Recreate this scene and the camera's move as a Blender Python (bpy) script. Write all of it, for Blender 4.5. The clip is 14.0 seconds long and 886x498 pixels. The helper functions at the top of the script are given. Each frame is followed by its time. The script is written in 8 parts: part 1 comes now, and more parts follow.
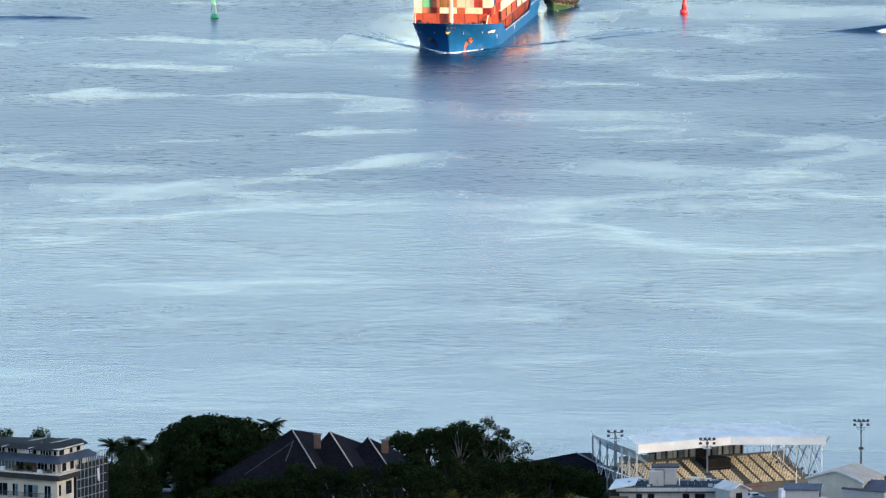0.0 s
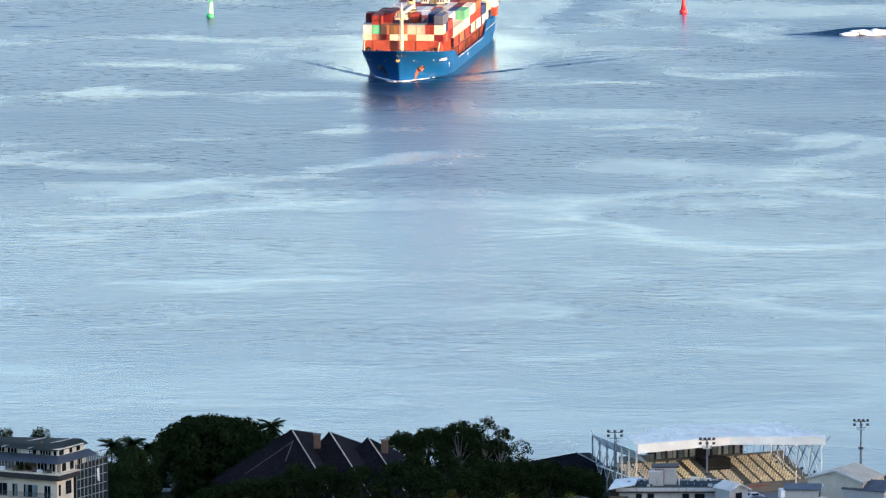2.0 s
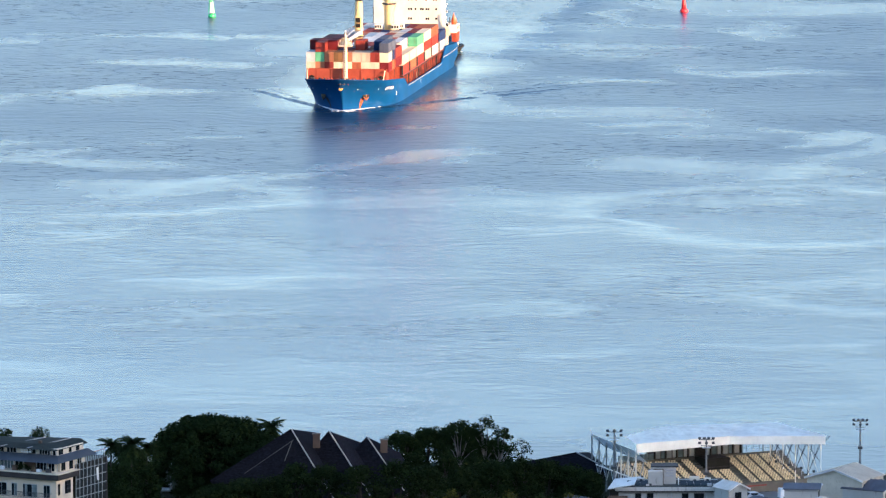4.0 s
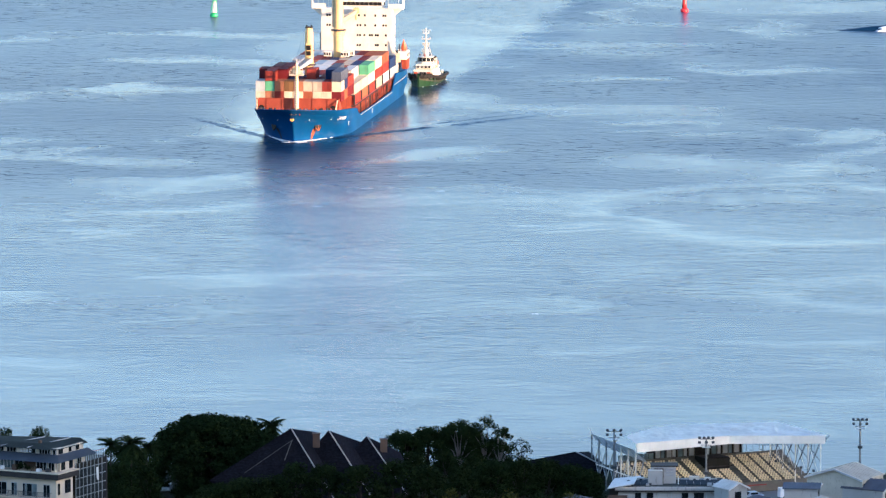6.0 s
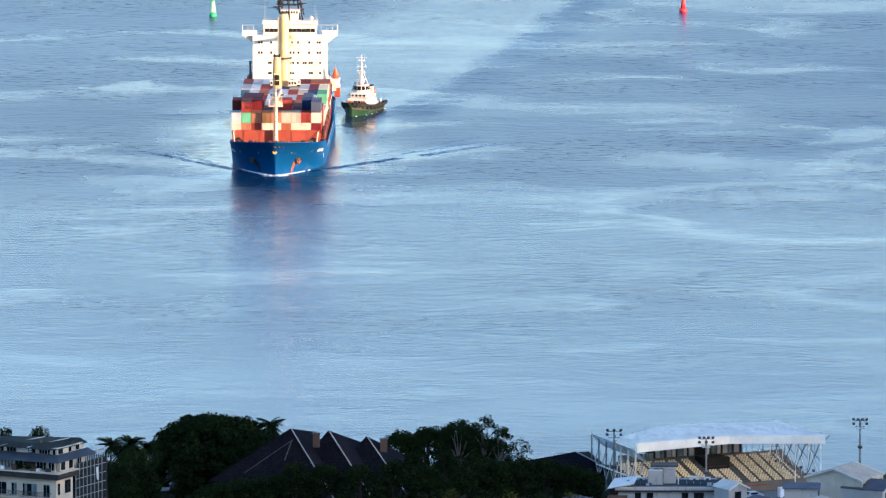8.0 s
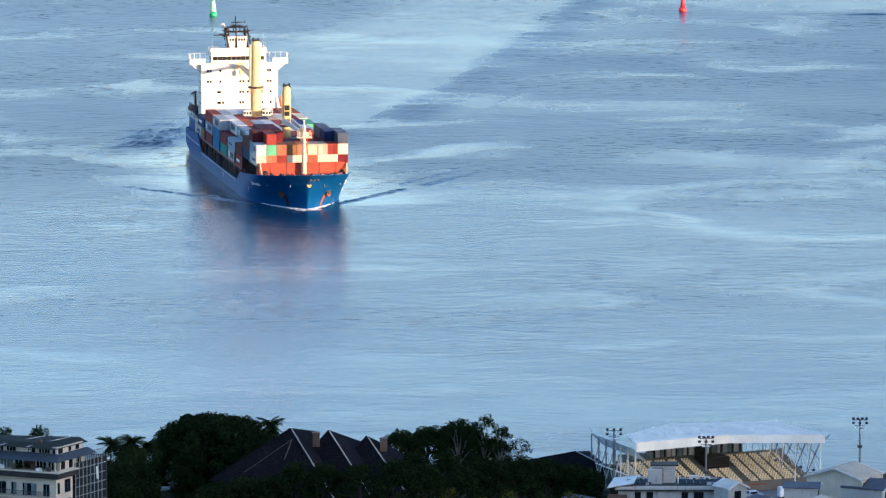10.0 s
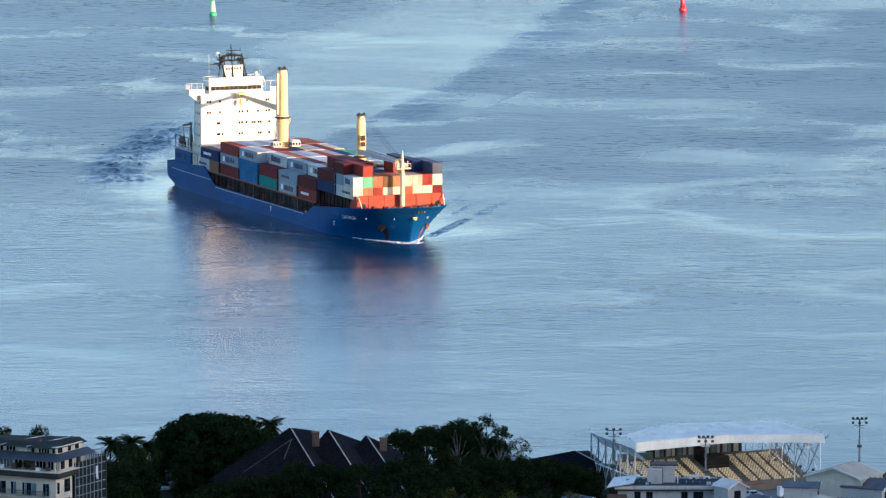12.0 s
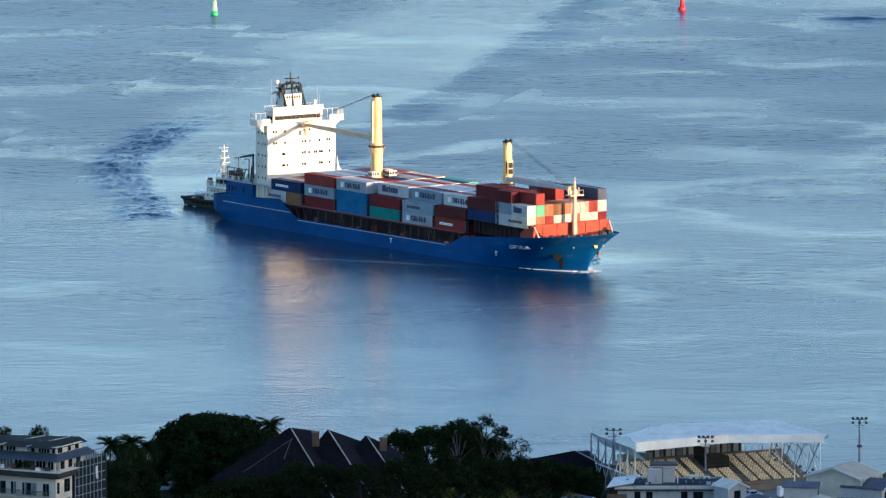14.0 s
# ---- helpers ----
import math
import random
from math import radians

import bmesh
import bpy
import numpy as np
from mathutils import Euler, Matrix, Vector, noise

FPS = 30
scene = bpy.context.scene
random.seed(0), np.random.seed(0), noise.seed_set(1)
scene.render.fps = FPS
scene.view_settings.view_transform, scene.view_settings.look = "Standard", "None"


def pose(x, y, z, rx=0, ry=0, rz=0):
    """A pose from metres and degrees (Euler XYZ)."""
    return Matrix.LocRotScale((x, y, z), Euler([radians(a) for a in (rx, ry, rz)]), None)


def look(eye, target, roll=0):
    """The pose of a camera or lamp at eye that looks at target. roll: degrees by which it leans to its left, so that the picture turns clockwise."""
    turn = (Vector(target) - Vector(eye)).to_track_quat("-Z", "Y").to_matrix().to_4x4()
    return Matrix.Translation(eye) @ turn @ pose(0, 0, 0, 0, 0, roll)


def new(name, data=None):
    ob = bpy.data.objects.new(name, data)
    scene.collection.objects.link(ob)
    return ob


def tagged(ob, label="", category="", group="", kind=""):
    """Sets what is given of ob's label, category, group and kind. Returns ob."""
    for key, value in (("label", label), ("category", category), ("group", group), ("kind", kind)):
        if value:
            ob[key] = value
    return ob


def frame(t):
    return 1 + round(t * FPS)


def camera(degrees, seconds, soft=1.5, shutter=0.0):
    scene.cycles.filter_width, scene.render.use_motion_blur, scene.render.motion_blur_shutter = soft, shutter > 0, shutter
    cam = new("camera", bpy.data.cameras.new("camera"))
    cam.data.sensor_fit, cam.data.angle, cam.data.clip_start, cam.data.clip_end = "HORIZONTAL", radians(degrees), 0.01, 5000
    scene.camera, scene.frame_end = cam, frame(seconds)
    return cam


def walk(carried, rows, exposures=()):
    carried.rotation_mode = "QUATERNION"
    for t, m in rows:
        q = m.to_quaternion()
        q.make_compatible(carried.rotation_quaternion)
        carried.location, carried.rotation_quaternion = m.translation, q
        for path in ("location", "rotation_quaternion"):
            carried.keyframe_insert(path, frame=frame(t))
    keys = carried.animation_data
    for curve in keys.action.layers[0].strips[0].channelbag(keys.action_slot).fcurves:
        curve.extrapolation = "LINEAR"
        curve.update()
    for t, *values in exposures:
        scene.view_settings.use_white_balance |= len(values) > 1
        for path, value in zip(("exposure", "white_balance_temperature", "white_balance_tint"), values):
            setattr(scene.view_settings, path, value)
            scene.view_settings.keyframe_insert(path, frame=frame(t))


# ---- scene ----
from itertools import product

# ---------------------------------------------------------------- camera
# a long lens on a hillside, 238 m above the lagoon, looking out to the pass
EYE = (0.0, 0.0, 238.28)
TILT = 7.0077
DEG_PER_UNIT = 0.003851
cam = camera(6.0327, 14.0, soft=1.3)


def aim(dx, dy):
    """The camera's pose, turned a little so that the place shifts dx to the right and dy down."""
    return pose(*EYE, 90 - TILT + dy * DEG_PER_UNIT, 0, dx * DEG_PER_UNIT)


walk(cam, [(0.0, aim(1.8, 1.8)), (2.0, aim(1.4, 1.7)), (3.0, aim(0.6, 1.5)), (4.2, aim(0.2, 0.8)), (5.5, aim(0, 0.1)),
           (8.0, aim(-0.1, -0.1)), (9.2, aim(-0.3, -0.8)), (10.5, aim(-0.5, -1.5)), (12.0, aim(-1.0, -1.8)), (14.0, aim(-1.2, -1.9))],
     exposures=[(0.0, 2.32, 6120, 19), (3.0, 2.32, 5920, 19), (5.5, 2.2, 5620, 19), (8.0, 2.1, 5470, 18), (10.5, 2.02, 5520, 17), (12.5, 1.88, 5570, 16), (13.5, 1.8, 5450, 13), (14.0, 1.78, 5400, 13)])

# ---------------------------------------------------------------- light
SUN_ELEVATION, SUN_TURN = radians(7.0), radians(124.5)
world = bpy.data.worlds.new("sky")
scene.world = world
world.use_nodes = True
wn = world.node_tree.nodes
sky = wn.new("ShaderNodeTexSky")
sky.sky_type = "NISHITA"
sky.sun_disc = False
sky.sun_elevation, sky.sun_rotation = SUN_ELEVATION, SUN_TURN
sky.altitude, sky.air_density, sky.dust_density, sky.ozone_density = 0, 1.0, 1.2, 1.9
wn["Background"].inputs["Strength"].default_value = 0.15
world.node_tree.links.new(sky.outputs["Color"], wn["Background"].inputs["Color"])

sun_data = bpy.data.lights.new("sun", "SUN")
sun_data.energy, sun_data.angle, sun_data.color = 3.2, radians(0.6), (1.0, 0.63, 0.33)
sun = new("sun", sun_data)
sun_way = Vector((math.sin(SUN_TURN) * math.cos(SUN_ELEVATION), math.cos(SUN_TURN) * math.cos(SUN_ELEVATION), math.sin(SUN_ELEVATION)))
sun.matrix_world = look(sun_way * 500 + Vector((0, 1500, 0)), (0, 1500, 0))


# ---------------------------------------------------------------- materials
def nodes_of(name):
    m = bpy.data.materials.new(name)
    m.use_nodes = True
    return m, m.node_tree.nodes, m.node_tree.links, m.node_tree.nodes["Principled BSDF"]


def noise_node(n, l, coord, size, detail=4.0, stretch=(1, 1, 1), rough=0.55):
    mp = n.new("ShaderNodeMapping")
    mp.inputs["Scale"].default_value = [s / size for s in stretch]
    l.new(coord, mp.inputs["Vector"])
    t = n.new("ShaderNodeTexNoise")
    t.inputs["Scale"].default_value, t.inputs["Detail"].default_value, t.inputs["Roughness"].default_value = 1.0, detail, rough
    l.new(mp.outputs["Vector"], t.inputs["Vector"])
    return t.outputs["Fac"]


def ramp_node(n, l, fac, stops):
    r = n.new("ShaderNodeValToRGB")
    while len(r.color_ramp.elements) < len(stops):
        r.color_ramp.elements.new(0.5)
    for e, (p, c) in zip(r.color_ramp.elements, stops):
        e.position, e.color = p, (*c, 1) if len(c) == 3 else c
    l.new(fac, r.inputs["Fac"])
    return r.outputs["Color"]


def mixed(n, l, fac, a, b, how="MIX"):
    m = n.new("ShaderNodeMix")
    m.data_type, m.blend_type = "RGBA", how
    for sock, v in ((m.inputs[0], fac), (m.inputs[6], a), (m.inputs[7], b)):
        if isinstance(v, (int, float)):
            sock.default_value = v
        elif isinstance(v, tuple):
            sock.default_value = (*v, 1)
        else:
            l.new(v, sock)
    return m.outputs[2]


def maths(n, l, how, a, b=0.0, c=0.0):
    m = n.new("ShaderNodeMath")
    m.operation = how
    for sock, v in zip(m.inputs, (a, b, c)):
        if isinstance(v, (int, float)):
            sock.default_value = v
        else:
            l.new(v, sock)
    return m.outputs[0]


def paint(name, colour, rough=0.5, metal=0.0, grime=0.35, size=2.0, dirt=(0.10, 0.075, 0.055), bump=0.02, island=False, each=0.0):
    """Painted or plain surface with two scales of staining and a fine relief."""
    m, n, l, p = nodes_of(name)
    tc = n.new("ShaderNodeTexCoord").outputs["Object"]
    big = noise_node(n, l, tc, size * 1.7, 4)
    fine = noise_node(n, l, tc, size * 0.12, 5, (1, 1, 0.35))
    streak = noise_node(n, l, tc, size * 0.3, 3, (1, 1, 0.12))
    tone = ramp_node(n, l, big, [(0.3, tuple(c * 0.82 for c in colour)), (0.7, tuple(min(1, c * 1.12) for c in colour))])
    if each:
        info = n.new("ShaderNodeObjectInfo").outputs["Random"]
        rnd = n.new("ShaderNodeNewGeometry").outputs["Random Per Island"] if island else info
        tone = mixed(n, l, 1.0, tone, ramp_node(n, l, rnd, [(0.0, (1 - each,) * 3), (1.0, (1 + each,) * 3)]), "MULTIPLY")
    spots = maths(n, l, "MULTIPLY", maths(n, l, "SMOOTH_MIN", streak, fine, 0.2), 1.0)
    mask = n.new("ShaderNodeMapRange")
    mask.inputs["From Min"].default_value, mask.inputs["From Max"].default_value = 0.5, 0.68
    mask.inputs["To Max"].default_value = grime
    l.new(spots, mask.inputs["Value"])
    l.new(mixed(n, l, mask.outputs[0], tone, dirt), p.inputs["Base Color"])
    p.inputs["Roughness"].default_value, p.inputs["Metallic"].default_value = rough, metal
    b = n.new("ShaderNodeBump")
    b.inputs["Strength"].default_value, b.inputs["Distance"].default_value = 0.5, bump
    l.new(fine, b.inputs["Height"])
    l.new(b.outputs["Normal"], p.inputs["Normal"])
    return m


def container_paint(name, colour):
    """Corrugated steel, dulled by salt and scuffed, each box a little different."""
    m, n, l, p = nodes_of(name)
    tc = n.new("ShaderNodeTexCoord").outputs["Object"]
    rnd = n.new("ShaderNodeObjectInfo").outputs["Random"]
    off = n.new("ShaderNodeVectorMath")
    off.operation = "ADD"
    l.new(tc, off.inputs[0])
    l.new(maths(n, l, "MULTIPLY", rnd, 90.0), off.inputs[1])
    v = off.outputs[0]
    big = noise_node(n, l, v, 2.4, 4)
    rust = noise_node(n, l, v, 0.7, 5, (1, 1, 0.4))
    tone = ramp_node(n, l, big, [(0.25, tuple(c * 0.78 for c in colour)), (0.75, tuple(min(1, c * 1.15) for c in colour))])
    tone = mixed(n, l, 1.0, tone, ramp_node(n, l, rnd, [(0.0, (0.8, 0.8, 0.8)), (1.0, (1.15, 1.13, 1.1))]), "MULTIPLY")
    mask = ramp_node(n, l, rust, [(0.62, (0, 0, 0)), (0.74, (0.3, 0.3, 0.3))])
    l.new(mixed(n, l, mask, tone, (0.16, 0.075, 0.04)), p.inputs["Base Color"])
    p.inputs["Roughness"].default_value = 0.65
    p.inputs["Specular IOR Level"].default_value = 0.08
    w = n.new("ShaderNodeTexWave")
    w.wave_type, w.bands_direction = "BANDS", "X"
    w.inputs["Scale"].default_value = 1.15
    l.new(tc, w.inputs["Vector"])
    b = n.new("ShaderNodeBump")
    b.inputs["Strength"].default_value, b.inputs["Distance"].default_value = 0.45, 0.04
    l.new(w.outputs["Fac"], b.inputs["Height"])
    l.new(b.outputs["Normal"], p.inputs["Normal"])
    return m


def hull_paint(name, colour, red, line):
    """Blue topsides over red bottom paint, with rust runs and scuffs along the side."""
    m, n, l, p = nodes_of(name)
    tc = n.new("ShaderNodeTexCoord").outputs["Object"]
    big = noise_node(n, l, tc, 9.0, 5, (1, 1, 0.5))
    runs = noise_node(n, l, tc, 1.2, 5, (1, 1, 0.10))
    scuff = noise_node(n, l, tc, 3.0, 6, (0.25, 1, 1.6))
    tone = ramp_node(n, l, big, [(0.3, tuple(c * 0.8 for c in colour)), (0.7, tuple(c * 1.2 for c in colour))])
    tone = mixed(n, l, ramp_node(n, l, scuff, [(0.56, (0, 0, 0)), (0.70, (0.10, 0.10, 0.10))]), tone, (0.16, 0.24, 0.36))
    tone = mixed(n, l, ramp_node(n, l, runs, [(0.66, (0, 0, 0)), (0.76, (0.28, 0.28, 0.28))]), tone, (0.13, 0.07, 0.045))
    z = n.new("ShaderNodeSeparateXYZ")
    l.new(tc, z.inputs[0])
    zz = maths(n, l, "ADD", z.outputs["Z"], maths(n, l, "MULTIPLY", runs, 0.18))
    low = maths(n, l, "LESS_THAN", zz, line)
    l.new(mixed(n, l, low, tone, red), p.inputs["Base Color"])
    p.inputs["Roughness"].default_value = 0.5
    p.inputs["Specular IOR Level"].default_value = 0.07
    b = n.new("ShaderNodeBump")
    b.inputs["Strength"].default_value, b.inputs["Distance"].default_value = 0.4, 0.05
    l.new(noise_node(n, l, tc, 2.2, 3, (0.5, 1, 1)), b.inputs["Height"])
    l.new(b.outputs["Normal"], p.inputs["Normal"])
    return m


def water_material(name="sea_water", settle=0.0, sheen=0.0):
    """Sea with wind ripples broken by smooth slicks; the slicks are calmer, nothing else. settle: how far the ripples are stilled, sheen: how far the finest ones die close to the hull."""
    m, n, l, p = nodes_of(name)
    place = n.new("ShaderNodeNewGeometry").outputs["Position"]
    tc = n.new("ShaderNodeTexCoord").outputs["Object"] if settle == 0 else place
    warp = n.new("ShaderNodeTexNoise")
    warp.inputs["Scale"].default_value, warp.inputs["Detail"].default_value = 0.02, 4
    l.new(tc, warp.inputs["Vector"])
    wv = n.new("ShaderNodeVectorMath")
    wv.operation = "MULTIPLY_ADD"
    wv.inputs[1].default_value = (85, 60, 0)
    l.new(warp.outputs["Color"], wv.inputs[0])
    l.new(tc, wv.inputs[2])
    v = wv.outputs[0]
    # broad pale patches, and long curling streaks where two drifts meet
    patch = noise_node(n, l, v, 40.0, 3, (0.7, 0.8, 1), 0.5)
    where = ramp_node(n, l, noise_node(n, l, tc, 130.0, 2), [(0.42, (0, 0, 0)), (0.58, (1, 1, 1))])
    lines = noise_node(n, l, v, 105.0, 1, (0.7, 0.9, 1), 0.45)
    streak = maths(n, l, "ABSOLUTE", maths(n, l, "SUBTRACT", lines, 0.5))
    tear = noise_node(n, l, tc, 8.0, 4, (0.5, 0.8, 1), 0.6)
    streak = maths(n, l, "MULTIPLY_ADD", tear, 0.08, streak)
    patch = maths(n, l, "MULTIPLY_ADD", tear, -0.16, patch)
    calm = maths(n, l, "MAXIMUM", ramp_node(n, l, patch, [(0.46, (0, 0, 0)), (0.62, (1, 1, 1))]),
                 maths(n, l, "MULTIPLY", where, ramp_node(n, l, streak, [(0.045, (0.8, 0.8, 0.8)), (0.11, (0, 0, 0))])))
    rough_sea = maths(n, l, "MULTIPLY_ADD", calm, -0.6, 1.0)
    gust = noise_node(n, l, tc, 170.0, 3, (0.6, 1, 1))
    rough_sea = maths(n, l, "MULTIPLY", rough_sea, maths(n, l, "MULTIPLY_ADD", gust, 1.2, 0.4))
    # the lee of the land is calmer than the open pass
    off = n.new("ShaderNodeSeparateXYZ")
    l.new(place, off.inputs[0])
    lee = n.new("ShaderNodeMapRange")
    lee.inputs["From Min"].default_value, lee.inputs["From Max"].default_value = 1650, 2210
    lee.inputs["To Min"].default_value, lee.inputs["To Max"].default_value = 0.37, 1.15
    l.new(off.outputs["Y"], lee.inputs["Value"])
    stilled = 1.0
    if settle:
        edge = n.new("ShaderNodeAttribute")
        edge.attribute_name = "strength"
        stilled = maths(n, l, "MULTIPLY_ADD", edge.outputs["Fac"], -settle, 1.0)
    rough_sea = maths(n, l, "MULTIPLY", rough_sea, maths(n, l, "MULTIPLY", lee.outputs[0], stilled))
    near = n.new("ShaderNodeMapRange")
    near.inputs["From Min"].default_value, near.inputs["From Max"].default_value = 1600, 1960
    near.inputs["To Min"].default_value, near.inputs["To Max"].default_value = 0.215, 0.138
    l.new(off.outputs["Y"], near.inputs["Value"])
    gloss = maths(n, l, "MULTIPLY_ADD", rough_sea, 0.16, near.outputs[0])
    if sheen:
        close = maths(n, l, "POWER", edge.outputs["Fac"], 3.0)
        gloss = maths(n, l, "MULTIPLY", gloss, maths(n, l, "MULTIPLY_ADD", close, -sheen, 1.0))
    swell = noise_node(n, l, tc, 19.0, 2, (0.5, 1.2, 1))
    chop = noise_node(n, l, v, 4.6, 2, (0.48, 1.1, 1), 0.5)
    ripple = noise_node(n, l, tc, 2.3, 3, (0.45, 1.0, 1), 0.65)
    h = maths(n, l, "MULTIPLY", swell, 0.16)
    h2 = maths(n, l, "MULTIPLY_ADD", chop, 0.33, maths(n, l, "MULTIPLY", ripple, 0.20))
    h = maths(n, l, "MULTIPLY_ADD", h2, rough_sea, h)
    # short steep wavelets in the gusts
    steep = ramp_node(n, l, noise_node(n, l, tc, 3.4, 2, (0.75, 1.1, 1), 0.5), [(0.57, (0, 0, 0)), (0.70, (1, 1, 1))])
    gusty = ramp_node(n, l, noise_node(n, l, v, 75.0, 3, (0.6, 1, 1)), [(0.45, (0.05, 0.05, 0.05)), (0.62, (1, 1, 1))])
    h = maths(n, l, "MULTIPLY_ADD", maths(n, l, "MULTIPLY", steep, gusty), maths(n, l, "MULTIPLY", maths(n, l, "MULTIPLY", rough_sea, lee.outputs[0]), 0.55), h)
    b = n.new("ShaderNodeBump")
    b.inputs["Strength"].default_value, b.inputs["Distance"].default_value = 1.0, 1.0
    l.new(h, b.inputs["Height"])
    l.new(b.outputs["Normal"], p.inputs["Normal"])
    depth = noise_node(n, l, tc, 260.0, 3)
    l.new(ramp_node(n, l, depth, [(0.3, (0.002, 0.018, 0.050)), (0.7, (0.004, 0.028, 0.066))]), p.inputs["Base Color"])
    p.inputs["IOR"].default_value = 1.33
    l.new(gloss, p.inputs["Roughness"])
    return m


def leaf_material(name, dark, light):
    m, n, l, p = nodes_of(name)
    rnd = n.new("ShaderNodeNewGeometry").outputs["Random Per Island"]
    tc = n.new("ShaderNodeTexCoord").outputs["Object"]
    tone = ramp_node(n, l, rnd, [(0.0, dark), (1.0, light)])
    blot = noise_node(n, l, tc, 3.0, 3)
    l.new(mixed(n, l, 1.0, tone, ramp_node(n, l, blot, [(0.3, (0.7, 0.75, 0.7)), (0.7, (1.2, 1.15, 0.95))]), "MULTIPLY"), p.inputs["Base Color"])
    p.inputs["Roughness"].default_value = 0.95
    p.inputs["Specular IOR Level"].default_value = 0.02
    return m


def pane_material(name, colour=(0.007, 0.010, 0.013), rough=0.2):
    m, n, l, p = nodes_of(name)
    tc = n.new("ShaderNodeTexCoord").outputs["Object"]
    f = noise_node(n, l, tc, 1.5, 3)
    l.new(ramp_node(n, l, f, [(0.3, tuple(c * 0.6 for c in colour)), (0.7, tuple(c * 1.5 for c in colour))]), p.inputs["Base Color"])
    p.inputs["Roughness"].default_value = rough
    p.inputs["IOR"].default_value = 1.2
    return m


def shingle_material(name, colour, course):
    m, n, l, p = nodes_of(name)
    tc = n.new("ShaderNodeTexCoord").outputs["Object"]
    big = noise_node(n, l, tc, 3.0, 4)
    br = noise_node(n, l, tc, 0.5, 4, (1, 1, 2))
    tone = ramp_node(n, l, br, [(0.3, tuple(c * 0.6 for c in colour)), (0.7, tuple(c * 1.5 for c in colour))])
    l.new(mixed(n, l, 1.0, tone, ramp_node(n, l, big, [(0.3, (0.75, 0.75, 0.8)), (0.7, (1.25, 1.15, 1.1))]), "MULTIPLY"), p.inputs["Base Color"])
    w = n.new("ShaderNodeTexWave")
    w.wave_type, w.bands_direction, w.wave_profile = "BANDS", "Z", "SAW"
    w.inputs["Scale"].default_value, w.inputs["Distortion"].default_value = course, 0.6
    l.new(tc, w.inputs["Vector"])
    b = n.new("ShaderNodeBump")
    b.inputs["Strength"].default_value, b.inputs["Distance"].default_value = 0.8, 0.06
    l.new(w.outputs["Fac"], b.inputs["Height"])
    l.new(b.outputs["Normal"], p.inputs["Normal"])
    p.inputs["Roughness"].default_value = 0.95
    p.inputs["Specular IOR Level"].default_value = 0.04
    return m


def land_material():
    m, n, l, p = nodes_of("wooded_ground")
    tc = n.new("ShaderNodeTexCoord").outputs["Object"]
    f = noise_node(n, l, tc, 22.0, 6)
    g = noise_node(n, l, tc, 2.5, 5)
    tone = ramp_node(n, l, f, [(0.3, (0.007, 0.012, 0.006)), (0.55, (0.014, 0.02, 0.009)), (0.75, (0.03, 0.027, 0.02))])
    l.new(mixed(n, l, 1.0, tone, ramp_node(n, l, g, [(0.3, (0.6, 0.6, 0.6)), (0.7, (1.3, 1.3, 1.3))]), "MULTIPLY"), p.inputs["Base Color"])
    p.inputs["Roughness"].default_value = 0.95
    p.inputs["Specular IOR Level"].default_value = 0.1
    return m


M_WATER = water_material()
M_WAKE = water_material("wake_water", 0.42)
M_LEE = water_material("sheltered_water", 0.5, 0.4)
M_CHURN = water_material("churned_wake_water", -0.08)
M_LAND = land_material()
M_HULL = hull_paint("blue_hull_paint", (0.0035, 0.057, 0.182), (0.24, 0.028, 0.025), 0.12)
M_WHITE = paint("white_ship_paint", (0.66, 0.61, 0.50), 0.45, grime=0.22, size=3.0, dirt=(0.36, 0.25, 0.15))
M_YELLOW = paint("cream_yellow_crane_paint", (0.74, 0.49, 0.20), 0.45, grime=0.25, size=2.0, dirt=(0.25, 0.13, 0.05))
# deck red taken near black for the shade between hull and boxes
M_COAM_SHADED = paint("shaded_red_coaming_tone", (0.018, 0.007, 0.007), 0.85, grime=0.5, size=1.5, dirt=(0.02, 0.015, 0.012))
M_MAST = paint("cream_mast_paint", (0.66, 0.50, 0.33), 0.55, grime=0.3, size=1.0, dirt=(0.22, 0.12, 0.06))
M_TAN = paint("tan_grey_crane_paint", (0.46, 0.38, 0.25), 0.5, grime=0.3, size=1.0)
M_DECKRED = paint("red_oxide_deck_paint", (0.20, 0.028, 0.022), 0.6, grime=0.45, size=1.5)
M_BREAK = paint("bright_red_steel_paint", (0.29, 0.062, 0.036), 0.75, grime=0.3, size=2.0, dirt=(0.22, 0.05, 0.04))
M_BREAK.node_tree.nodes["Principled BSDF"].inputs["Specular IOR Level"].default_value = 0.1
M_STEEL = paint("dark_grey_steel", (0.06, 0.06, 0.065), 0.5, 0.3, grime=0.4, size=0.8)
M_BLACK = paint("black_mast_paint", (0.018, 0.017, 0.016), 0.5, grime=0.3, size=0.8)
M_BLACK.node_tree.nodes["Principled BSDF"].inputs["Specular IOR Level"].default_value = 0.12
M_GREY = paint("grey_marine_paint", (0.36, 0.37, 0.38), 0.5, grime=0.3, size=1.0)
M_RUST = paint("rusty_iron", (0.30, 0.075, 0.03), 0.8, grime=0.6, size=0.6)
M_ORANGE = paint("orange_lifeboat_plastic", (0.62, 0.10, 0.03), 0.4, grime=0.15, size=1.0)
M_GLASS = pane_material("dark_window_glass")
# pale blue in the colour stands for sky reflected in the glass
M_PALEPANE = pane_material("sky_pale_window_glass", (0.13, 0.17, 0.18), 0.3)
M_EMBLEM = paint("yellow_emblem_paint", (0.60, 0.34, 0.08), 0.5, grime=0.3, size=0.5)
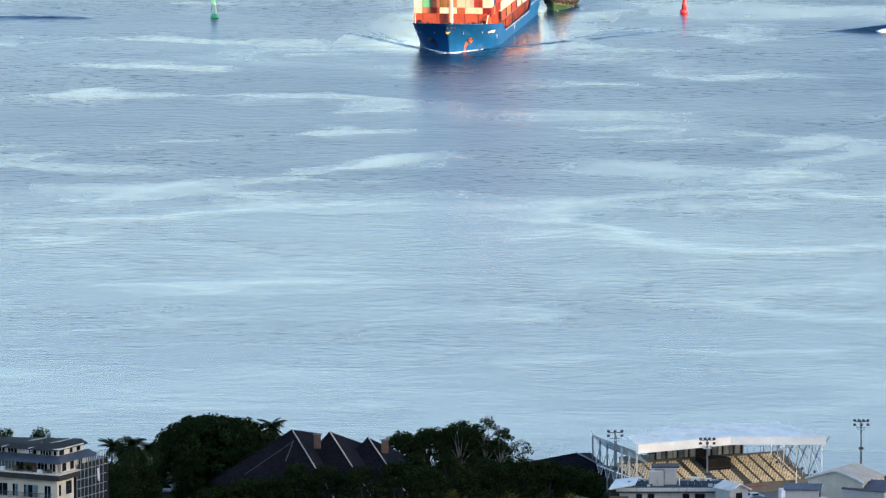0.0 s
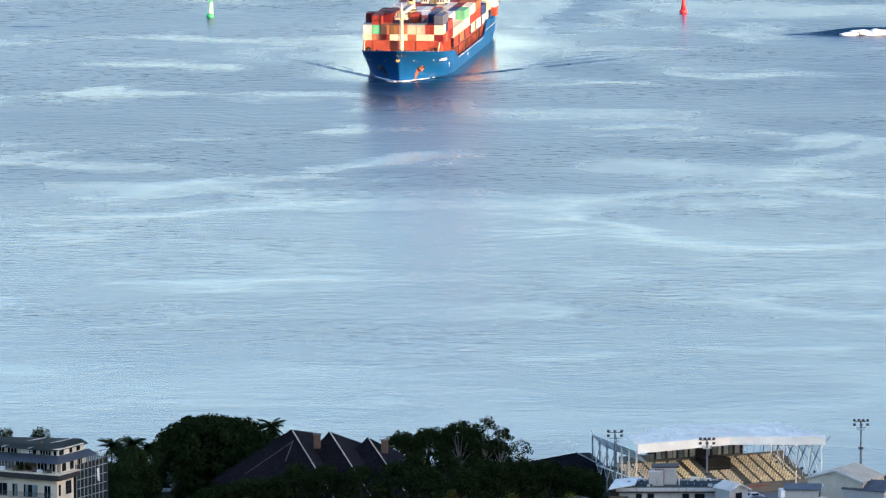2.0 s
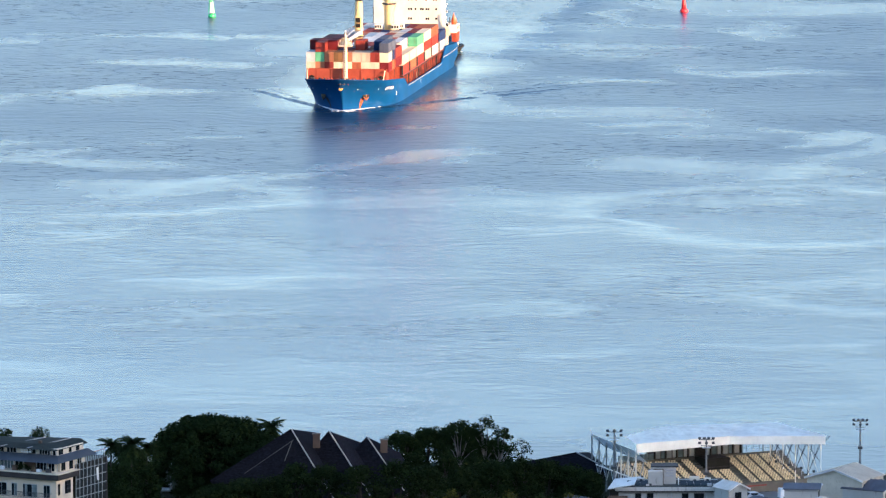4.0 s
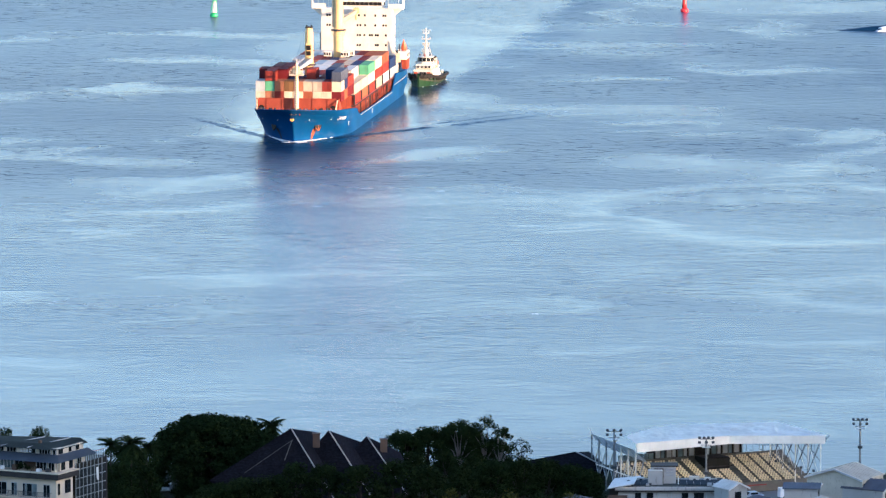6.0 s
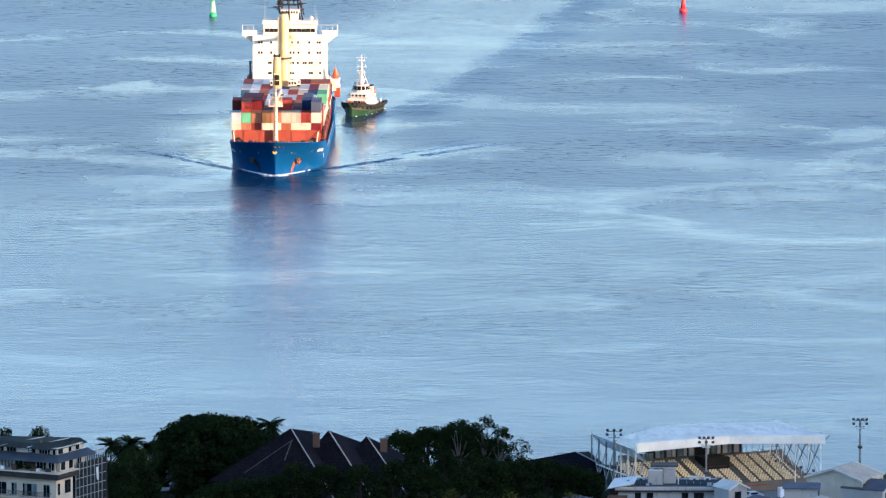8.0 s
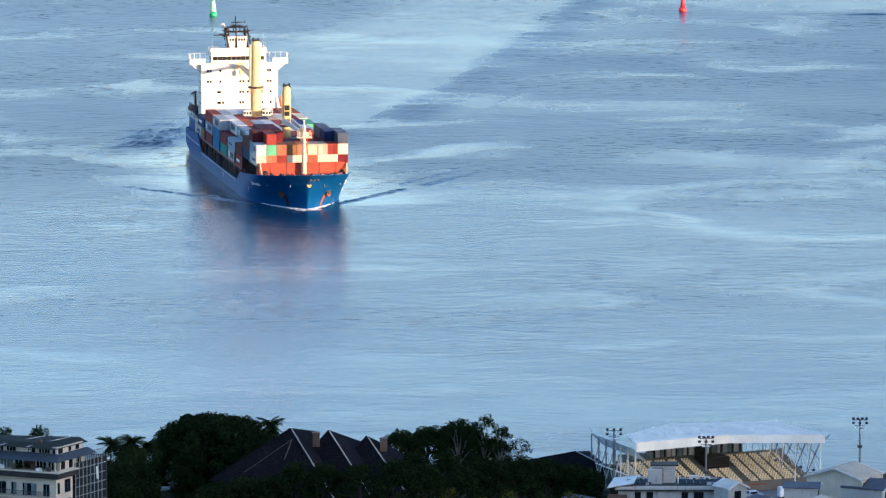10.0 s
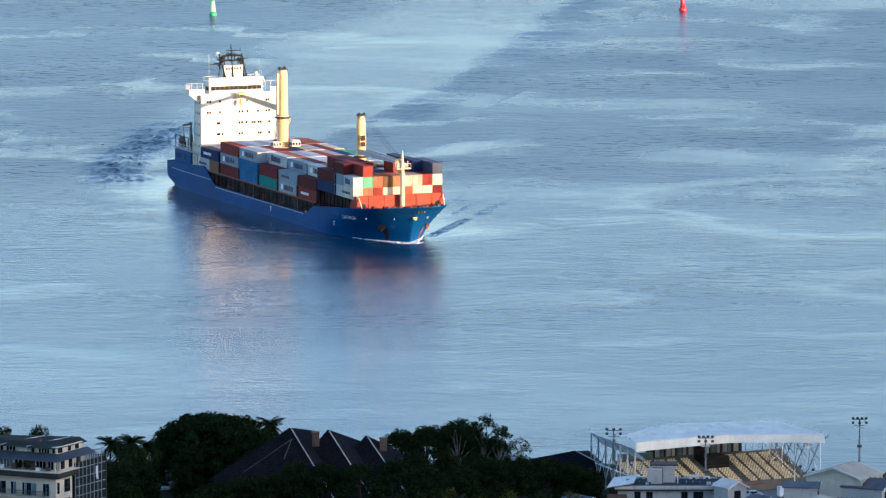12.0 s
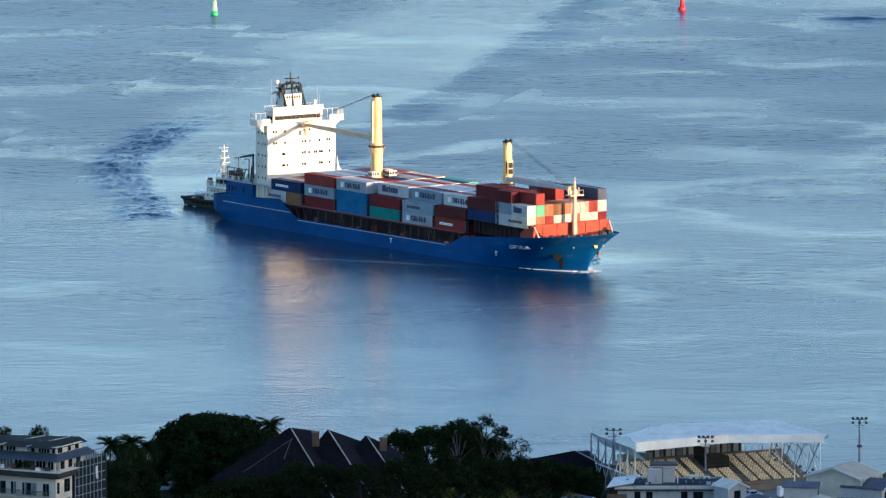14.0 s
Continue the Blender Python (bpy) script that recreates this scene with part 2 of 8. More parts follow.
M_LETTER = paint("white_lettering_paint", (0.80, 0.80, 0.80), 0.5, grime=0.1, size=0.6)
M_NAVY = paint("dark_blue_lettering_paint", (0.008, 0.014, 0.06), 0.5, grime=0.1, size=0.6)
M_FOAM = paint("white_sea_foam", (0.62, 0.66, 0.68), 0.9, grime=0.15, size=0.8, dirt=(0.25, 0.38, 0.45), bump=0.1)
M_TUGGREEN = hull_paint("green_tug_hull", (0.013, 0.042, 0.020), (0.02, 0.02, 0.02), 0.2)
M_BULWARK = paint("dark_green_brown_tug_bulwark", (0.034, 0.034, 0.024), 0.7, grime=0.5, size=0.7, dirt=(0.10, 0.05, 0.03))
M_RUBBER = paint("black_rubber", (0.02, 0.02, 0.02), 0.8, grime=0.3, size=0.4)
M_BUOYG = paint("green_buoy_paint", (0.03, 0.45, 0.14), 0.45, grime=0.25, size=0.6)
M_BUOYR = paint("red_buoy_paint", (0.72, 0.03, 0.035), 0.45, grime=0.2, size=0.6)
M_BUOYW = paint("pale_buoy_lattice", (0.62, 0.66, 0.60), 0.5, grime=0.25, size=0.6)
M_BARK = paint("tree_bark", (0.030, 0.026, 0.020), 0.9, grime=0.5, size=0.6, bump=0.06)
M_PALEBARK = paint("pale_bark", (0.11, 0.10, 0.088), 0.85, grime=0.4, size=0.5, bump=0.04)
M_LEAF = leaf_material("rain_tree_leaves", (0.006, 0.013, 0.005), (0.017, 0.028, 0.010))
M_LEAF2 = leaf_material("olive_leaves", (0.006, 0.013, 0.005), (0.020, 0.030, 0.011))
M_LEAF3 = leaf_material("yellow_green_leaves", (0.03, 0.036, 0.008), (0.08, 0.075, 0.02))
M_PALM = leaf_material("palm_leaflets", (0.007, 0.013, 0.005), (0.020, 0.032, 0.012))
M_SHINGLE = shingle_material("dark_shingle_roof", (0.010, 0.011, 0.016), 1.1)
M_CAPPING = paint("weathered_grey_hip_board", (0.085, 0.083, 0.08), 0.8, grime=0.4, size=0.8)
M_BOARD = paint("weathered_white_board", (0.36, 0.35, 0.34), 0.7, grime=0.4, size=0.8)
M_RENDER = paint("cream_wall_render", (0.60, 0.505, 0.39), 0.8, grime=0.3, size=2.5, dirt=(0.33, 0.28, 0.22))
M_CONC = paint("weathered_white_concrete", (0.42, 0.41, 0.385), 0.85, grime=0.95, size=3.2, dirt=(0.10, 0.085, 0.07))
M_DARKSLAB = paint("dark_stained_fascia", (0.040, 0.036, 0.036), 0.7, grime=0.4, size=1.2)
M_ROOFDARK = paint("dark_weathered_roof_sheet", (0.046, 0.052, 0.045), 0.7, grime=0.5, size=1.2, dirt=(0.10, 0.09, 0.075))
M_SKIRT = paint("pale_blue_grey_metal_roof", (0.105, 0.125, 0.155), 0.65, grime=0.4, size=1.2, dirt=(0.08, 0.08, 0.085))
M_DARKPANE = pane_material("dark_wing_glass", (0.010, 0.014, 0.018), 0.35)
M_CAR = paint("pale_car_paint", (0.34, 0.40, 0.48), 0.3, grime=0.1, size=0.8)
M_CREAM = paint("cream_painted_render", (0.50, 0.45, 0.36), 0.8, grime=0.6, size=1.5, dirt=(0.16, 0.13, 0.10))
M_TANROOF = paint("sun_bleached_tan_roof_sheet", (0.50, 0.44, 0.35), 0.6, grime=0.6, size=1.5, dirt=(0.22, 0.17, 0.12))
M_SLATE = paint("blue_grey_metal_roof", (0.085, 0.09, 0.11), 0.5, grime=0.3, size=1.4, bump=0.01)
M_PALEMETAL = paint("pale_sheet_metal_roof", (0.56, 0.53, 0.48), 0.5, grime=0.6, size=1.5, dirt=(0.2, 0.16, 0.12))
M_BLUEMETAL = paint("blue_grey_cladding", (0.62, 0.68, 0.72), 0.5, grime=0.2, size=1.5)
M_MEMBRANE = paint("white_roof_membrane", (0.90, 0.86, 0.80), 0.32, grime=0.12, size=1.6, dirt=(0.6, 0.63, 0.68), bump=0.05)
M_MEMBRANE.node_tree.nodes["Principled BSDF"].inputs["Specular IOR Level"].default_value = 0.8
M_FASCIA = paint("off_white_fascia", (0.90, 0.83, 0.72), 0.6, grime=0.15, size=3.0, dirt=(0.4, 0.36, 0.3))
M_TERRACE = paint("grey_stand_concrete", (0.15, 0.135, 0.115), 0.9, grime=0.4, size=1.0)
M_SEAT = paint("tan_plastic_seat", (0.70, 0.55, 0.34), 0.5, grime=0.1, size=0.5, each=0.18)
# near-black wall colour stands for unlit space under roofs
M_DARKIN = paint("unlit_interior_tone", (0.022, 0.019, 0.018), 0.8, grime=0.4, size=1.0)
M_BROWN = paint("brown_brick_chimney", (0.10, 0.06, 0.04), 0.85, grime=0.4, size=0.7)
M_GALV = paint("galvanised_steel", (0.42, 0.45, 0.47), 0.45, 0.4, grime=0.25, size=0.6)
M_MASTGREY = paint("weathered_grey_mast", (0.17, 0.18, 0.19), 0.6, 0.2, grime=0.4, size=0.8)
M_ROAD = paint("worn_grey_asphalt", (0.15, 0.155, 0.16), 0.85, grime=0.6, size=3.0, dirt=(0.07, 0.07, 0.07))
M_STAINED = paint("rain_stained_parapet", (0.46, 0.45, 0.42), 0.9, grime=1.0, size=3.4, dirt=(0.05, 0.047, 0.042))
M_LAMP = paint("dark_floodlight_case", (0.045, 0.05, 0.055), 0.5, grime=0.2, size=0.4)

for m in (M_DARKSLAB, M_ROOFDARK, M_DARKIN, M_TERRACE, M_STEEL, M_SKIRT, M_SLATE, M_BARK, M_RUBBER, M_CAPPING):
    m.node_tree.nodes["Principled BSDF"].inputs["Specular IOR Level"].default_value = 0.12

BOX_COLOURS = {
    "red": (0.240, 0.040, 0.030), "dark_red": (0.130, 0.016, 0.020), "orange_red": (0.320, 0.098, 0.050), "brown": (0.085, 0.016, 0.018),
    "rust": (0.330, 0.135, 0.075), "cream": (0.560, 0.500, 0.375), "beige": (0.400, 0.335, 0.260), "white": (0.480, 0.490, 0.485), "grey_blue": (0.216, 0.274, 0.317),
    "pale_grey": (0.346, 0.374, 0.389), "blue": (0.018, 0.115, 0.245), "navy": (0.014, 0.032, 0.094), "teal": (0.022, 0.216, 0.187),
    "green": (0.108, 0.360, 0.202), "tan_brown": (0.173, 0.094, 0.043), "slate": (0.072, 0.086, 0.122)}
M_BOX = {k: container_paint(k + "_container_paint", v) for k, v in BOX_COLOURS.items()}


# ---------------------------------------------------------------- mesh helpers
def part(name, bm, material, parent=None, label="", smooth=False):
    """Links a bmesh as ONE mesh object, under a thing or a part where one is given."""
    me = bpy.data.meshes.new(name)
    bmesh.ops.recalc_face_normals(bm, faces=bm.faces)
    bm.to_mesh(me)
    bm.free()
    me.materials.append(material)
    if smooth:
        for f in me.polygons:
            f.use_smooth = True
    ob = new(name, me)
    ob.parent = parent
    if label:
        tagged(ob, label)
    return ob


def thing(name, label, category, group="", at=None, kind=""):
    ob = new(name)
    ob.empty_display_size = 0.5
    if at is not None:
        ob.matrix_world = at
    return tagged(ob, label, category, group, kind)


def add_box(bm, x0, x1, y0, y1, z0, z1, m=None, bevel=0.0):
    vs = [bm.verts.new((x, y, z)) for x in (x0, x1) for y in (y0, y1) for z in (z0, z1)]
    if m is not None:
        for v in vs:
            v.co = m @ v.co
    fs = [bm.faces.new([vs[i] for i in f]) for f in ((0, 1, 3, 2), (4, 6, 7, 5), (0, 4, 5, 1), (2, 3, 7, 6), (0, 2, 6, 4), (1, 5, 7, 3))]
    if bevel:
        es = list({e for f in fs for e in f.edges})
        bmesh.ops.bevel(bm, geom=es, offset=bevel, segments=1, affect="EDGES")
    return bm


def box(x0, x1, y0, y1, z0, z1, bevel=0.0, m=None):
    return add_box(bmesh.new(), x0, x1, y0, y1, z0, z1, m, bevel)


def add_rod(bm, a, b, r0, r1=None, sides=8, cap=True):
    """A round, tapered rod from a to b."""
    a, b = Vector(a), Vector(b)
    r1 = r0 if r1 is None else r1
    q = (b - a).to_track_quat("Z", "Y").to_matrix()
    rings = []
    for c, r in ((a, r0), (b, r1)):
        rings.append([bm.verts.new(c + q @ Vector((r * math.cos(k * math.tau / sides), r * math.sin(k * math.tau / sides), 0))) for k in range(sides)])
    for k in range(sides):
        bm.faces.new((rings[0][k], rings[0][(k + 1) % sides], rings[1][(k + 1) % sides], rings[1][k]))
    if cap:
        bm.faces.new(rings[0][::-1])
        bm.faces.new(rings[1])
    return bm


def rod(a, b, r0, r1=None, sides=8):
    return add_rod(bmesh.new(), a, b, r0, r1, sides)


def turned(profile, sides=20, m=None):
    """A body of revolution from (radius, height) pairs."""
    bm = bmesh.new()
    rings = [[bm.verts.new((r * math.cos(k * math.tau / sides), r * math.sin(k * math.tau / sides), z)) for k in range(sides)] for r, z in profile]
    for a, b in zip(rings, rings[1:]):
        for k in range(sides):
            bm.faces.new((a[k], a[(k + 1) % sides], b[(k + 1) % sides], b[k]))
    bm.faces.new(rings[0][::-1])
    bm.faces.new(rings[-1])
    if m is not None:
        bm.transform(m)
    return bm


def prism(outline, thick, m=None):
    """A plate: an outline in x and z, extruded from y = 0 to thick."""
    bm = bmesh.new()
    a = [bm.verts.new((x, 0, z)) for x, z in outline]
    b = [bm.verts.new((x, thick, z)) for x, z in outline]
    bm.faces.new(a)
    bm.faces.new(b[::-1])
    for i in range(len(a)):
        j = (i + 1) % len(a)
        bm.faces.new((a[i], b[i], b[j], a[j]))
    if m is not None:
        bm.transform(m)
    return bm


def plate(points, thick):
    """A slab under a flat or bent polygon of points."""
    bm = bmesh.new()
    a = [bm.verts.new(p) for p in points]
    b = [bm.verts.new((p[0], p[1], p[2] - thick)) for p in points]
    bm.faces.new(a)
    bm.faces.new(b[::-1])
    for i in range(len(a)):
        j = (i + 1) % len(a)
        bm.faces.new((a[i], b[i], b[j], a[j]))
    return bm


def lettering(name, words, size, m, material, parent, label=""):
    """Words in the built-in font, as a mesh; m takes the text's plane to its place."""
    cu = bpy.data.curves.new(name, "FONT")
    cu.body, cu.size, cu.extrude, cu.align_x, cu.align_y = words, size, 0.03, "CENTER", "CENTER"
    tmp = bpy.data.objects.new(name, cu)
    me = bpy.data.meshes.new_from_object(tmp)
    bpy.data.objects.remove(tmp)
    me.transform(m)
    me.materials.clear()
    me.materials.append(material)
    ob = new(name, me)
    ob.parent = parent
    if label:
        tagged(ob, label)
    return ob
# ---------------------------------------------------------------- water and land
def ease(a, b, v):
    s = min(1.0, max(0.0, (v - a) / (b - a)))
    return s * s * (3 - 2 * s)


def sea():
    bm = bmesh.new()
    bmesh.ops.create_grid(bm, x_segments=8, y_segments=8, size=9000)
    ob = part("water", bm, M_WATER)
    return tagged(ob, "blue-grey sea with wind ripples and pale smooth slicks", "water", kind="structure")


def land_height(x, y):
    """Flat shore, the hill under the camera, and an unseen ridge added to shade the shore."""
    shore = 1588 + 6 * noise.noise((x * 0.02, 3.1, 0)) - 9 * ease(50, 66, x)
    z = 2.0 - 5.0 * ease(shore - 3, shore + 9, y)
    hill = max(0.0, 1 - max(0.0, y + 40) / 1060) ** 1.35 * 222 * (1 - ease(500, 1600, abs(x)) * 0.5)
    along, across = 0.788 * x - 0.616 * (y - 1500), 0.616 * x + 0.788 * y
    ridge = 200 * ease(360, 900, along) * (1 - ease(1310, 1390, across)) * (0.92 + 0.08 * noise.noise((x * 0.004, y * 0.004, 7)))
    z += max(hill, ridge)
    if z > 8:
        z += 5 * noise.noise((x * 0.012, y * 0.012, 1.7)) * ease(8, 40, z)
    return min(z, 233 - 0.16 * y) if abs(x) < 150 and y < 1200 and y > -200 else z


def ground():
    xs = sorted(set([-2600, -2000, -1500, -1200, -900, -700, -500, -350] + list(range(-260, 300, 20)) + list(range(300, 1700, 50)) + [1900, 2300, 2600]))
    ys = sorted(set(list(range(-900, 1500, 40)) + list(range(1500, 1576, 15)) + list(range(1576, 1604, 3))))
    verts = [(x, y, land_height(x, y)) for y in ys for x in xs]
    w = len(xs)
    faces = [(j * w + i, j * w + i + 1, (j + 1) * w + i + 1, (j + 1) * w + i) for j in range(len(ys) - 1) for i in range(w - 1)]
    me = bpy.data.meshes.new("ground")
    me.from_pydata(verts, [], faces)
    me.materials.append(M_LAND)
    for f in me.polygons:
        f.use_smooth = True
    return tagged(new("ground", me), "dark wooded shore and hillside above the water", "ground", kind="structure")


water = sea()
ground()
# ---------------------------------------------------------------- container ship
# Ship's own axes: x forward from the stem at the waterline, y to port, z up from the water.
def lerp_table(table, v):
    for (a, p), (b, q) in zip(table, table[1:]):
        if v <= b:
            return p + (q - p) * max(0.0, (v - a)) / (b - a)
    return table[-1][1]


SHEER = [(-137, 5.9), (-120, 6.6), (-108, 7.3), (-100.5, 3.4), (-65, 3.3), (-38.3, 3.5), (-32.5, 5.7), (-8, 7.6), (2, 8.4), (7.8, 9.1)]
STEM = [(-3.0, -2.6), (0.0, -1.6), (3.0, -0.4), (5.0, 0.7), (6.6, 1.9), (8.0, 3.5), (9.1, 5.4), (10.0, 6.6)]


def hull_half(x, z):
    """The hull's half breadth at x and height z."""
    h = min(1.0, max(0.0, z / 9.5))
    end, start, power = lerp_table(STEM, z), -34 + 12 * h, 2.45 + 5.2 * h * h
    b = 11.85
    if x > start:
        b *= max(0.0, 1 - min(1.0, (x - start) / (end - start)) ** power)
    if x < -118:
        s = (-118 - x) / 19
        b *= 1 - (0.08 + 0.16 * (1 - min(1, max(0, z) / 2))) * s ** 2.2
    return b


def hull_point(xd, f):
    """A point of the shell: xd the station at deck level, f from 0 at the bottom to 1 at the sheer."""
    top = lerp_table(SHEER, xd)
    z = -3 + f * (top + 3)
    x = xd
    if xd > -40:
        x = -40 + (xd + 40) * (lerp_table(STEM, z) + 40) / 47.6
    if xd < -115:
        x = -115 + (xd + 115) * (lerp_table([(-3, 12), (-0.5, 17.5), (0.6, 20), (1.6, 21.5), (4, 22), (9, 22)], z)) / 22
    return x, hull_half(x, z), z


def ship_hull(ship):
    stations = [-137, -135.5, -133, -130, -126, -122, -118, -115, -112, -108, -104, -100.5, -95, -85, -75, -65, -55, -46, -42, -38.3, -35.5, -32.5,
                -30, -28, -26, -24, -22, -20, -18, -16, -14, -12, -10, -8, -6, -4.5, -3, -2, -1, 0, 1, 2, 3, 4, 5, 5.8, 6.3, 6.8, 7.2, 7.6]
    levels = [0, 0.22, 0.3, 0.38, 0.46, 0.54, 0.62, 0.7, 0.78, 0.86, 0.93, 1.0]
    bm = bmesh.new()
    grid = {}
    for side in (-1, 1):
        for i, xd in enumerate(stations):
            for k, f in enumerate(levels):
                x, b, z = hull_point(xd, f)
                if i == len(stations) - 1:
                    if side == 1:
                        grid[side, i, k] = grid[-1, i, k]
                        continue
                    b = 0.0
                grid[side, i, k] = bm.verts.new((x, side * b, z))
    for side in (-1, 1):
        for i in range(len(stations) - 1):
            for k in range(len(levels) - 1):
                q = [grid[side, i, k], grid[side, i + 1, k], grid[side, i + 1, k + 1], grid[side, i, k + 1]]
                bm.faces.new(list(dict.fromkeys(q)))
    for k in range(len(levels) - 1):
        bm.faces.new((grid[-1, 0, k], grid[1, 0, k], grid[1, 0, k + 1], grid[-1, 0, k + 1]))
    hull = part("hull", bm, M_HULL, ship, "blue steel hull with rust runs and red bottom paint", smooth=True)
    # rubbing strakes, proud of the shell
    for side in (-1, 1):
        for za, zb, xa, xb in ((4.6, 4.6, -132, -103), (3.05, 3.2, -100, -40)):
            bm = bmesh.new()
            prev = None
            for s in range(31):
                x, z = xa + (xb - xa) * s / 30, za + (zb - za) * s / 30
                y = side * hull_half(x, z)
                ring = [bm.verts.new((x, y - side * 0.05, z - 0.09)), bm.verts.new((x, y + side * 0.10, z - 0.07)),
                        bm.verts.new((x, y + side * 0.10, z + 0.07)), bm.verts.new((x, y - side * 0.05, z + 0.09))]
                if prev:
                    for a in range(4):
                        bm.faces.new((prev[a], prev[(a + 1) % 4], ring[(a + 1) % 4], ring[a]))
                prev = ring
            part("rubbing_strake", bm, M_GREY, hull)
    # sheer cap along the bulwark
    for side in (-1, 1):
        bm = bmesh.new()
        prev = None
        for xd in stations[2:]:
            x, b, z = hull_point(xd, 1.0)
            b = max(b, 0.12)
            ring = [bm.verts.new((x, side * (b + 0.06), z - 0.05)), bm.verts.new((x, side * (b + 0.06), z + 0.08)),
                    bm.verts.new((x, side * (b - 0.22), z + 0.08)), bm.verts.new((x, side * (b - 0.22), z - 0.05))]
            if prev:
                for a in range(4):
                    bm.faces.new((prev[a], prev[(a + 1) % 4], ring[(a + 1) % 4], ring[a]))
            prev = ring
        part("bulwark_rail", bm, M_HULL, hull)
    # decks
    for name, x0, x1, drop, mat in (("poop_deck", -136, -107, 0.9, M_DECKRED), ("main_deck", -107.5, -33, 0.0, M_DECKRED), ("forecastle_deck", -34, 5.0, 0.95, M_DECKRED)):
        bm = bmesh.new()
        prev = None
        steps = 24
        for s in range(steps + 1):
            x = x0 + (x1 - x0) * s / steps
            z = 2.3 if name == "main_deck" else lerp_table(SHEER, x) - drop
            if name == "forecastle_deck":
                z = max(z, 4.9)
            if name == "poop_deck":
                z = 5.3
            b = max(0.15, hull_half(x, z) - 0.12)
            pair = [bm.verts.new((x, -b, z)), bm.verts.new((x, b, z))]
            if prev:
                bm.faces.new((prev[0], prev[1], pair[1], pair[0]))
            prev = pair
        part(name, bm, mat, ship, "red oxide steel deck")
    # bulkheads where the deck steps
    part("poop_bulkhead", box(-107.9, -107.6, -11.3, 11.3, 2.2, 6.0), M_DECKRED, ship)
    part("forecastle_bulkhead", box(-33.5, -33.2, -11.3, 11.3, 2.2, 6.0), M_DECKRED, ship)
    # emblem on the stem, anchors in their pockets
    em = turned([(0.05, 0.0), (0.5, 0.0), (0.56, 0.06), (0.5, 0.12), (0.05, 0.14)], 16, pose(1.62, 0, 6.2, 0, 60, 0))
    part("bow_emblem", em, M_EMBLEM, ship, "round yellow emblem on the stem")
    for side in (-1, 1):
        ax, az = -5.2, 4.1
        ay = hull_half(ax, az)
        lean = math.atan((hull_half(ax + 0.5, az) - hull_half(ax - 0.5, az)) / 1.0)
        t = pose(ax, side * (ay - 0.25), az, 0, 0, side * math.degrees(lean))
        # pocket is a black disc: the recess's shade is in its colour
        pocket = part("anchor_pocket", turned([(0.6, -0.3), (1.15, 0.0), (1.15, 0.14), (0.8, 0.22)], 14, t @ pose(0, 0, 0, -90 * side, 0, 0)), M_BLACK, ship, "hawse pocket, black for the shade of its recess")
        bm = rod((0, 0, 0.7), (0, 0, -1.3), 0.16)
        add_rod(bm, (-0.9, 0, -0.6), (0, 0, -1.4), 0.12, 0.2)
        add_rod(bm, (0.9, 0, -0.6), (0, 0, -1.4), 0.12, 0.2)
        bm.transform(t @ pose(0, side * 0.1, 0, 0, 0, 0))
        # starboard anchor is black for its shaded side, port one keeps its rust
        part("anchor", bm, M_BLACK if side < 0 else M_RUST, pocket, "stockless anchor, rusty to port, blackened for shade to starboard")
        streak = bmesh.new()
        for k in range(7):
            z0 = az - 0.9 - 0.42 * k
            if z0 < 0.4:
                break
            x0 = ax - 0.15 * k
            q = [streak.verts.new((x0 + dx, side * (hull_half(x0 + dx, zz) + 0.035), zz)) for dx, zz in ((-0.55 + 0.05 * k, z0), (0.55 - 0.05 * k, z0), (0.5 - 0.06 * k - 0.15, z0 - 0.42), (-0.6 + 0.05 * k - 0.15, z0 - 0.42))]
            streak.faces.new(q)
        # the rust run is blackened on the shaded starboard side
        part("rust_streak", streak, M_RUST if side > 0 else M_BLACK, ship)
    return hull


def name_on_bow(ship, side):
    """The ship's name, laid on the flare of the bow."""
    me = lettering("ship_name", "CAP SALIA", 1.2, Matrix(), M_LETTER, ship, "white ship's name on the blue bow").data
    me.update()
    for v in me.vertices:
        s, h, d = v.co
        x = -12.6 + s * 1.05 * (-side)
        z = 5.25 + 0.05 * (x + 12.6) + h
        v.co = (x, side * (hull_half(x, z) + 0.16 + max(d, 0)), z)


def draught_marks(ship):
    for side in (-1, 1):
        for x, z, w in ((-20.8, 3.4, 0.9), (-62, 2.35, 0.9)):
            y = hull_half(x, z)
            bm = box(x - w / 2, x + w / 2, side * y - 0.02, side * y + side * 0.05, z, z + 0.22)
            add_box(bm, x - 0.11, x + 0.11, side * y - 0.02, side * y + side * 0.05, z - 0.9, z)
            part("hull_mark", bm, M_LETTER, ship, "white T-shaped tug mark")
        for x, z in ((-6.8, 5.6), (-1.2, 5.9)):
            y = hull_half(x, z)
            part("hull_mark", turned([(0.1, 0), (0.3, 0), (0.3, 0.06), (0.1, 0.06)], 10, pose(x, side * (y - 0.02), z, -90 * side, 0, 0)), M_LETTER, ship)


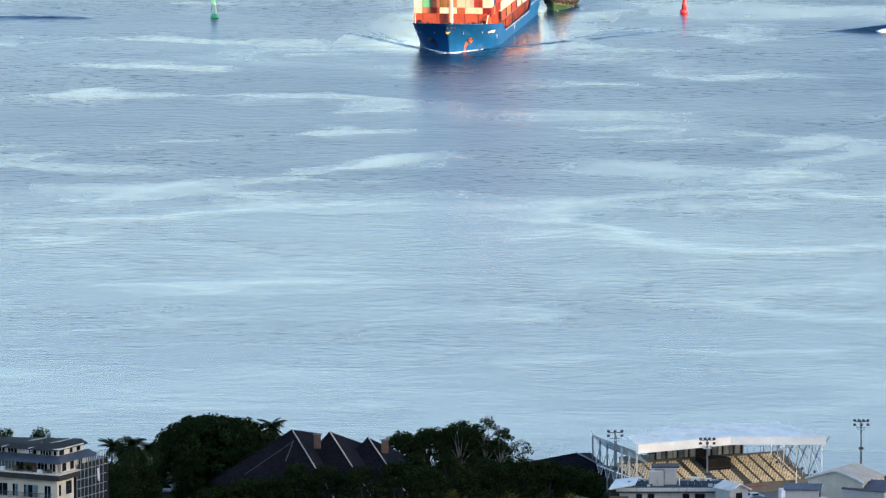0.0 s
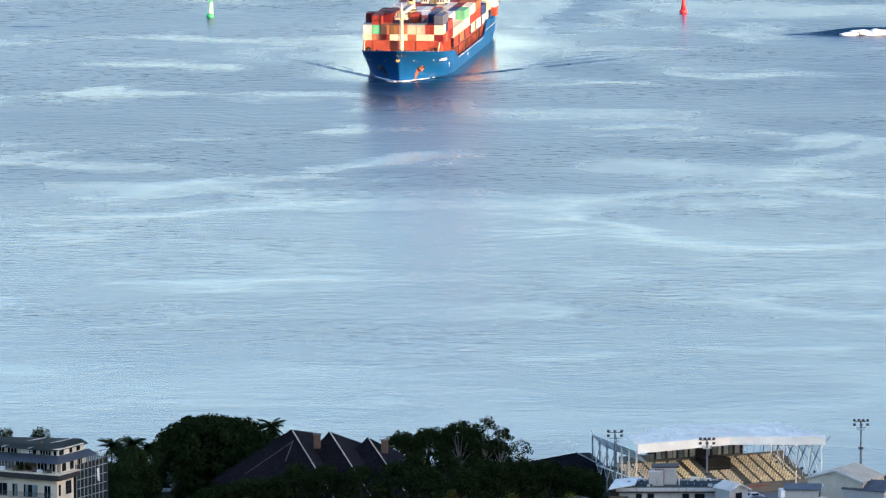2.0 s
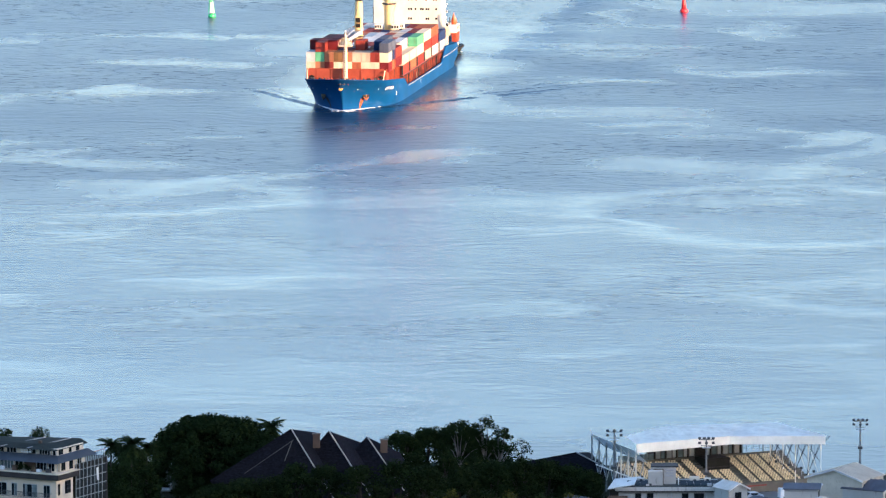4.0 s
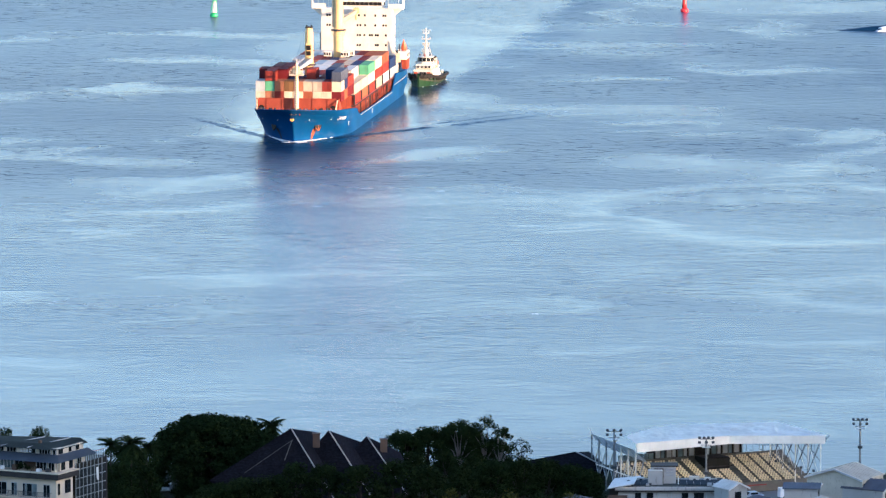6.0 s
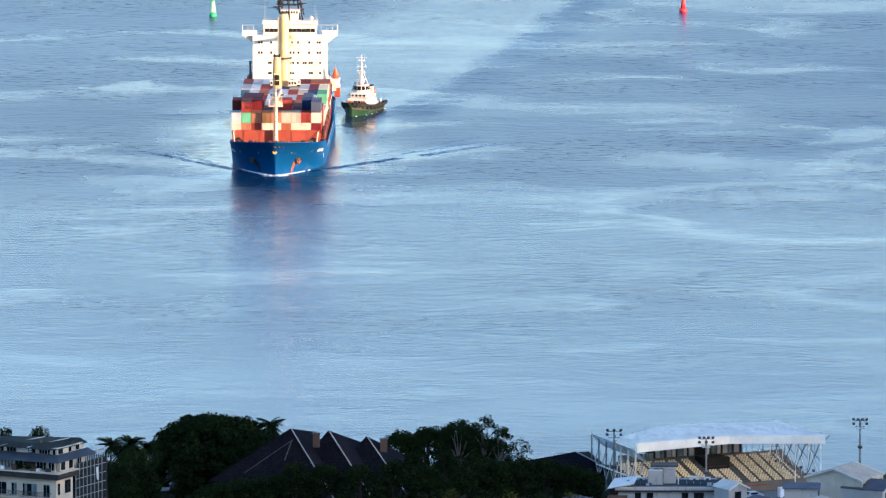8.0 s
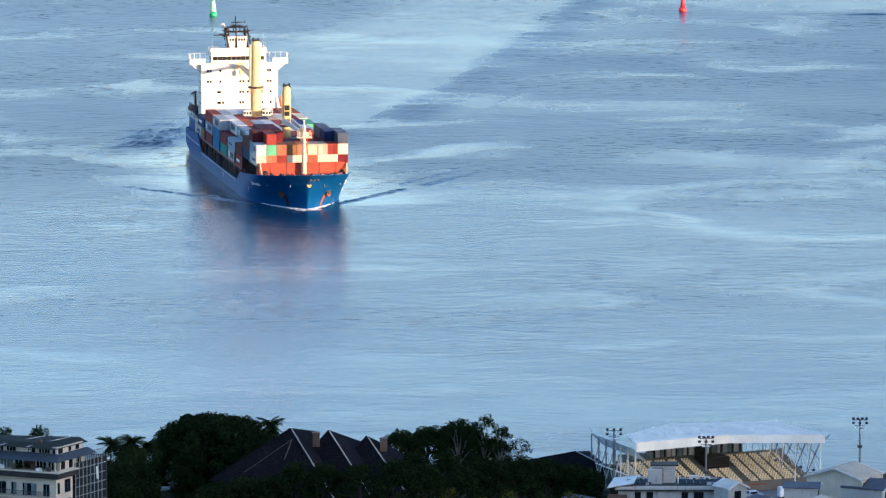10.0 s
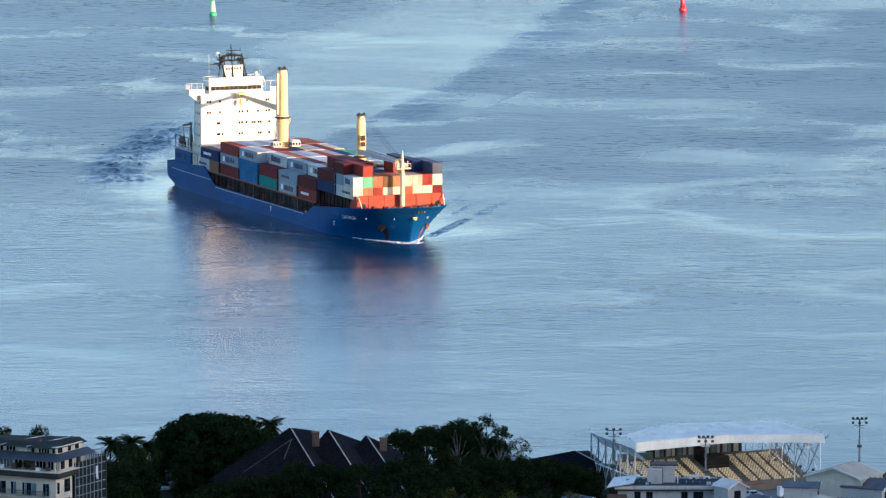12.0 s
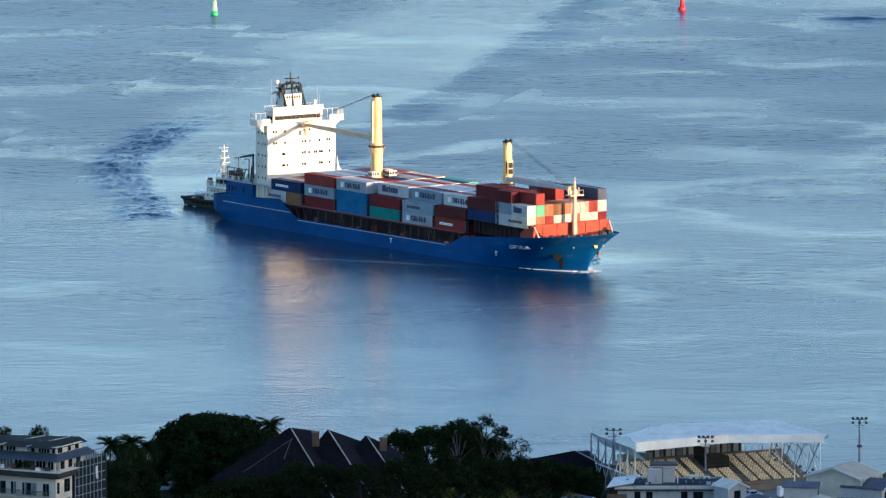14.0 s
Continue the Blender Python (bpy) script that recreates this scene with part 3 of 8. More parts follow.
def ship_cargo_gear(ship):
    """Hatch coamings, lashing posts, the breakwater and the foremast."""
    part("hatch_coaming", box(-106.5, -34, -8.3, 8.3, 2.3, 6.35, 0.1), M_COAM_SHADED, ship, "red hatch coaming, darkened for its shade")
    part("hatch_cover", box(-112.5, -33.6, -11.4, 11.4, 6.35, 6.6, 0.05), M_DECKRED, ship)
    part("forward_hatch", box(-33, -9.6, -9.2, 9.2, 6.6, 9.75, 0.1), M_COAM_SHADED, ship)
    # posts under the outboard stacks, with braces, ladders and pale gear standing between them
    rng = random.Random(77)
    x = -106.0
    while x < -34:
        for side in (-1, 1):
            # starboard posts coloured as if shaded, port posts as if sunlit
            m = rng.choice((M_COAM_SHADED, M_COAM_SHADED, M_BLACK, M_STEEL)) if side < 0 else rng.choice((M_BREAK, M_COAM_SHADED, M_BREAK, M_DECKRED))
            w = rng.uniform(0.10, 0.17)
            part("lashing_post", box(x - w, x + w, side * 11.1 - w, side * 11.1 + w, 2.3, 6.35), m, ship)
            if rng.random() < 0.6:
                part("lashing_rod", rod((x, side * 11.15, 2.5), (x + rng.choice((-1.5, 1.5)), side * 11.2, 6.3), 0.06, sides=5), rng.choice((M_COAM_SHADED, M_STEEL, M_RUST)), ship)
            if rng.random() < 0.45:
                h = rng.uniform(0.5, 1.7)
                part("deck_locker", box(x + 0.6, x + rng.uniform(1.1, 2.2), side * 10.3 - 0.4, side * 10.3 + 0.4, 2.3, 2.8 + h, 0.05), rng.choice((M_DECKRED, M_BREAK, M_STEEL, M_BROWN, M_MAST)), ship)
        x += rng.uniform(1.7, 3.3)
    for side in (-1, 1):
        for z in (3.9, 4.4):
            part("walkway_rail", rod((-100.4, side * 11.35, z), (-39.0, side * 11.35, z), 0.04, sides=5), M_COAM_SHADED, ship)
        part("stack_girder", box(-107, -34.2, side * 11.1 - 0.22, side * 11.1 + 0.22, 6.0, 6.34), M_COAM_SHADED, ship)
    x = -33.0
    while x < -9:
        for side in (-1, 1):
            # same split: shaded tone to starboard, sunlit red to port
            part("lashing_post", box(x - 0.14, x + 0.14, side * 10.3 - 0.14, side * 10.3 + 0.14, lerp_table(SHEER, x) - 0.9, 9.78), M_COAM_SHADED if side < 0 else M_BREAK, ship)
        x += rng.uniform(1.6, 2.9)
    # lashing bridges between the bays, seen as dark frames over the posts
    for x in (-99.1, -85.6, -72.4, -59.2, -46.0, -33.1):
        bm = bmesh.new()
        for k in range(10):
            add_box(bm, x - 0.12, x + 0.12, -11.3 + 2.5 * k - 0.1, -11.1 + 2.5 * k + 0.1, 6.6, 9.2)
        add_box(bm, x - 0.25, x + 0.25, -11.4, 11.4, 9.0, 9.2)
        part("lashing_bridge", bm, M_STEEL, ship, "dark steel lashing bridge")
    # breakwater: a raked red wall from side to side, with a dark hawse arch at each corner
    out = [(-10.9, 7.3), (-10.9, 9.0), (-10.2, 10.7), (10.2, 10.7), (10.9, 9.0), (10.9, 7.3)]
    bw = prism(out, 0.25, Matrix.Translation((-7.6, 0, 0)) @ Matrix.Rotation(radians(90), 4, "Z"))
    bwo = part("breakwater", bw, M_BREAK, ship, "bright red breakwater wall")
    part("wall_cap", box(-7.95, -7.45, -10.2, 10.2, 10.66, 10.8, 0.03), M_BREAK, bwo)
    for k in range(5):
        y = -8.0 + 4.0 * k
        part("stiffener", box(-7.62, -7.46, y - 0.09, y + 0.09, 7.4, 10.6), M_BREAK, bwo)
    for side in (-1, 1):
        # flat black plates carry the darkness inside the openings
        arch = [(0.75 * math.cos(math.pi * k / 8), 8.2 + 0.8 * math.sin(math.pi * k / 8)) for k in range(9)] + [(-0.75, 7.35), (0.75, 7.35)]
        part("hawse_arch", prism(arch, 0.1, Matrix.Translation((-7.6 + 0.09, side * 9.4, 0)) @ Matrix.Rotation(radians(90), 4, "Z")), M_BLACK, bwo, "black arched plate for the shade of an opening")
        part("breakwater_wing", prism([(-12.4, 7.6), (-7.6, 7.7), (-7.6, 9.0), (-8.2, 10.6), (-9.6, 10.6), (-12.4, 8.4)], 0.2, pose(0, side * 10.8 - 0.1, 0)), M_BREAK, bwo)
        part("wing_brace", rod((-7.4, side * 10.6, 10.4), (-5.6, side * 10.3, 7.6), 0.16, sides=6), M_MAST, bwo)
    # foremast
    fm = part("foremast", turned([(0.62, 7.0), (0.55, 12), (0.46, 16.8), (0.36, 18.6), (0.24, 20.2), (0.2, 20.4)], 12, pose(-6.4, 0, 0)), M_MAST, ship, "cream foremast")
    for k in range(14):
        part("ladder_rung", rod((-5.82 + 0.012 * k, -0.25, 8.4 + 0.6 * k), (-5.82 + 0.012 * k, 0.25, 8.4 + 0.6 * k), 0.05, sides=5), M_STEEL, fm)
    part("jib_rest", box(-7.5, -5.3, -1.8, 1.8, 16.9, 17.2, 0.05), M_MAST, fm)
    part("jib_crutch", box(-7.5, -6.7, -1.2, 1.2, 17.2, 18.2, 0.15), M_MAST, fm)
    for y in (-1.7, -0.6, 0.6, 1.7):
        part("rail_post", rod((-5.4, y, 17.2), (-5.4, y, 18.2), 0.05, sides=5), M_MAST, fm)
    part("rail", rod((-5.4, -1.7, 18.2), (-5.4, 1.7, 18.2), 0.05, sides=5), M_MAST, fm)
    for y in (-1.5, 1.5):
        part("platform_post", box(-6.9, -6.7, y - 0.08, y + 0.08, 17.2, 18.7), M_MAST, fm)
    part("mast_light", turned([(0.12, 20.4), (0.2, 20.7), (0.2, 21.0), (0.08, 21.3)], 8, pose(-6.4, 0, 0)), M_GREY, fm)
    part("stay", rod((-6.4, 0, 19.8), (4.0, 0, 9.2), 0.04, sides=5), M_STEEL, fm)
    # dark mooring gear and fairleads along the bulwark
    rng = random.Random(31)
    for k in range(46):
        a = -8.5 + 11.6 * rng.random()
        side = rng.choice((-1, 1, 1))
        z = lerp_table(SHEER, a)
        b = side * max(0.1, hull_half(a, z - 0.9) - rng.uniform(0.45, 1.3))
        if k % 3:
            bm = turned([(0.30, z - 0.9), (0.26, z + 0.1), (0.36, z + 0.25), (0.33, z + rng.uniform(0.4, 0.75)), (0.1, z + 0.8)], 8, pose(a, b, 0))
        else:
            bm = box(a - 0.5, a + 0.5, b - 0.2, b + 0.2, z - 0.9, z + rng.uniform(0.25, 0.7), 0.1)
        part("fairlead", bm, rng.choice((M_BLACK, M_BLACK, M_STEEL, M_DECKRED)), ship, "dark mooring fairlead at the bulwark")
    # winches, bollards and ventilators on the forecastle
    for k in range(34):
        a = random.uniform(-7.0, 2.8)
        b = random.uniform(-0.85, 0.85) * max(0.5, hull_half(a, 7.5) - 0.8)
        z = lerp_table(SHEER, a) - 0.95
        if k % 4 == 0:
            bm = rod((a, b - 0.8, z + 0.75), (a, b + 0.8, z + 0.75), 0.5, sides=12)
            add_box(bm, a - 0.5, a + 0.5, b - 1.0, b - 0.8, z, z + 1.3)
            add_box(bm, a - 0.5, a + 0.5, b + 0.8, b + 1.0, z, z + 1.3)
            part("winch", bm, M_DECKRED, ship, "rust red mooring winch")
        elif k % 4 == 1:
            bm = turned([(0.3, z), (0.3, z + 1.2), (0.48, z + 1.25), (0.48, z + 1.5), (0.1, z + 1.6)], 10, pose(a, b, 0))
            part("ventilator", bm, M_BREAK, ship)
        else:
            bm = turned([(0.25, z), (0.22, z + 0.9), (0.3, z + 1.0), (0.3, z + 1.1)], 8, pose(a, b, 0))
            bm2 = turned([(0.25, z), (0.22, z + 0.9), (0.3, z + 1.0), (0.3, z + 1.1)], 8, pose(a + 0.8, b, 0))
            me = bpy.data.meshes.new("t")
            bm2.to_mesh(me)
            bm2.free()
            bm.from_mesh(me)
            bpy.data.meshes.remove(me)
            part("bollard", bm, M_STEEL, ship)


def deck_crane(ship, x, y, base, top, width, jib_tip, jib_root_z, plain=True):
    c = part("crane_tower", turned([(width * 0.5, base), (width * 0.5, jib_root_z - 1.6), (width * 0.62, jib_root_z - 1.5), (width * 0.62, jib_root_z - 1.1), (width * 0.47, jib_root_z - 1.0), (width * 0.44, top - 1.2), (width * 0.34, top)], 18, pose(x, y, 0)),
             M_YELLOW, ship, "cream yellow crane tower")
    way = Vector((jib_tip[0] - x, jib_tip[1] - y, 0)).normalized()
    ahead = 1 if way.x > 0 else -1
    # slewing collar, cab and head sheaves
    part("crane_collar", turned([(width * 0.64, jib_root_z - 1.65), (width * 0.74, jib_root_z - 1.5), (width * 0.74, jib_root_z - 1.25), (width * 0.64, jib_root_z - 1.1)], 18, pose(x, y, 0)), M_STEEL, c)
    if plain:
        cab = part("crane_cab", box(x + ahead * width * 0.30 - 0.5, x + ahead * width * 0.30 + 0.5, y - 0.8, y + 0.8, jib_root_z + 0.9, jib_root_z + 4.2, 0.1), M_YELLOW, c)
        fx = x + ahead * (width * 0.30 + 0.5)
        for zz, hh in ((1.1, 1.15), (2.45, 1.3)):
            part("window", box(fx - 0.04, fx + 0.06, y - 0.62, y + 0.62, jib_root_z + zz, jib_root_z + zz + hh), M_BLACK, cab, "dark crane cab window")
        for s in (-1, 1):
            part("window", box(fx - 0.85, fx - 0.1, y + s * 0.8 - 0.04, y + s * 0.8 + 0.04, jib_root_z + 1.3, jib_root_z + 3.8), M_BLACK, cab)
        for s in (-1, 1):
            horn = prism([(-0.75, -2.4), (0.75, -2.4), (0.55, 0.2), (0.1, 0.7), (-0.5, 0.2)], 0.22, pose(x, y + s * 0.62 - 0.11, top))
            part("sheave_frame", horn, M_BLACK, c, "black sheave frame at the crane top")
            part("sheave", turned([(0.1, -0.12), (0.5, -0.14), (0.5, 0.14), (0.1, 0.12)], 12, pose(x + 0.1, y + s * 0.62, top + 0.1, 90, 0, 0)), M_STEEL, c)
    else:
        # round walkway with hooped rails under the slewing ring
        for k in range(10):
            an = k * math.tau / 10
            p, q = Vector((math.cos(an), math.sin(an), 0)) * width * 0.56, Vector((math.cos(an), math.sin(an), 0)) * width * 0.74
            o = Vector((x, y, jib_root_z - 1.4))
            part("walkway_hoop", rod(o + q, o + p + Vector((0, 0, -1.5)), 0.045, sides=5), M_YELLOW, c)
        part("walkway", turned([(width * 0.5, jib_root_z - 2.9), (width * 0.58, jib_root_z - 2.87), (width * 0.58, jib_root_z - 2.78), (width * 0.5, jib_root_z - 2.75)], 18, pose(x, y, 0)), M_YELLOW, c)
        # white winch houses round the foot of the tower
        for dx, dy, ww, dd in ((2.6, 2.2, 2.0, 2.2), (-0.4, 3.2, 2.4, 1.8), (2.4, -2.6, 1.6, 2.0)):
            wx, wy = x + dx, y + dy
            wn_house = part("winch_house", box(wx - ww / 2, wx + ww / 2, wy - dd / 2, wy + dd / 2, 14.45, 15.75, 0.06), M_WHITE, c, "white winch house at the crane's foot")
            for k in range(3):
                part("window", box(wx + ww / 2 - 0.03, wx + ww / 2 + 0.04, wy - dd / 2 + 0.15 + k * dd / 3, wy - dd / 2 - 0.1 + (k + 1) * dd / 3, 14.8, 15.5), M_BLACK, wn_house)
                part("window", box(wx - ww / 2 + 0.12 + k * ww / 3, wx - ww / 2 - 0.1 + (k + 1) * ww / 3, wy - dd / 2 - 0.04, wy - dd / 2 + 0.03, 14.8, 15.5), M_BLACK, wn_house)
        part("cable_trunk", box(x - ahead * 0.2 - 0.35, x - ahead * 0.2 + 0.35, y - width * 0.62, y - width * 0.36, jib_root_z - 0.6, top - 0.8, 0.08), M_TAN, c)
    head = box(x - 0.8, x + 0.8, y - 0.9, y + 0.9, top, top + 0.35)
    for yy in (-0.6, 0.6):
        add_rod(head, (x + ahead * 0.4, y + yy - 0.15, top + 0.5), (x + ahead * 0.4, y + yy + 0.15, top + 0.4), 0.34, sides=12)
    part("crane_head", head, M_BLACK, c, "black crane head with sheaves")
    # jib: two tapering side beams with cross ties
    tip = Vector(jib_tip)
    root = Vector((x + ahead * width * 0.5, y, jib_root_z + (0 if plain else 0.5)))
    jib = bmesh.new()
    for s in (-1, 1):
        a0, b0 = root + Vector((0, s * (1.1 if plain else 0.4), 0)), tip + Vector((0, s * (0.55 if plain else 0.28), 0))
        vs = []
        for p, h in ((a0, 0.55), ((a0 * 0.6 + b0 * 0.4), 0.58), (b0, 0.3)):
            vs.append([jib.verts.new(p + Vector((0, dy, dz))) for dy, dz in ((-0.14, -h), (0.14, -h), (0.14, h), (-0.14, h))])
        for p, q in zip(vs, vs[1:]):
            for k in range(4):
                jib.faces.new((p[k], p[(k + 1) % 4], q[(k + 1) % 4], q[k]))
        jib.faces.new(vs[0][::-1])
        jib.faces.new(vs[-1])
    jo = part("jib", jib, M_TAN if not plain else M_GREY, c, "grey-cream crane jib lowered to its rest" if plain else "tan steel crane jib lowered towards the deckhouse")
    for k in range(9):
        p = root.lerp(tip, 0.08 + 0.108 * k)
        w = 1.05 - 0.055 * k if plain else 0.38 - 0.012 * k
        part("cross_tie", rod(p + Vector((0, -w, 0.2)), p + Vector((0, w, 0.2)), 0.10, sides=6), M_TAN if not plain else M_GREY, jo)
    part("jib_head", turned([(0.5, -0.9), (0.75, -0.7), (0.75, 0.7), (0.5, 0.9)], 12, Matrix.Translation(tip) @ pose(0, 0, 0, 90, 0, 0)), M_YELLOW, jo)
    part("hook_block", turned([(0.1, -2.6), (0.42, -2.3), (0.42, -1.3), (0.1, -0.9)], 10, Matrix.Translation(tip)), M_YELLOW, jo, "yellow hook block under the jib head")
    for yy in (-0.6, 0.0, 0.6):
        part("wire", rod((x + ahead * 0.8, y + yy, top + 0.6), tip + Vector((0, yy, 0.6)), 0.035, sides=5), M_BLACK, c)
    part("pedestal_base", turned([(width * 0.62, 6.6), (width * 0.56, base)], 18, pose(x, y, 0)), M_YELLOW, c)


def ship_deckhouse(ship):
    X, A = -115.5, -120.6
    house = part("deckhouse", box(A, X, -9.85, 9.85, 6.0, 23.9, 0.12), M_WHITE, ship, "tall white accommodation block")
    # deck edges as thin proud lines
    for z in (9.4, 12.1, 14.8, 17.5, 20.2):
        part("deck_edge", box(A - 0.08, X + 0.05, -9.91, 9.91, z, z + 0.10), M_WHITE, house)
    rows = [(22.3, (-8.1, -7.4, -4.9, 0.6, 2.2, 5.1, 7.3, 7.9)), (19.6, (-8.1, -7.4, -4.9, 0.2, 1.0, 2.3, 5.1, 7.3, 8.0)),
            (16.9, (-5.5, -5.0, 0.2, 0.9, 2.1, 3.6, 4.2, 5.2, 5.8, 8.0)), (14.2, (-5.5, -5.0, -4.2, 0.2, 0.9, 5.2, 5.8, 8.0))]
    for z, ys in rows:
        for y in ys:
            w = part("window", box(X - 0.04, X + 0.04, y - 0.25, y + 0.25, z - 0.30, z + 0.30), M_GLASS, house)
            w["label"] = "dark cabin window"
    for z in (22.0, 19.4, 16.7, 14.0, 11.3):
        for x in (-116.5, -117.7, -119.3):
            for side in (-1, 1):
                part("window", box(x - 0.19, x + 0.19, side * 9.85 - 0.04, side * 9.85 + 0.04, z - 0.25, z + 0.25), M_GLASS, house, "dark cabin window")
    # bridge deck with wings
    br = part("bridge_deck", box(-118.7, -116.1, -12.6, 12.6, 23.9, 24.15, 0.04), M_WHITE, ship, "white bridge deck with open wings")
    for side in (-1, 1):
        y = side * 12.5
        part("wing_bulwark", box(-118.7, -116.2, y - 0.08, y + 0.08, 24.15, 25.4), M_WHITE, br)
        part("wing_bulwark", box(-116.3, -116.15, min(side * 8.6, y), max(side * 8.6, y), 24.15, 25.4), M_WHITE, br)
        part("wing_bracket", prism([(0, 0), (2.4, 0), (0, -2.0)], 0.3, Matrix.Translation((-117.0, side * 9.85, 23.9)) @ Matrix.Rotation(radians(90 * side), 4, "Z")), M_WHITE, br)
        for k in range(6):
            part("rail_post", rod((-118.6 + 0.46 * k, y, 25.4), (-118.6 + 0.46 * k, y, 26.6), 0.05, sides=5), M_WHITE, br)
        for k in range(4):
            yy = side * (8.2 + 1.45 * k)
            part("rail_post", rod((-118.7, yy, 24.1), (-118.7, yy, 26.6), 0.05, sides=5), M_WHITE, br)
        part("rail", rod((-118.6, y, 26.6), (-116.3, y, 26.6), 0.05, sides=5), M_WHITE, br)
        part("rail", rod((-118.7, side * 7.4, 26.6), (-118.7, y, 26.6), 0.05, sides=5), M_WHITE, br)
    wh = part("wheelhouse", box(-120.4, -117.2, -7.1, 7.1, 24.1, 26.95, 0.15), M_WHITE, ship, "white wheelhouse with a dark window band")
    k = -6.6
    while k < 6.5:
        part("window", box(-117.24, -117.15, k + 0.03, k + 1.17, 24.85, 25.8), M_BLACK, wh, "dark wheelhouse window")
        k += 1.2
    for side in (-1, 1):
        for x in (-118.0, -119.2):
            part("window", box(x - 0.5, x + 0.5, side * 7.1 - 0.04, side * 7.1 + 0.04, 24.85, 25.8), M_GLASS, wh, "dark wheelhouse window")
    part("monkey_island", box(-120.7, -116.8, -7.4, 7.4, 26.95, 27.15, 0.04), M_WHITE, wh)
    part("front_coaming", box(-117.1, -116.9, -7.2, 7.2, 27.15, 27.95), M_WHITE, wh)
    for y in (-7.2, -5, -2.5, 2.5, 5, 7.2):
        part("rail_post", rod((-120.6, y, 27.15), (-120.6, y, 28.0), 0.05, sides=5), M_WHITE, wh)
    part("rail", rod((-120.6, -7.2, 28.0), (-120.6, 7.2, 28.0), 0.05, sides=5), M_WHITE, wh)
    # mast house, black masts, radar and aerials
    mh = part("mast_house", box(-122.6, -119.0, -2.5, 2.5, 26.9, 30.6, 0.12), M_WHITE, ship, "white mast house under black masts")
    for y in (-1.8, -1.1, -0.4, 0.4, 1.1, 1.8):
        part("louvre", box(-119.03, -118.94, y - 0.22, y + 0.22, 29.6, 30.2), M_BLACK, mh)
    part("funnel_top", box(-122.8, -118.9, -2.6, 2.6, 30.6, 30.75, 0.05), M_GREY, mh)
    for y0, y, h in ((-2.0, -3.4, 33.6), (-0.2, -0.4, 35.9), (3.4, 2.6, 33.0)):
        part("mast", rod((-118.6, y0, 26.9), (-119.8, y, h), 0.24, 0.13, 8), M_BLACK, mh, "black radar mast")
    part("mast_platform", box(-121.2, -118.8, -3.6, -2.0, 32.0, 32.25, 0.03), M_BLACK, mh)
    part("searchlight", turned([(0.2, 31.9), (0.55, 32.3), (0.55, 33.0), (0.2, 33.3)], 10, pose(-119.6, -2.6, -0.2)), M_BLACK, mh)
    for a, b in (((-119.9, -0.4, 34.1), (-119.9, 2.2, 34.3)), ((-119.9, 2.1, 34.0), (-119.9, 2.1, 34.8)), ((-119.8, -6.0, 31.0), (-119.8, -3.0, 31.0)), ((-119.8, 2.2, 32.2), (-119.8, 4.4, 32.2)), ((-119.8, -1.6, 33.5), (-119.8, 0.9, 33.5))):
        part("mast_yard", rod(a, b, 0.10, sides=5), M_BLACK, mh)
    for a, b in (((-120.6, -3.4, 31.9), (-120.6, 3.4, 31.9)), ((-120.6, -2.2, 32.9), (-120.6, 2.4, 32.9)), ((-120.6, -1.3, 34.2), (-120.6, 1.3, 34.2)), ((-120.6, -4.6, 31.2), (-120.6, -2.4, 31.2)), ((-119.0, -2.6, 28), (-120.2, -1.9, 32.2)), ((-119.0, 2.6, 28), (-120.2, 1.9, 32.2)), ((-122.4, -2.6, 28), (-121, -1.9, 32.2)), ((-122.4, 2.6, 28), (-121, 1.9, 32.2)), ((-120.6, -3.6, 30.4), (-120.6, -1.8, 32.6)), ((-120.6, 3.6, 30.4), (-120.6, 1.8, 32.6)), ((-119.6, -2.4, 31.8), (-119.6, 2.4, 31.8)), ((-120.6, -3.0, 29.6), (-120.6, -3.0, 33.0)), ((-120.6, 3.6, 29.0), (-120.6, 2.6, 33.4)), ((-120.6, -0.8, 31.8), (-120.6, -0.8, 33.8)), ((-120.6, 0.9, 31.8), (-120.6, 0.9, 33.2))):
        part("mast_yard", rod(a, b, 0.15, sides=6), M_BLACK, mh)
    part("radar_scanner", box(-120.3, -120.0, -1.6, 1.6, 33.1, 33.35, 0.05), M_BLACK, mh)
    part("radar_dome", turned([(0.1, 33.3), (0.55, 33.5), (0.6, 33.9), (0.4, 34.3), (0.05, 34.4)], 12, pose(-120.6, -3.6, -0.4)), M_WHITE, mh)
    part("satellite_dome", turned([(0.25, 26.9), (0.25, 28.0), (0.5, 28.2), (0.55, 28.6), (0.35, 29.0), (0.05, 29.1)], 14, pose(-118.2, 5.6, 0)), M_WHITE, mh)
    for y, z0, z1 in ((-6.6, 26.9, 34.5), (6.6, 26.9, 32.0), (7.1, 26.9, 30.6)):
        part("whip_aerial", rod((-118.5, y, z0), (-118.5, y, z1), 0.06, 0.03, 5), M_GREY, mh)
    # aft: poop house, funnel, boats, davits
    ph = part("poop_house", box(-132.0, -120.5, -10.7, 10.7, 5.3, 9.6, 0.15), M_HULL, ship, "blue poop deck house")
    for x in (-130.5, -129.2, -127.9, -124.5):
        for side in (-1, 1):
            part("window", box(x - 0.35, x + 0.35, side * 10.7 - 0.04, side * 10.7 + 0.04, 7.2, 8.4), M_GLASS, ph)
    part("boat_deck", box(-133.0, -112, -11.2, 11.2, 9.6, 9.8, 0.04), M_GREY, ship, "grey boat deck on pillars")
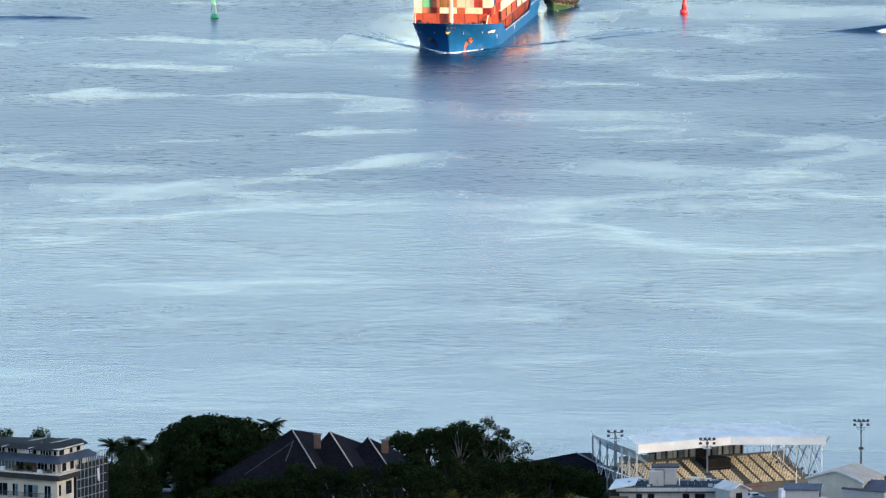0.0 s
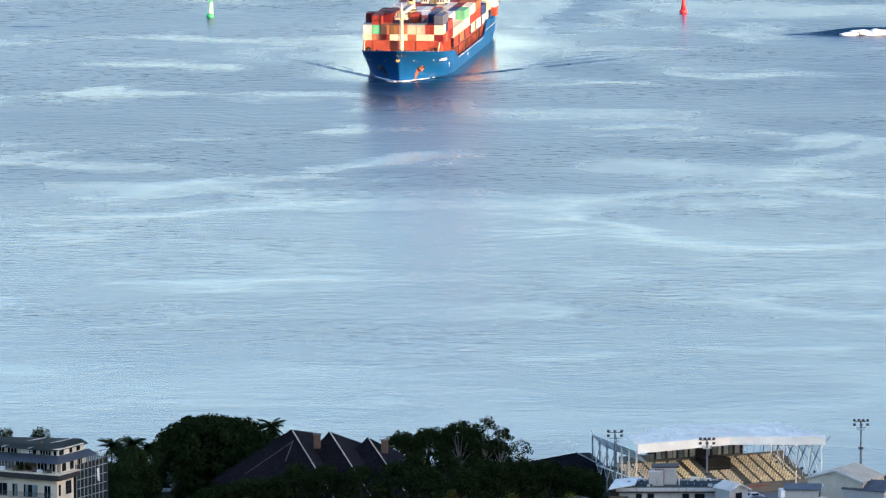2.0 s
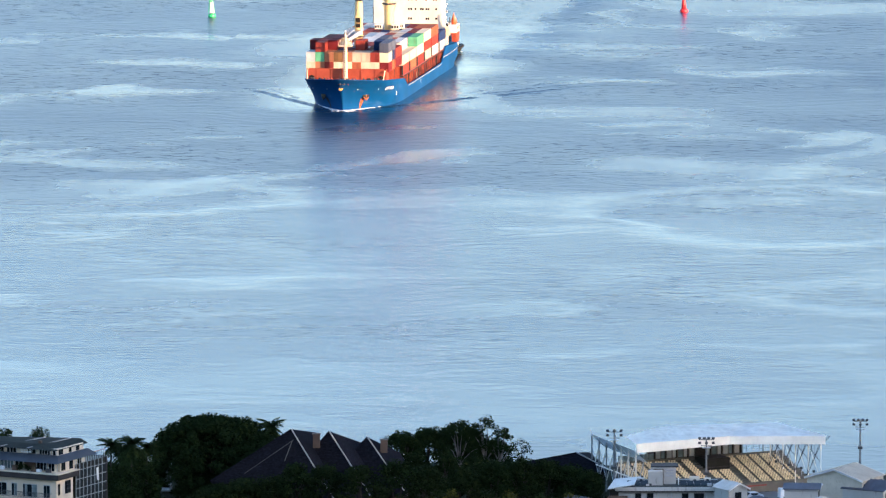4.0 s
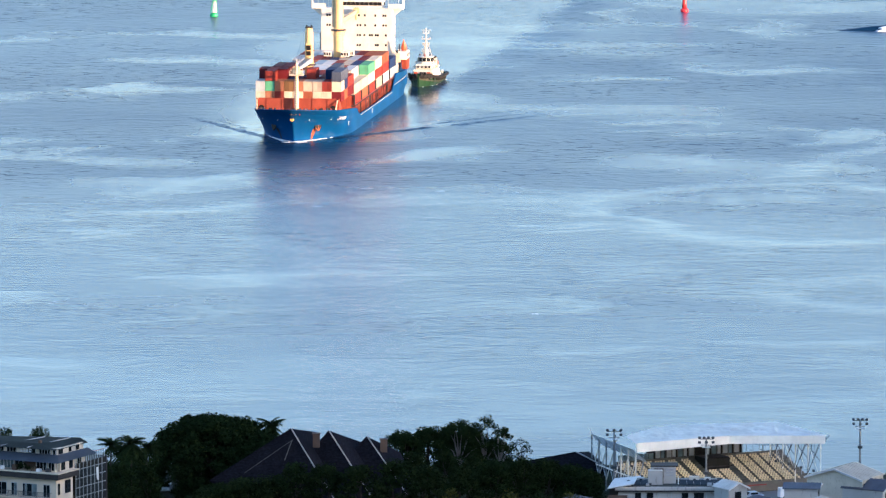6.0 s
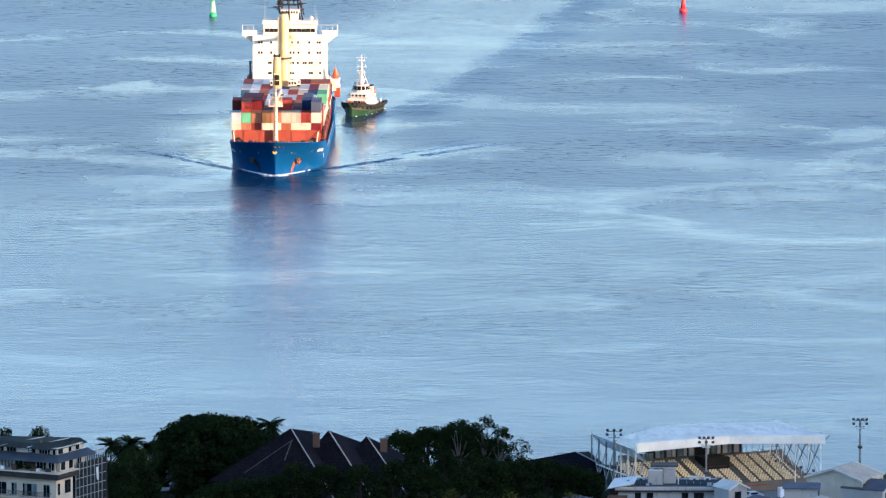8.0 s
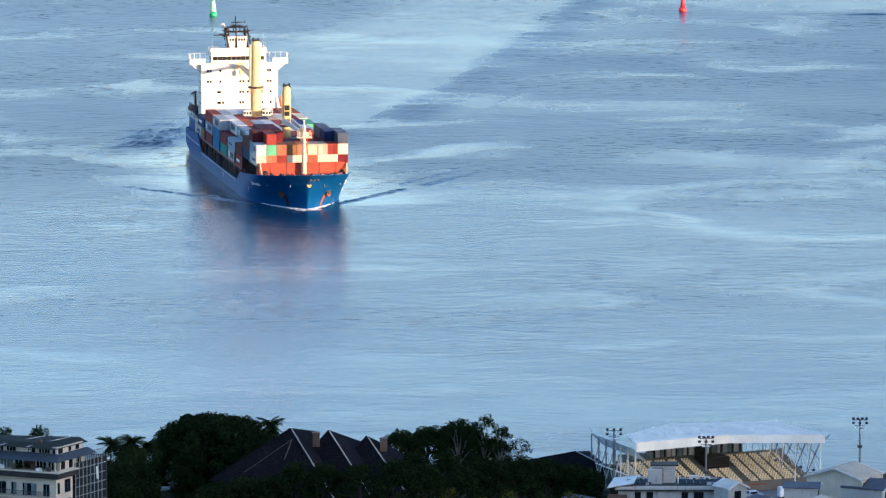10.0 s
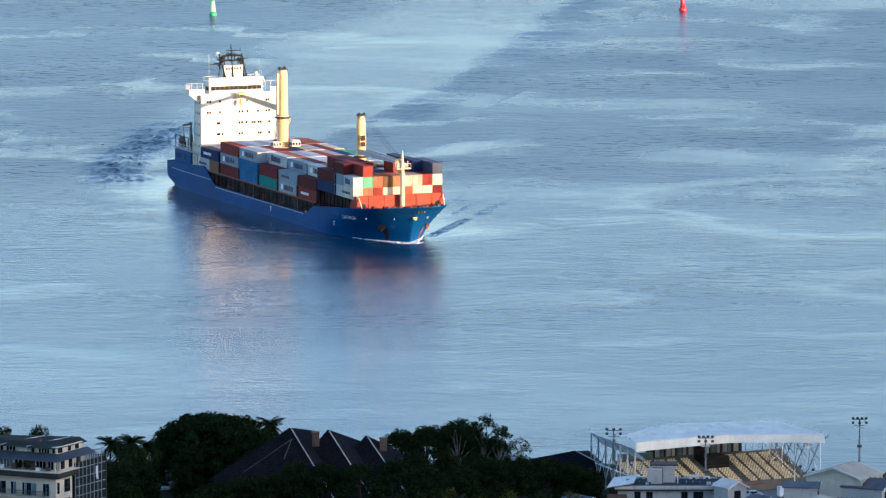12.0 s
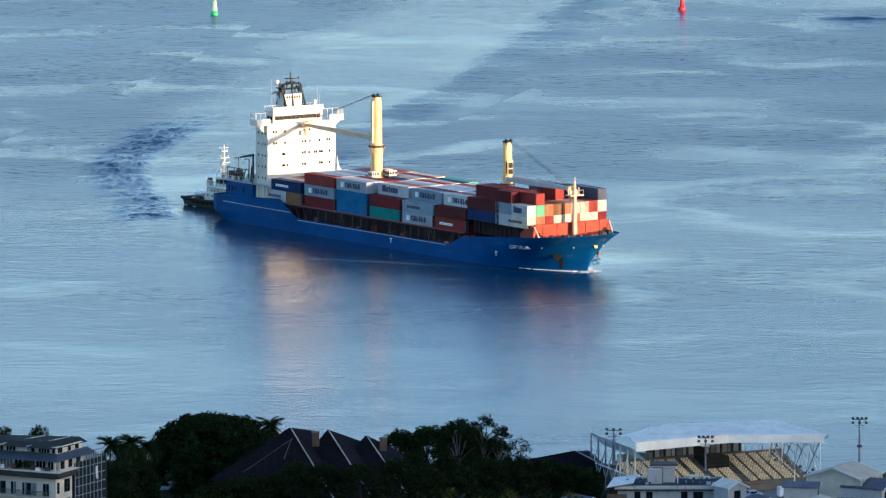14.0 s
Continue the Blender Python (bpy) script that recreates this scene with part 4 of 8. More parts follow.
    for x in (-118, -115.5, -113):
        for side in (-1, 1):
            part("deck_pillar", box(x - 0.15, x + 0.15, side * 10.9 - 0.15, side * 10.9 + 0.15, 5.3, 9.6), M_WHITE, ship)
    part("lower_house", box(-121, -113.2, -9.4, 9.4, 5.3, 9.6, 0.1), M_WHITE, ship)
    for x, side in product((-132.8, -130.6, -128.4, -126.2, -124, -121.8, -119.6, -117.4, -115.2, -113), (-1, 1)):
        part("rail_post", rod((x, side * 11.1, 9.8), (x, side * 11.1, 10.9), 0.05, sides=5), M_WHITE, ship)
    for side in (-1, 1):
        part("rail", rod((-132.8, side * 11.1, 10.9), (-113, side * 11.1, 10.9), 0.05, sides=5), M_WHITE, ship)
        part("rail", rod((-132.8, side * 11.1, 10.35), (-113, side * 11.1, 10.35), 0.04, sides=5), M_WHITE, ship)
    fu = part("funnel", box(-129.5, -124.2, -3.2, 3.2, 9.8, 21.5, 0.4), M_WHITE, ship, "white funnel casing behind the deckhouse")
    part("funnel_cap", box(-129.2, -124.5, -2.9, 2.9, 21.5, 22.4, 0.2), M_BLACK, fu)
    for y, z in ((-1, 23.3), (0.2, 23.5), (1.2, 23.2)):
        part("exhaust_pipe", rod((-127, y, 22.3), (-127.3, y, z), 0.3, sides=8), M_BLACK, fu)
    # lifeboats, orange to port and a hooded rescue boat to starboard
    for side in (-1, 1):
        bm = turned([(0.6, -1.5), (0.85, -1.0), (0.8, -0.3), (0.5, 0.5), (0.22, 1.2), (0.05, 1.9)], 14, pose(0, 0, 0, 0, 0 if side > 0 else 90, 0))
        bm.transform(Matrix.Translation((-123.6 if side > 0 else -125.5, side * (11.8 if side > 0 else 10.9), 13.4 if side > 0 else 11.9)) @ pose(0, 0, 0, 0, 18 if side > 0 else 0, 0))
        lb = part("lifeboat", bm, M_ORANGE if side > 0 else M_BROWN, ship, "orange enclosed lifeboat" if side > 0 else "dark brown covered rescue boat", smooth=True)
        cx = -117.6 if side > 0 else -125.5
        for dx in (-2.2, 2.2):
            if side > 0:
                continue
            bm = box(cx + dx - 0.15, cx + dx + 0.15, side * 9.9 - 0.15, side * 9.9 + 0.15, 9.8, 15.3)
            add_box(bm, cx + dx - 0.15, cx + dx + 0.15, min(side * 9.8, side * 11.2), max(side * 9.8, side * 11.2), 15.1, 15.4)
            part("davit", bm, M_WHITE, lb)
    part("boat_station", box(-126.4, -120.0, 10.6, 13.0, 9.8, 12.0, 0.15), M_WHITE, ship, "white boat station hung over the side")
    part("boat_station_skirt", prism([(-126.2, 9.8), (-120.2, 9.8), (-121.2, 7.2), (-125.2, 7.2)], 1.4, pose(0, 11.6, 0)), M_BREAK, ship, "red bracket under the boat station")
    for x in (-125.0, -123.2, -121.4):
        part("window", box(x - 0.4, x + 0.4, 12.98, 13.05, 10.6, 11.6), M_GLASS, ship)
    part("stores_crane", rod((-120.5, -10.6, 9.8), (-120.5, -10.6, 16.8), 0.3, 0.2), M_STEEL, ship, "dark stores crane beside the deckhouse")
    part("stores_crane_jib", rod((-120.5, -10.6, 16.6), (-125.5, -10.9, 15.6), 0.35, 0.2), M_STEEL, ship)
    # dark gear on the after deck
    rng = random.Random(17)
    for k in range(34):
        x, y = rng.uniform(-134, -122.0), rng.choice((-1, 1)) * rng.uniform(4.5, 10.2)
        if k % 3 == 0:
            part("deck_gear", rod((x, y, 9.8), (x + rng.uniform(-0.8, 0.8), y, 9.8 + rng.uniform(2, 4.2)), 0.2, 0.12), M_BLACK, ship)
        else:
            part("deck_gear", box(x - rng.uniform(0.4, 1.0), x + 0.6, y - 0.6, y + 0.6, 9.8, 9.8 + rng.uniform(0.8, 1.9), 0.08), rng.choice((M_STEEL, M_BLACK, M_BROWN, M_WHITE, M_LETTER)), ship)
    for x in (-131.5, -128.5, -125.5, -122.5):
        part("awning_post", rod((x, -10.6, 9.8), (x, -10.6, 12.8), 0.1, sides=6), M_BLACK, ship)
    part("awning_beam", rod((-131.5, -10.6, 12.8), (-122.5, -10.6, 12.8), 0.12, sides=6), M_BLACK, ship)
    for y in (-2.7, 2.7):
        part("mast_leg", rod((-118.7, y, 27.8), (-119.8, y * 0.75, 33.0), 0.13, sides=6), M_BLACK, mh)
    for z in (31.9, 33.1):
        part("mast_yard", rod((-118.9 - (z - 27.8) * 0.2, -2.6, z), (-118.9 - (z - 27.8) * 0.2, 2.6, z), 0.11, sides=6), M_BLACK, mh)
    part("side_fin", prism([(0, 9.8), (2.2, 9.8), (2.2, 11.2), (0.5, 13.0), (0, 15.6)], 0.25, Matrix.Translation((-114.8, 9.8, 0)) @ Matrix.Rotation(radians(90), 4, "Z")), M_WHITE, ship, "white sloping fin beside the deckhouse")
    part("side_locker", box(-114.6, -113.0, 11.0, 12.2, 9.8, 12.2, 0.05), M_MAST, ship)


def foam_lump(seed, x, y, sx, sy, sz, z=0.03):
    """A ragged lump of foam, flattened on the water."""
    bm = bmesh.new()
    bmesh.ops.create_icosphere(bm, subdivisions=2, radius=1.0)
    for v in bm.verts:
        d = 1 + 0.6 * noise.noise(v.co * 2.3 + Vector((seed, 7.1, 0)))
        v.co = Vector((v.co.x * sx * d, v.co.y * sy * d, v.co.z * sz * d))
    bm.transform(pose(x, y, z))
    return bm


def bow_wave(ship):
    """Rigid pieces of foam thrown up at the stem and running aft along the bow, carried with the ship."""
    rng = random.Random(5)
    # the tumbling heap that the stem pushes before it
    for k in range(22):
        a = rng.uniform(-1.9, 1.9)
        r = rng.uniform(0.4, 2.1)
        x = -1.9 + 1.15 * r * math.cos(a * 0.75)
        part("bow_foam", foam_lump(k * 1.7, x, 1.5 * r * math.sin(a), rng.uniform(0.35, 0.8), rng.uniform(0.4, 0.9), rng.uniform(0.06, 0.26) * (1 - r / 3.0)), M_FOAM, ship, smooth=True)
    for side in (-1, 1):
        for k in range(14):
            x = -2.4 - 0.42 * k - rng.uniform(0, 0.5)
            fade_out = 1 - k / 16
            y = side * (hull_half(x, 0.0) + 0.2 + 1.5 * rng.random() ** 2 * fade_out)
            part("bow_foam", foam_lump(k * 2.3 + side * 40, x, y, rng.uniform(0.5, 1.1), rng.uniform(0.25, 0.6) * (0.4 + fade_out), rng.uniform(0.05, 0.22) * fade_out + 0.02), M_FOAM, ship, smooth=True)
        # the thin white line where the side cuts the water
        bm = bmesh.new()
        prev = None
        for s in range(110):
            x = 0.2 - 0.25 * s
            w = (0.7 * math.exp(-s / 30) + 0.16) * (0.75 + 1.1 * noise.noise((x * 0.7, side * 5, 0)) + 0.5 * noise.noise((x * 2.3, side, 2)))
            if s > 40:
                w -= 0.40 * ease(30, 110, s) + 0.22 * max(0.0, noise.noise((x * 0.13, side * 3, 9)))
            if w < 0.03:
                prev = None
                continue
            y = hull_half(min(x, -1.7), 0.1) if x < -1.7 else 0.0
            ring = [bm.verts.new((x, side * (y - 0.1), 0.20)), bm.verts.new((x, side * (y + 0.1 + w * 0.5), 0.10 + 0.16 * w)), bm.verts.new((x, side * (y + 0.15 + w), 0.02))]
            if prev:
                for q in range(2):
                    bm.faces.new((prev[q], prev[q + 1], ring[q + 1], ring[q]))
            prev = ring
        part("foam_line", bm, M_FOAM, ship, smooth=True)["kind"] = "stuff"


def wave_band(length, width, height, seed, n, m, envelope):
    """A band of broken water: a sheet whose height follows a ridged noise, dying away at its edges."""
    bm = bmesh.new()
    rows = []
    for i in range(n + 1):
        u = i / n
        row = []
        for j in range(m + 1):
            v = j / m * 2 - 1
            x, y = -u * length, v * width / 2
            e = envelope(u) * max(0.0, 1 - v * v) ** 0.8
            r = 1 - abs(noise.noise((x * 0.28 + y * 0.05, y * 1.0, seed))) * 2.4
            r += 0.6 * noise.noise((x * 0.5, y * 1.5, seed + 7.7))
            row.append(bm.verts.new((x, y, height * e * (0.25 + 0.75 * r) - 0.06)))
        rows.append(row)
    for p, q in zip(rows, rows[1:]):
        for j in range(m):
            bm.faces.new((p[j], p[j + 1], q[j + 1], q[j]))
    return bm


def full_strength(ob):
    layer = ob.data.attributes.new("strength", "FLOAT", "POINT")
    layer.data.foreach_set("value", [1.0] * len(ob.data.vertices))


def wake_ridges(ship):
    """Diverging bow waves: bands of broken crests running aft in a V."""
    for side in (-1, 1):
        reach = 150 if side > 0 else 120
        for k, (start, wide, tall) in enumerate(((0, 4.0, 0.33), (14, 3.0, 0.20), (34, 3.4, 0.15))):
            ln = reach - start * 0.8

            def broken(u):
                gap = ease(-0.18, 0.12, noise.noise((u * ln * 0.055, k * 3.1, side * 2)) + (0.3 if k == 0 else 0.08))
                return ease(0, 0.06, u) * (1 - ease(0.2, 0.85, u)) * gap
            bm = wave_band(ln, wide, tall, k * 3.3 + side, 190, 18, broken)
            for v in bm.verts:
                v.co.y += 1.6 * noise.noise((v.co.x * 0.05, k, side * 4)) + 0.7 * noise.noise((v.co.x * 0.17, k, side * 4))
            bm.transform(pose(-7 - start * 0.9 - k * 3, side * (6.0 + start * 0.42), 0, 0, 0, -(36 - k * 2) if side > 0 else 31 - k * 2))
            full_strength(part("wake_crest", bm, M_CHURN, ship, smooth=True))


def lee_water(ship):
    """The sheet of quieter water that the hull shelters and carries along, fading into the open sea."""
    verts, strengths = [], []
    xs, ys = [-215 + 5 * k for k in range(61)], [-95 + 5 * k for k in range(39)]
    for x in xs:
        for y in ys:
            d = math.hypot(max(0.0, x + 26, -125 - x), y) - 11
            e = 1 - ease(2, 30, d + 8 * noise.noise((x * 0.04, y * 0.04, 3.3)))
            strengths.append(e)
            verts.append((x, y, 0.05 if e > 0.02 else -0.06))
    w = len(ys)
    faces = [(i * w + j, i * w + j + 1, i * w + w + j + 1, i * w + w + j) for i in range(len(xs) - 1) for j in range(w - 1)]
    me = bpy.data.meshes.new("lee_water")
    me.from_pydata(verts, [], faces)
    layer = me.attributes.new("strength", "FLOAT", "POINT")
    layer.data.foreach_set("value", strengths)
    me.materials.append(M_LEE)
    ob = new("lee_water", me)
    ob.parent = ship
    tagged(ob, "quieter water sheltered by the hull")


def container_ship():
    ship = thing("container_ship", "blue container ship with white deckhouse and two cream cranes, under way", "ship")
    ship_hull(ship)
    name_on_bow(ship, -1)
    name_on_bow(ship, 1)
    draught_marks(ship)
    ship_cargo_gear(ship)
    deck_crane(ship, -84.0, -0.4, 14.0, 32.9, 2.75, (-114.0, 0.1, 23.7), 22.7, plain=False)
    deck_crane(ship, -31.7, -0.5, 12.0, 26.9, 2.4, (-7.6, -0.3, 18.4), 18.6)
    ship_deckhouse(ship)
    bow_wave(ship)
    wake_ridges(ship)
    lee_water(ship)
    return ship


ship = container_ship()
# ---------------------------------------------------------------- cargo
BOX_W, BOX_H, ROW = 2.438, 2.591, 2.5
box_meshes = {}


def container_mesh(length, colour):
    """Corrugated box with proud corner posts and rails; origin at the middle of its base."""
    key = (length, colour)
    if key not in box_meshes:
        bm = bmesh.new()
        l, w, h, e = length / 2, BOX_W / 2, BOX_H, 0.14
        add_box(bm, -l + 0.05, l - 0.05, -w + 0.05, w - 0.05, 0.06, h - 0.04)
        for sx, sy in product((-1, 1), (-1, 1)):
            x0, y0 = sx * l, sy * w
            add_box(bm, min(x0, x0 - sx * e), max(x0, x0 - sx * e), min(y0, y0 - sy * e), max(y0, y0 - sy * e), 0, h)
        for sy, z in product((-1, 1), (0, h - 0.11)):
            y0 = sy * w
            add_box(bm, -l + e, l - e, min(y0, y0 - sy * 0.1), max(y0, y0 - sy * 0.1), z, z + 0.11)
        for sx, z in product((-1, 1), (0, h - 0.11)):
            x0 = sx * l
            add_box(bm, min(x0, x0 - sx * 0.1), max(x0, x0 - sx * 0.1), -w + e, w - e, z, z + 0.11)
        me = bpy.data.meshes.new("shipping_container")
        bmesh.ops.recalc_face_normals(bm, faces=bm.faces)
        bm.to_mesh(me)
        bm.free()
        me.materials.append(M_BOX[colour])
        box_meshes[key] = me
    return box_meshes[key]


def door_mesh(colour):
    key = ("door", colour)
    if key not in box_meshes:
        bm = box(0, 0.05, 0.02, 1.06, 0.14, BOX_H - 0.14)
        for y in (0.3, 0.75):
            add_rod(bm, (0.05, y, 0.1), (0.05, y, BOX_H - 0.1), 0.02, sides=4)
        me = bpy.data.meshes.new("door_leaf")
        bmesh.ops.recalc_face_normals(bm, faces=bm.faces)
        bm.to_mesh(me)
        bm.free()
        me.materials.append(M_BOX[colour])
        box_meshes[key] = me
    return box_meshes[key]


def bar_mesh(name, x0, x1, z0, z1, material):
    key = (name, x0, x1, z0, z1, material.name)
    if key not in box_meshes:
        bm = box(x0, x1, -BOX_W / 2 - 0.02, -BOX_W / 2 + 0.06, z0, z1)
        me = bpy.data.meshes.new(name)
        bm.to_mesh(me)
        bm.free()
        me.materials.append(material)
        box_meshes[key] = me
    return box_meshes[key]


cargo = []      # (object, its place on the ship)
WORDS = {"red": "red", "dark_red": "dark red", "orange_red": "orange-red", "rust": "faded rust orange", "brown": "dark brown", "cream": "cream", "beige": "beige", "white": "white",
         "grey_blue": "grey-blue", "pale_grey": "pale grey", "blue": "blue", "navy": "navy blue", "teal": "teal", "green": "green", "tan_brown": "tan brown", "slate": "slate blue"}


def shipping_container(x_aft, length, row, z, colour, doors=False, marks=""):
    ob = new("shipping_container", container_mesh(length, colour))
    tagged(ob, f"{WORDS[colour]} corrugated steel {'long' if length > 7 else 'short'} container stacked on the ship", "container", "containers on the ship")
    cargo.append((ob, pose(x_aft + length / 2, -10.0 + ROW * row, z)))
    if doors:
        for s in (0, 1):
            d = new("door_leaf", door_mesh(colour))
            d.parent = ob
            d.matrix_local = pose(length / 2 - 0.05, -1.06 if s == 0 else -0.0, 0)
    if marks:
        dark = M_NAVY if marks != "light" else M_LETTER
        if marks == "bars":
            o = new("logo", bar_mesh("logo", -4.4, -3.2, 0.7, 1.85, M_LETTER))
            o.parent = ob
            for k, (w, hh) in enumerate(((1.0, 1.0), (0.75, 1.0), (0.6, 1.0), (0.7, 1.0), (0.65, 1.0), (0.75, 1.0))):
                x = -2.5 + 1.0 * k
                for dx, ww, z0, z1 in ((0, 0.34, 0.7, 1.9), (w - 0.3, 0.3, 0.7, 1.9 if k % 2 else 1.4), (0.3, w - 0.56, 1.2 if k % 3 else 1.5, 1.6 if k % 3 else 1.9)):
                    o = new("logo", bar_mesh("logo", x + dx, x + dx + ww, z0, z1, dark))
                    o.parent = ob
        elif marks == "big":
            for k, (w, hh) in enumerate(((1.3, 1.75), (0.85, 1.4), (0.55, 1.65), (0.75, 1.4), (0.8, 1.4), (0.8, 1.4))):
                x = (-4.4, -2.85, -1.8, -1.05, -0.1, 0.9)[k] * length / 12.19
                o = new("logo", bar_mesh("logo", x, x + w * length / 12.19, 0.7, 0.7 + hh * 0.85, M_NAVY))
                o.parent = ob
        elif marks in ("light", "dark"):
            for k in range(7):
                o = new("logo", bar_mesh("logo", -4.2 + 0.75 * k, -3.65 + 0.75 * k, 0.95, 1.55, dark))
                o.parent = ob
    return ob


def load_ship():
    rng = random.Random(21)
    plain = ["red"] * 6 + ["dark_red"] * 5 + ["brown"] * 4 + ["orange_red"] * 4 + ["grey_blue"] * 3 + ["pale_grey"] * 5 + ["white"] * 6 + ["beige"] * 4 + ["navy"] * 2 + ["blue"] * 2 + ["slate"] * 2 + ["cream"] * 2 + ["tan_brown"]
    # bay: aft end, base height, tiers for the nine rows from starboard to port
    bays = [(-112.0, 6.62, (2, 2, 2, 2, 2, 2, 2, 2, 2)), (-98.2, 6.62, (3, 3, 3, 3, 3, 3, 3, 3, 3)), (-85.0, 6.62, (3, 3, 3, 3, 3, 3, 3, 3, 3)),
            (-71.6, 6.62, (2, 3, 3, 3, 3, 3, 3, 3, 3)), (-58.4, 6.62, (2, 3, 3, 3, 3, 3, 3, 3, 2)), (-45.4, 6.62, (2, 3, 3, 3, 3, 3, 3, 3, 2)),
            (-32.6, 9.8, (2, 3, 3, 2, 2, 2, 2, 3, 2))]
    fixed = {(0, 0, 0): ("navy", ""), (0, 0, 1): ("navy", "light"), (1, 0, 0): ("dark_red", ""), (1, 0, 1): ("grey_blue", "bars"), (1, 0, 2): ("red", ""),
             (2, 0, 0): ("blue", ""), (2, 0, 1): ("blue", ""), (2, 0, 2): ("pale_grey", "bars"), (3, 0, 0): ("teal", ""), (3, 0, 1): ("dark_red", ""),
             (3, 1, 2): ("white", "big"), (4, 0, 0): ("pale_grey", "bars"), (4, 0, 1): ("grey_blue", "dark"), (4, 1, 2): ("grey_blue", "bars"), (5, 0, 0): ("red", "light"),
             (5, 0, 1): ("brown", ""), (5, 1, 2): ("white", "bars"), (6, 0, 0): ("navy", ""), (6, 0, 1): ("brown", ""), (6, 1, 2): ("brown", ""), (6, 2, 2): ("dark_red", ""),
             (1, 7, 2): ("orange_red", ""), (1, 8, 2): ("orange_red", ""), (1, 8, 1): ("red", ""), (2, 8, 2): ("cream", ""), (2, 8, 1): ("red", ""), (3, 8, 2): ("green", ""),
             (3, 8, 1): ("cream", ""), (3, 8, 0): ("red", ""), (4, 8, 1): ("cream", ""), (4, 8, 0): ("orange_red", ""), (5, 8, 1): ("cream", ""), (5, 8, 0): ("red", ""), (6, 8, 0): ("dark_red", ""), (6, 8, 1): ("red", ""),
             (6, 7, 2): ("slate", ""), (4, 7, 2): ("white", ""), (5, 7, 2): ("beige", ""), (1, 1, 2): ("white", ""), (1, 2, 2): ("white", ""), (1, 3, 2): ("pale_grey", ""), (2, 1, 2): ("white", ""),
             (2, 2, 2): ("red", ""), (3, 2, 2): ("orange_red", ""), (3, 3, 2): ("grey_blue", ""), (3, 4, 2): ("white", ""), (4, 2, 2): ("brown", ""), (4, 3, 2): ("white", ""), (4, 4, 2): ("white", ""), (4, 5, 2): ("white", ""),
             (5, 2, 2): ("orange_red", ""), (5, 3, 2): ("white", ""), (5, 4, 2): ("dark_red", "")}
    for b, (x, base, tiers) in enumerate(bays):
        for row, n in enumerate(tiers):
            for t in range(n):
                colour, marks = fixed.get((b, row, t), (rng.choice(plain), ""))
                z = base + t * (BOX_H + 0.02)
                if row in (3, 4, 5) and b == 2:
                    shipping_container(x + 6.12, 6.06, row, z, colour)
                elif row in (3, 4, 5) and b == 6:
                    shipping_container(x + 6.12, 6.06, row, z, colour)
                elif (b, row) == (0, 0) and t == 0:
                    shipping_container(x + 6.12, 6.06, row, z, "tan_brown")
                    shipping_container(x, 6.06, row, z, "pale_grey", marks="dark")
                else:
                    shipping_container(x, 12.19, row, z, colour, marks=marks)
    # the forward bay: two short boxes in line, the front ones seen end on
    front = [("cream", "cream"), ("rust", "green"), ("red", "rust"), ("cream", "tan_brown"), ("cream", "rust"), ("orange_red", "beige"), ("cream", "beige"), ("cream", "red"), ("dark_red", "cream")]
    for row in range(9):
        for t in range(2):
            z = 9.8 + t * (BOX_H + 0.02)
            marks = {(0, 1): "big", (0, 0): "dark"}.get((row, t), "")
            shipping_container(-15.4, 6.06, row, z, front[row][t] if (row, t) != (0, 1) else "white", doors=True, marks=marks)
    for row in range(9):
        for t in range(2):
            shipping_container(-21.6 + 0.05, 6.06, row, 9.8 + t * (BOX_H + 0.02), ("grey_blue" if row == 0 and t == 1 else rng.choice(plain)))
    top = 9.8 + 2 * (BOX_H + 0.02)
    for row, colour in ((0, "brown"), (1, "red"), (2, "dark_red"), (5, "red"), (7, "navy"), (8, "slate")):
        shipping_container(-21.55, 6.06, row, top, colour, doors=True)
    shipping_container(-15.4, 6.06, 8, top, "slate", doors=True)
    shipping_container(-15.4, 6.06, 1, top, "red", doors=True)


load_ship()
# ---------------------------------------------------------------- tug, buoys, surf
def tug_half(x, z):
    b = 4.3
    if x > 3:
        b *= max(0.0, 1 - ((x - 3) / 10.2) ** 2.4)
    if x < -9:
        b *= 1 - 0.25 * ((-9 - x) / 4.5) ** 2
    return b * (0.82 + 0.18 * min(1, max(0, z) / 2))


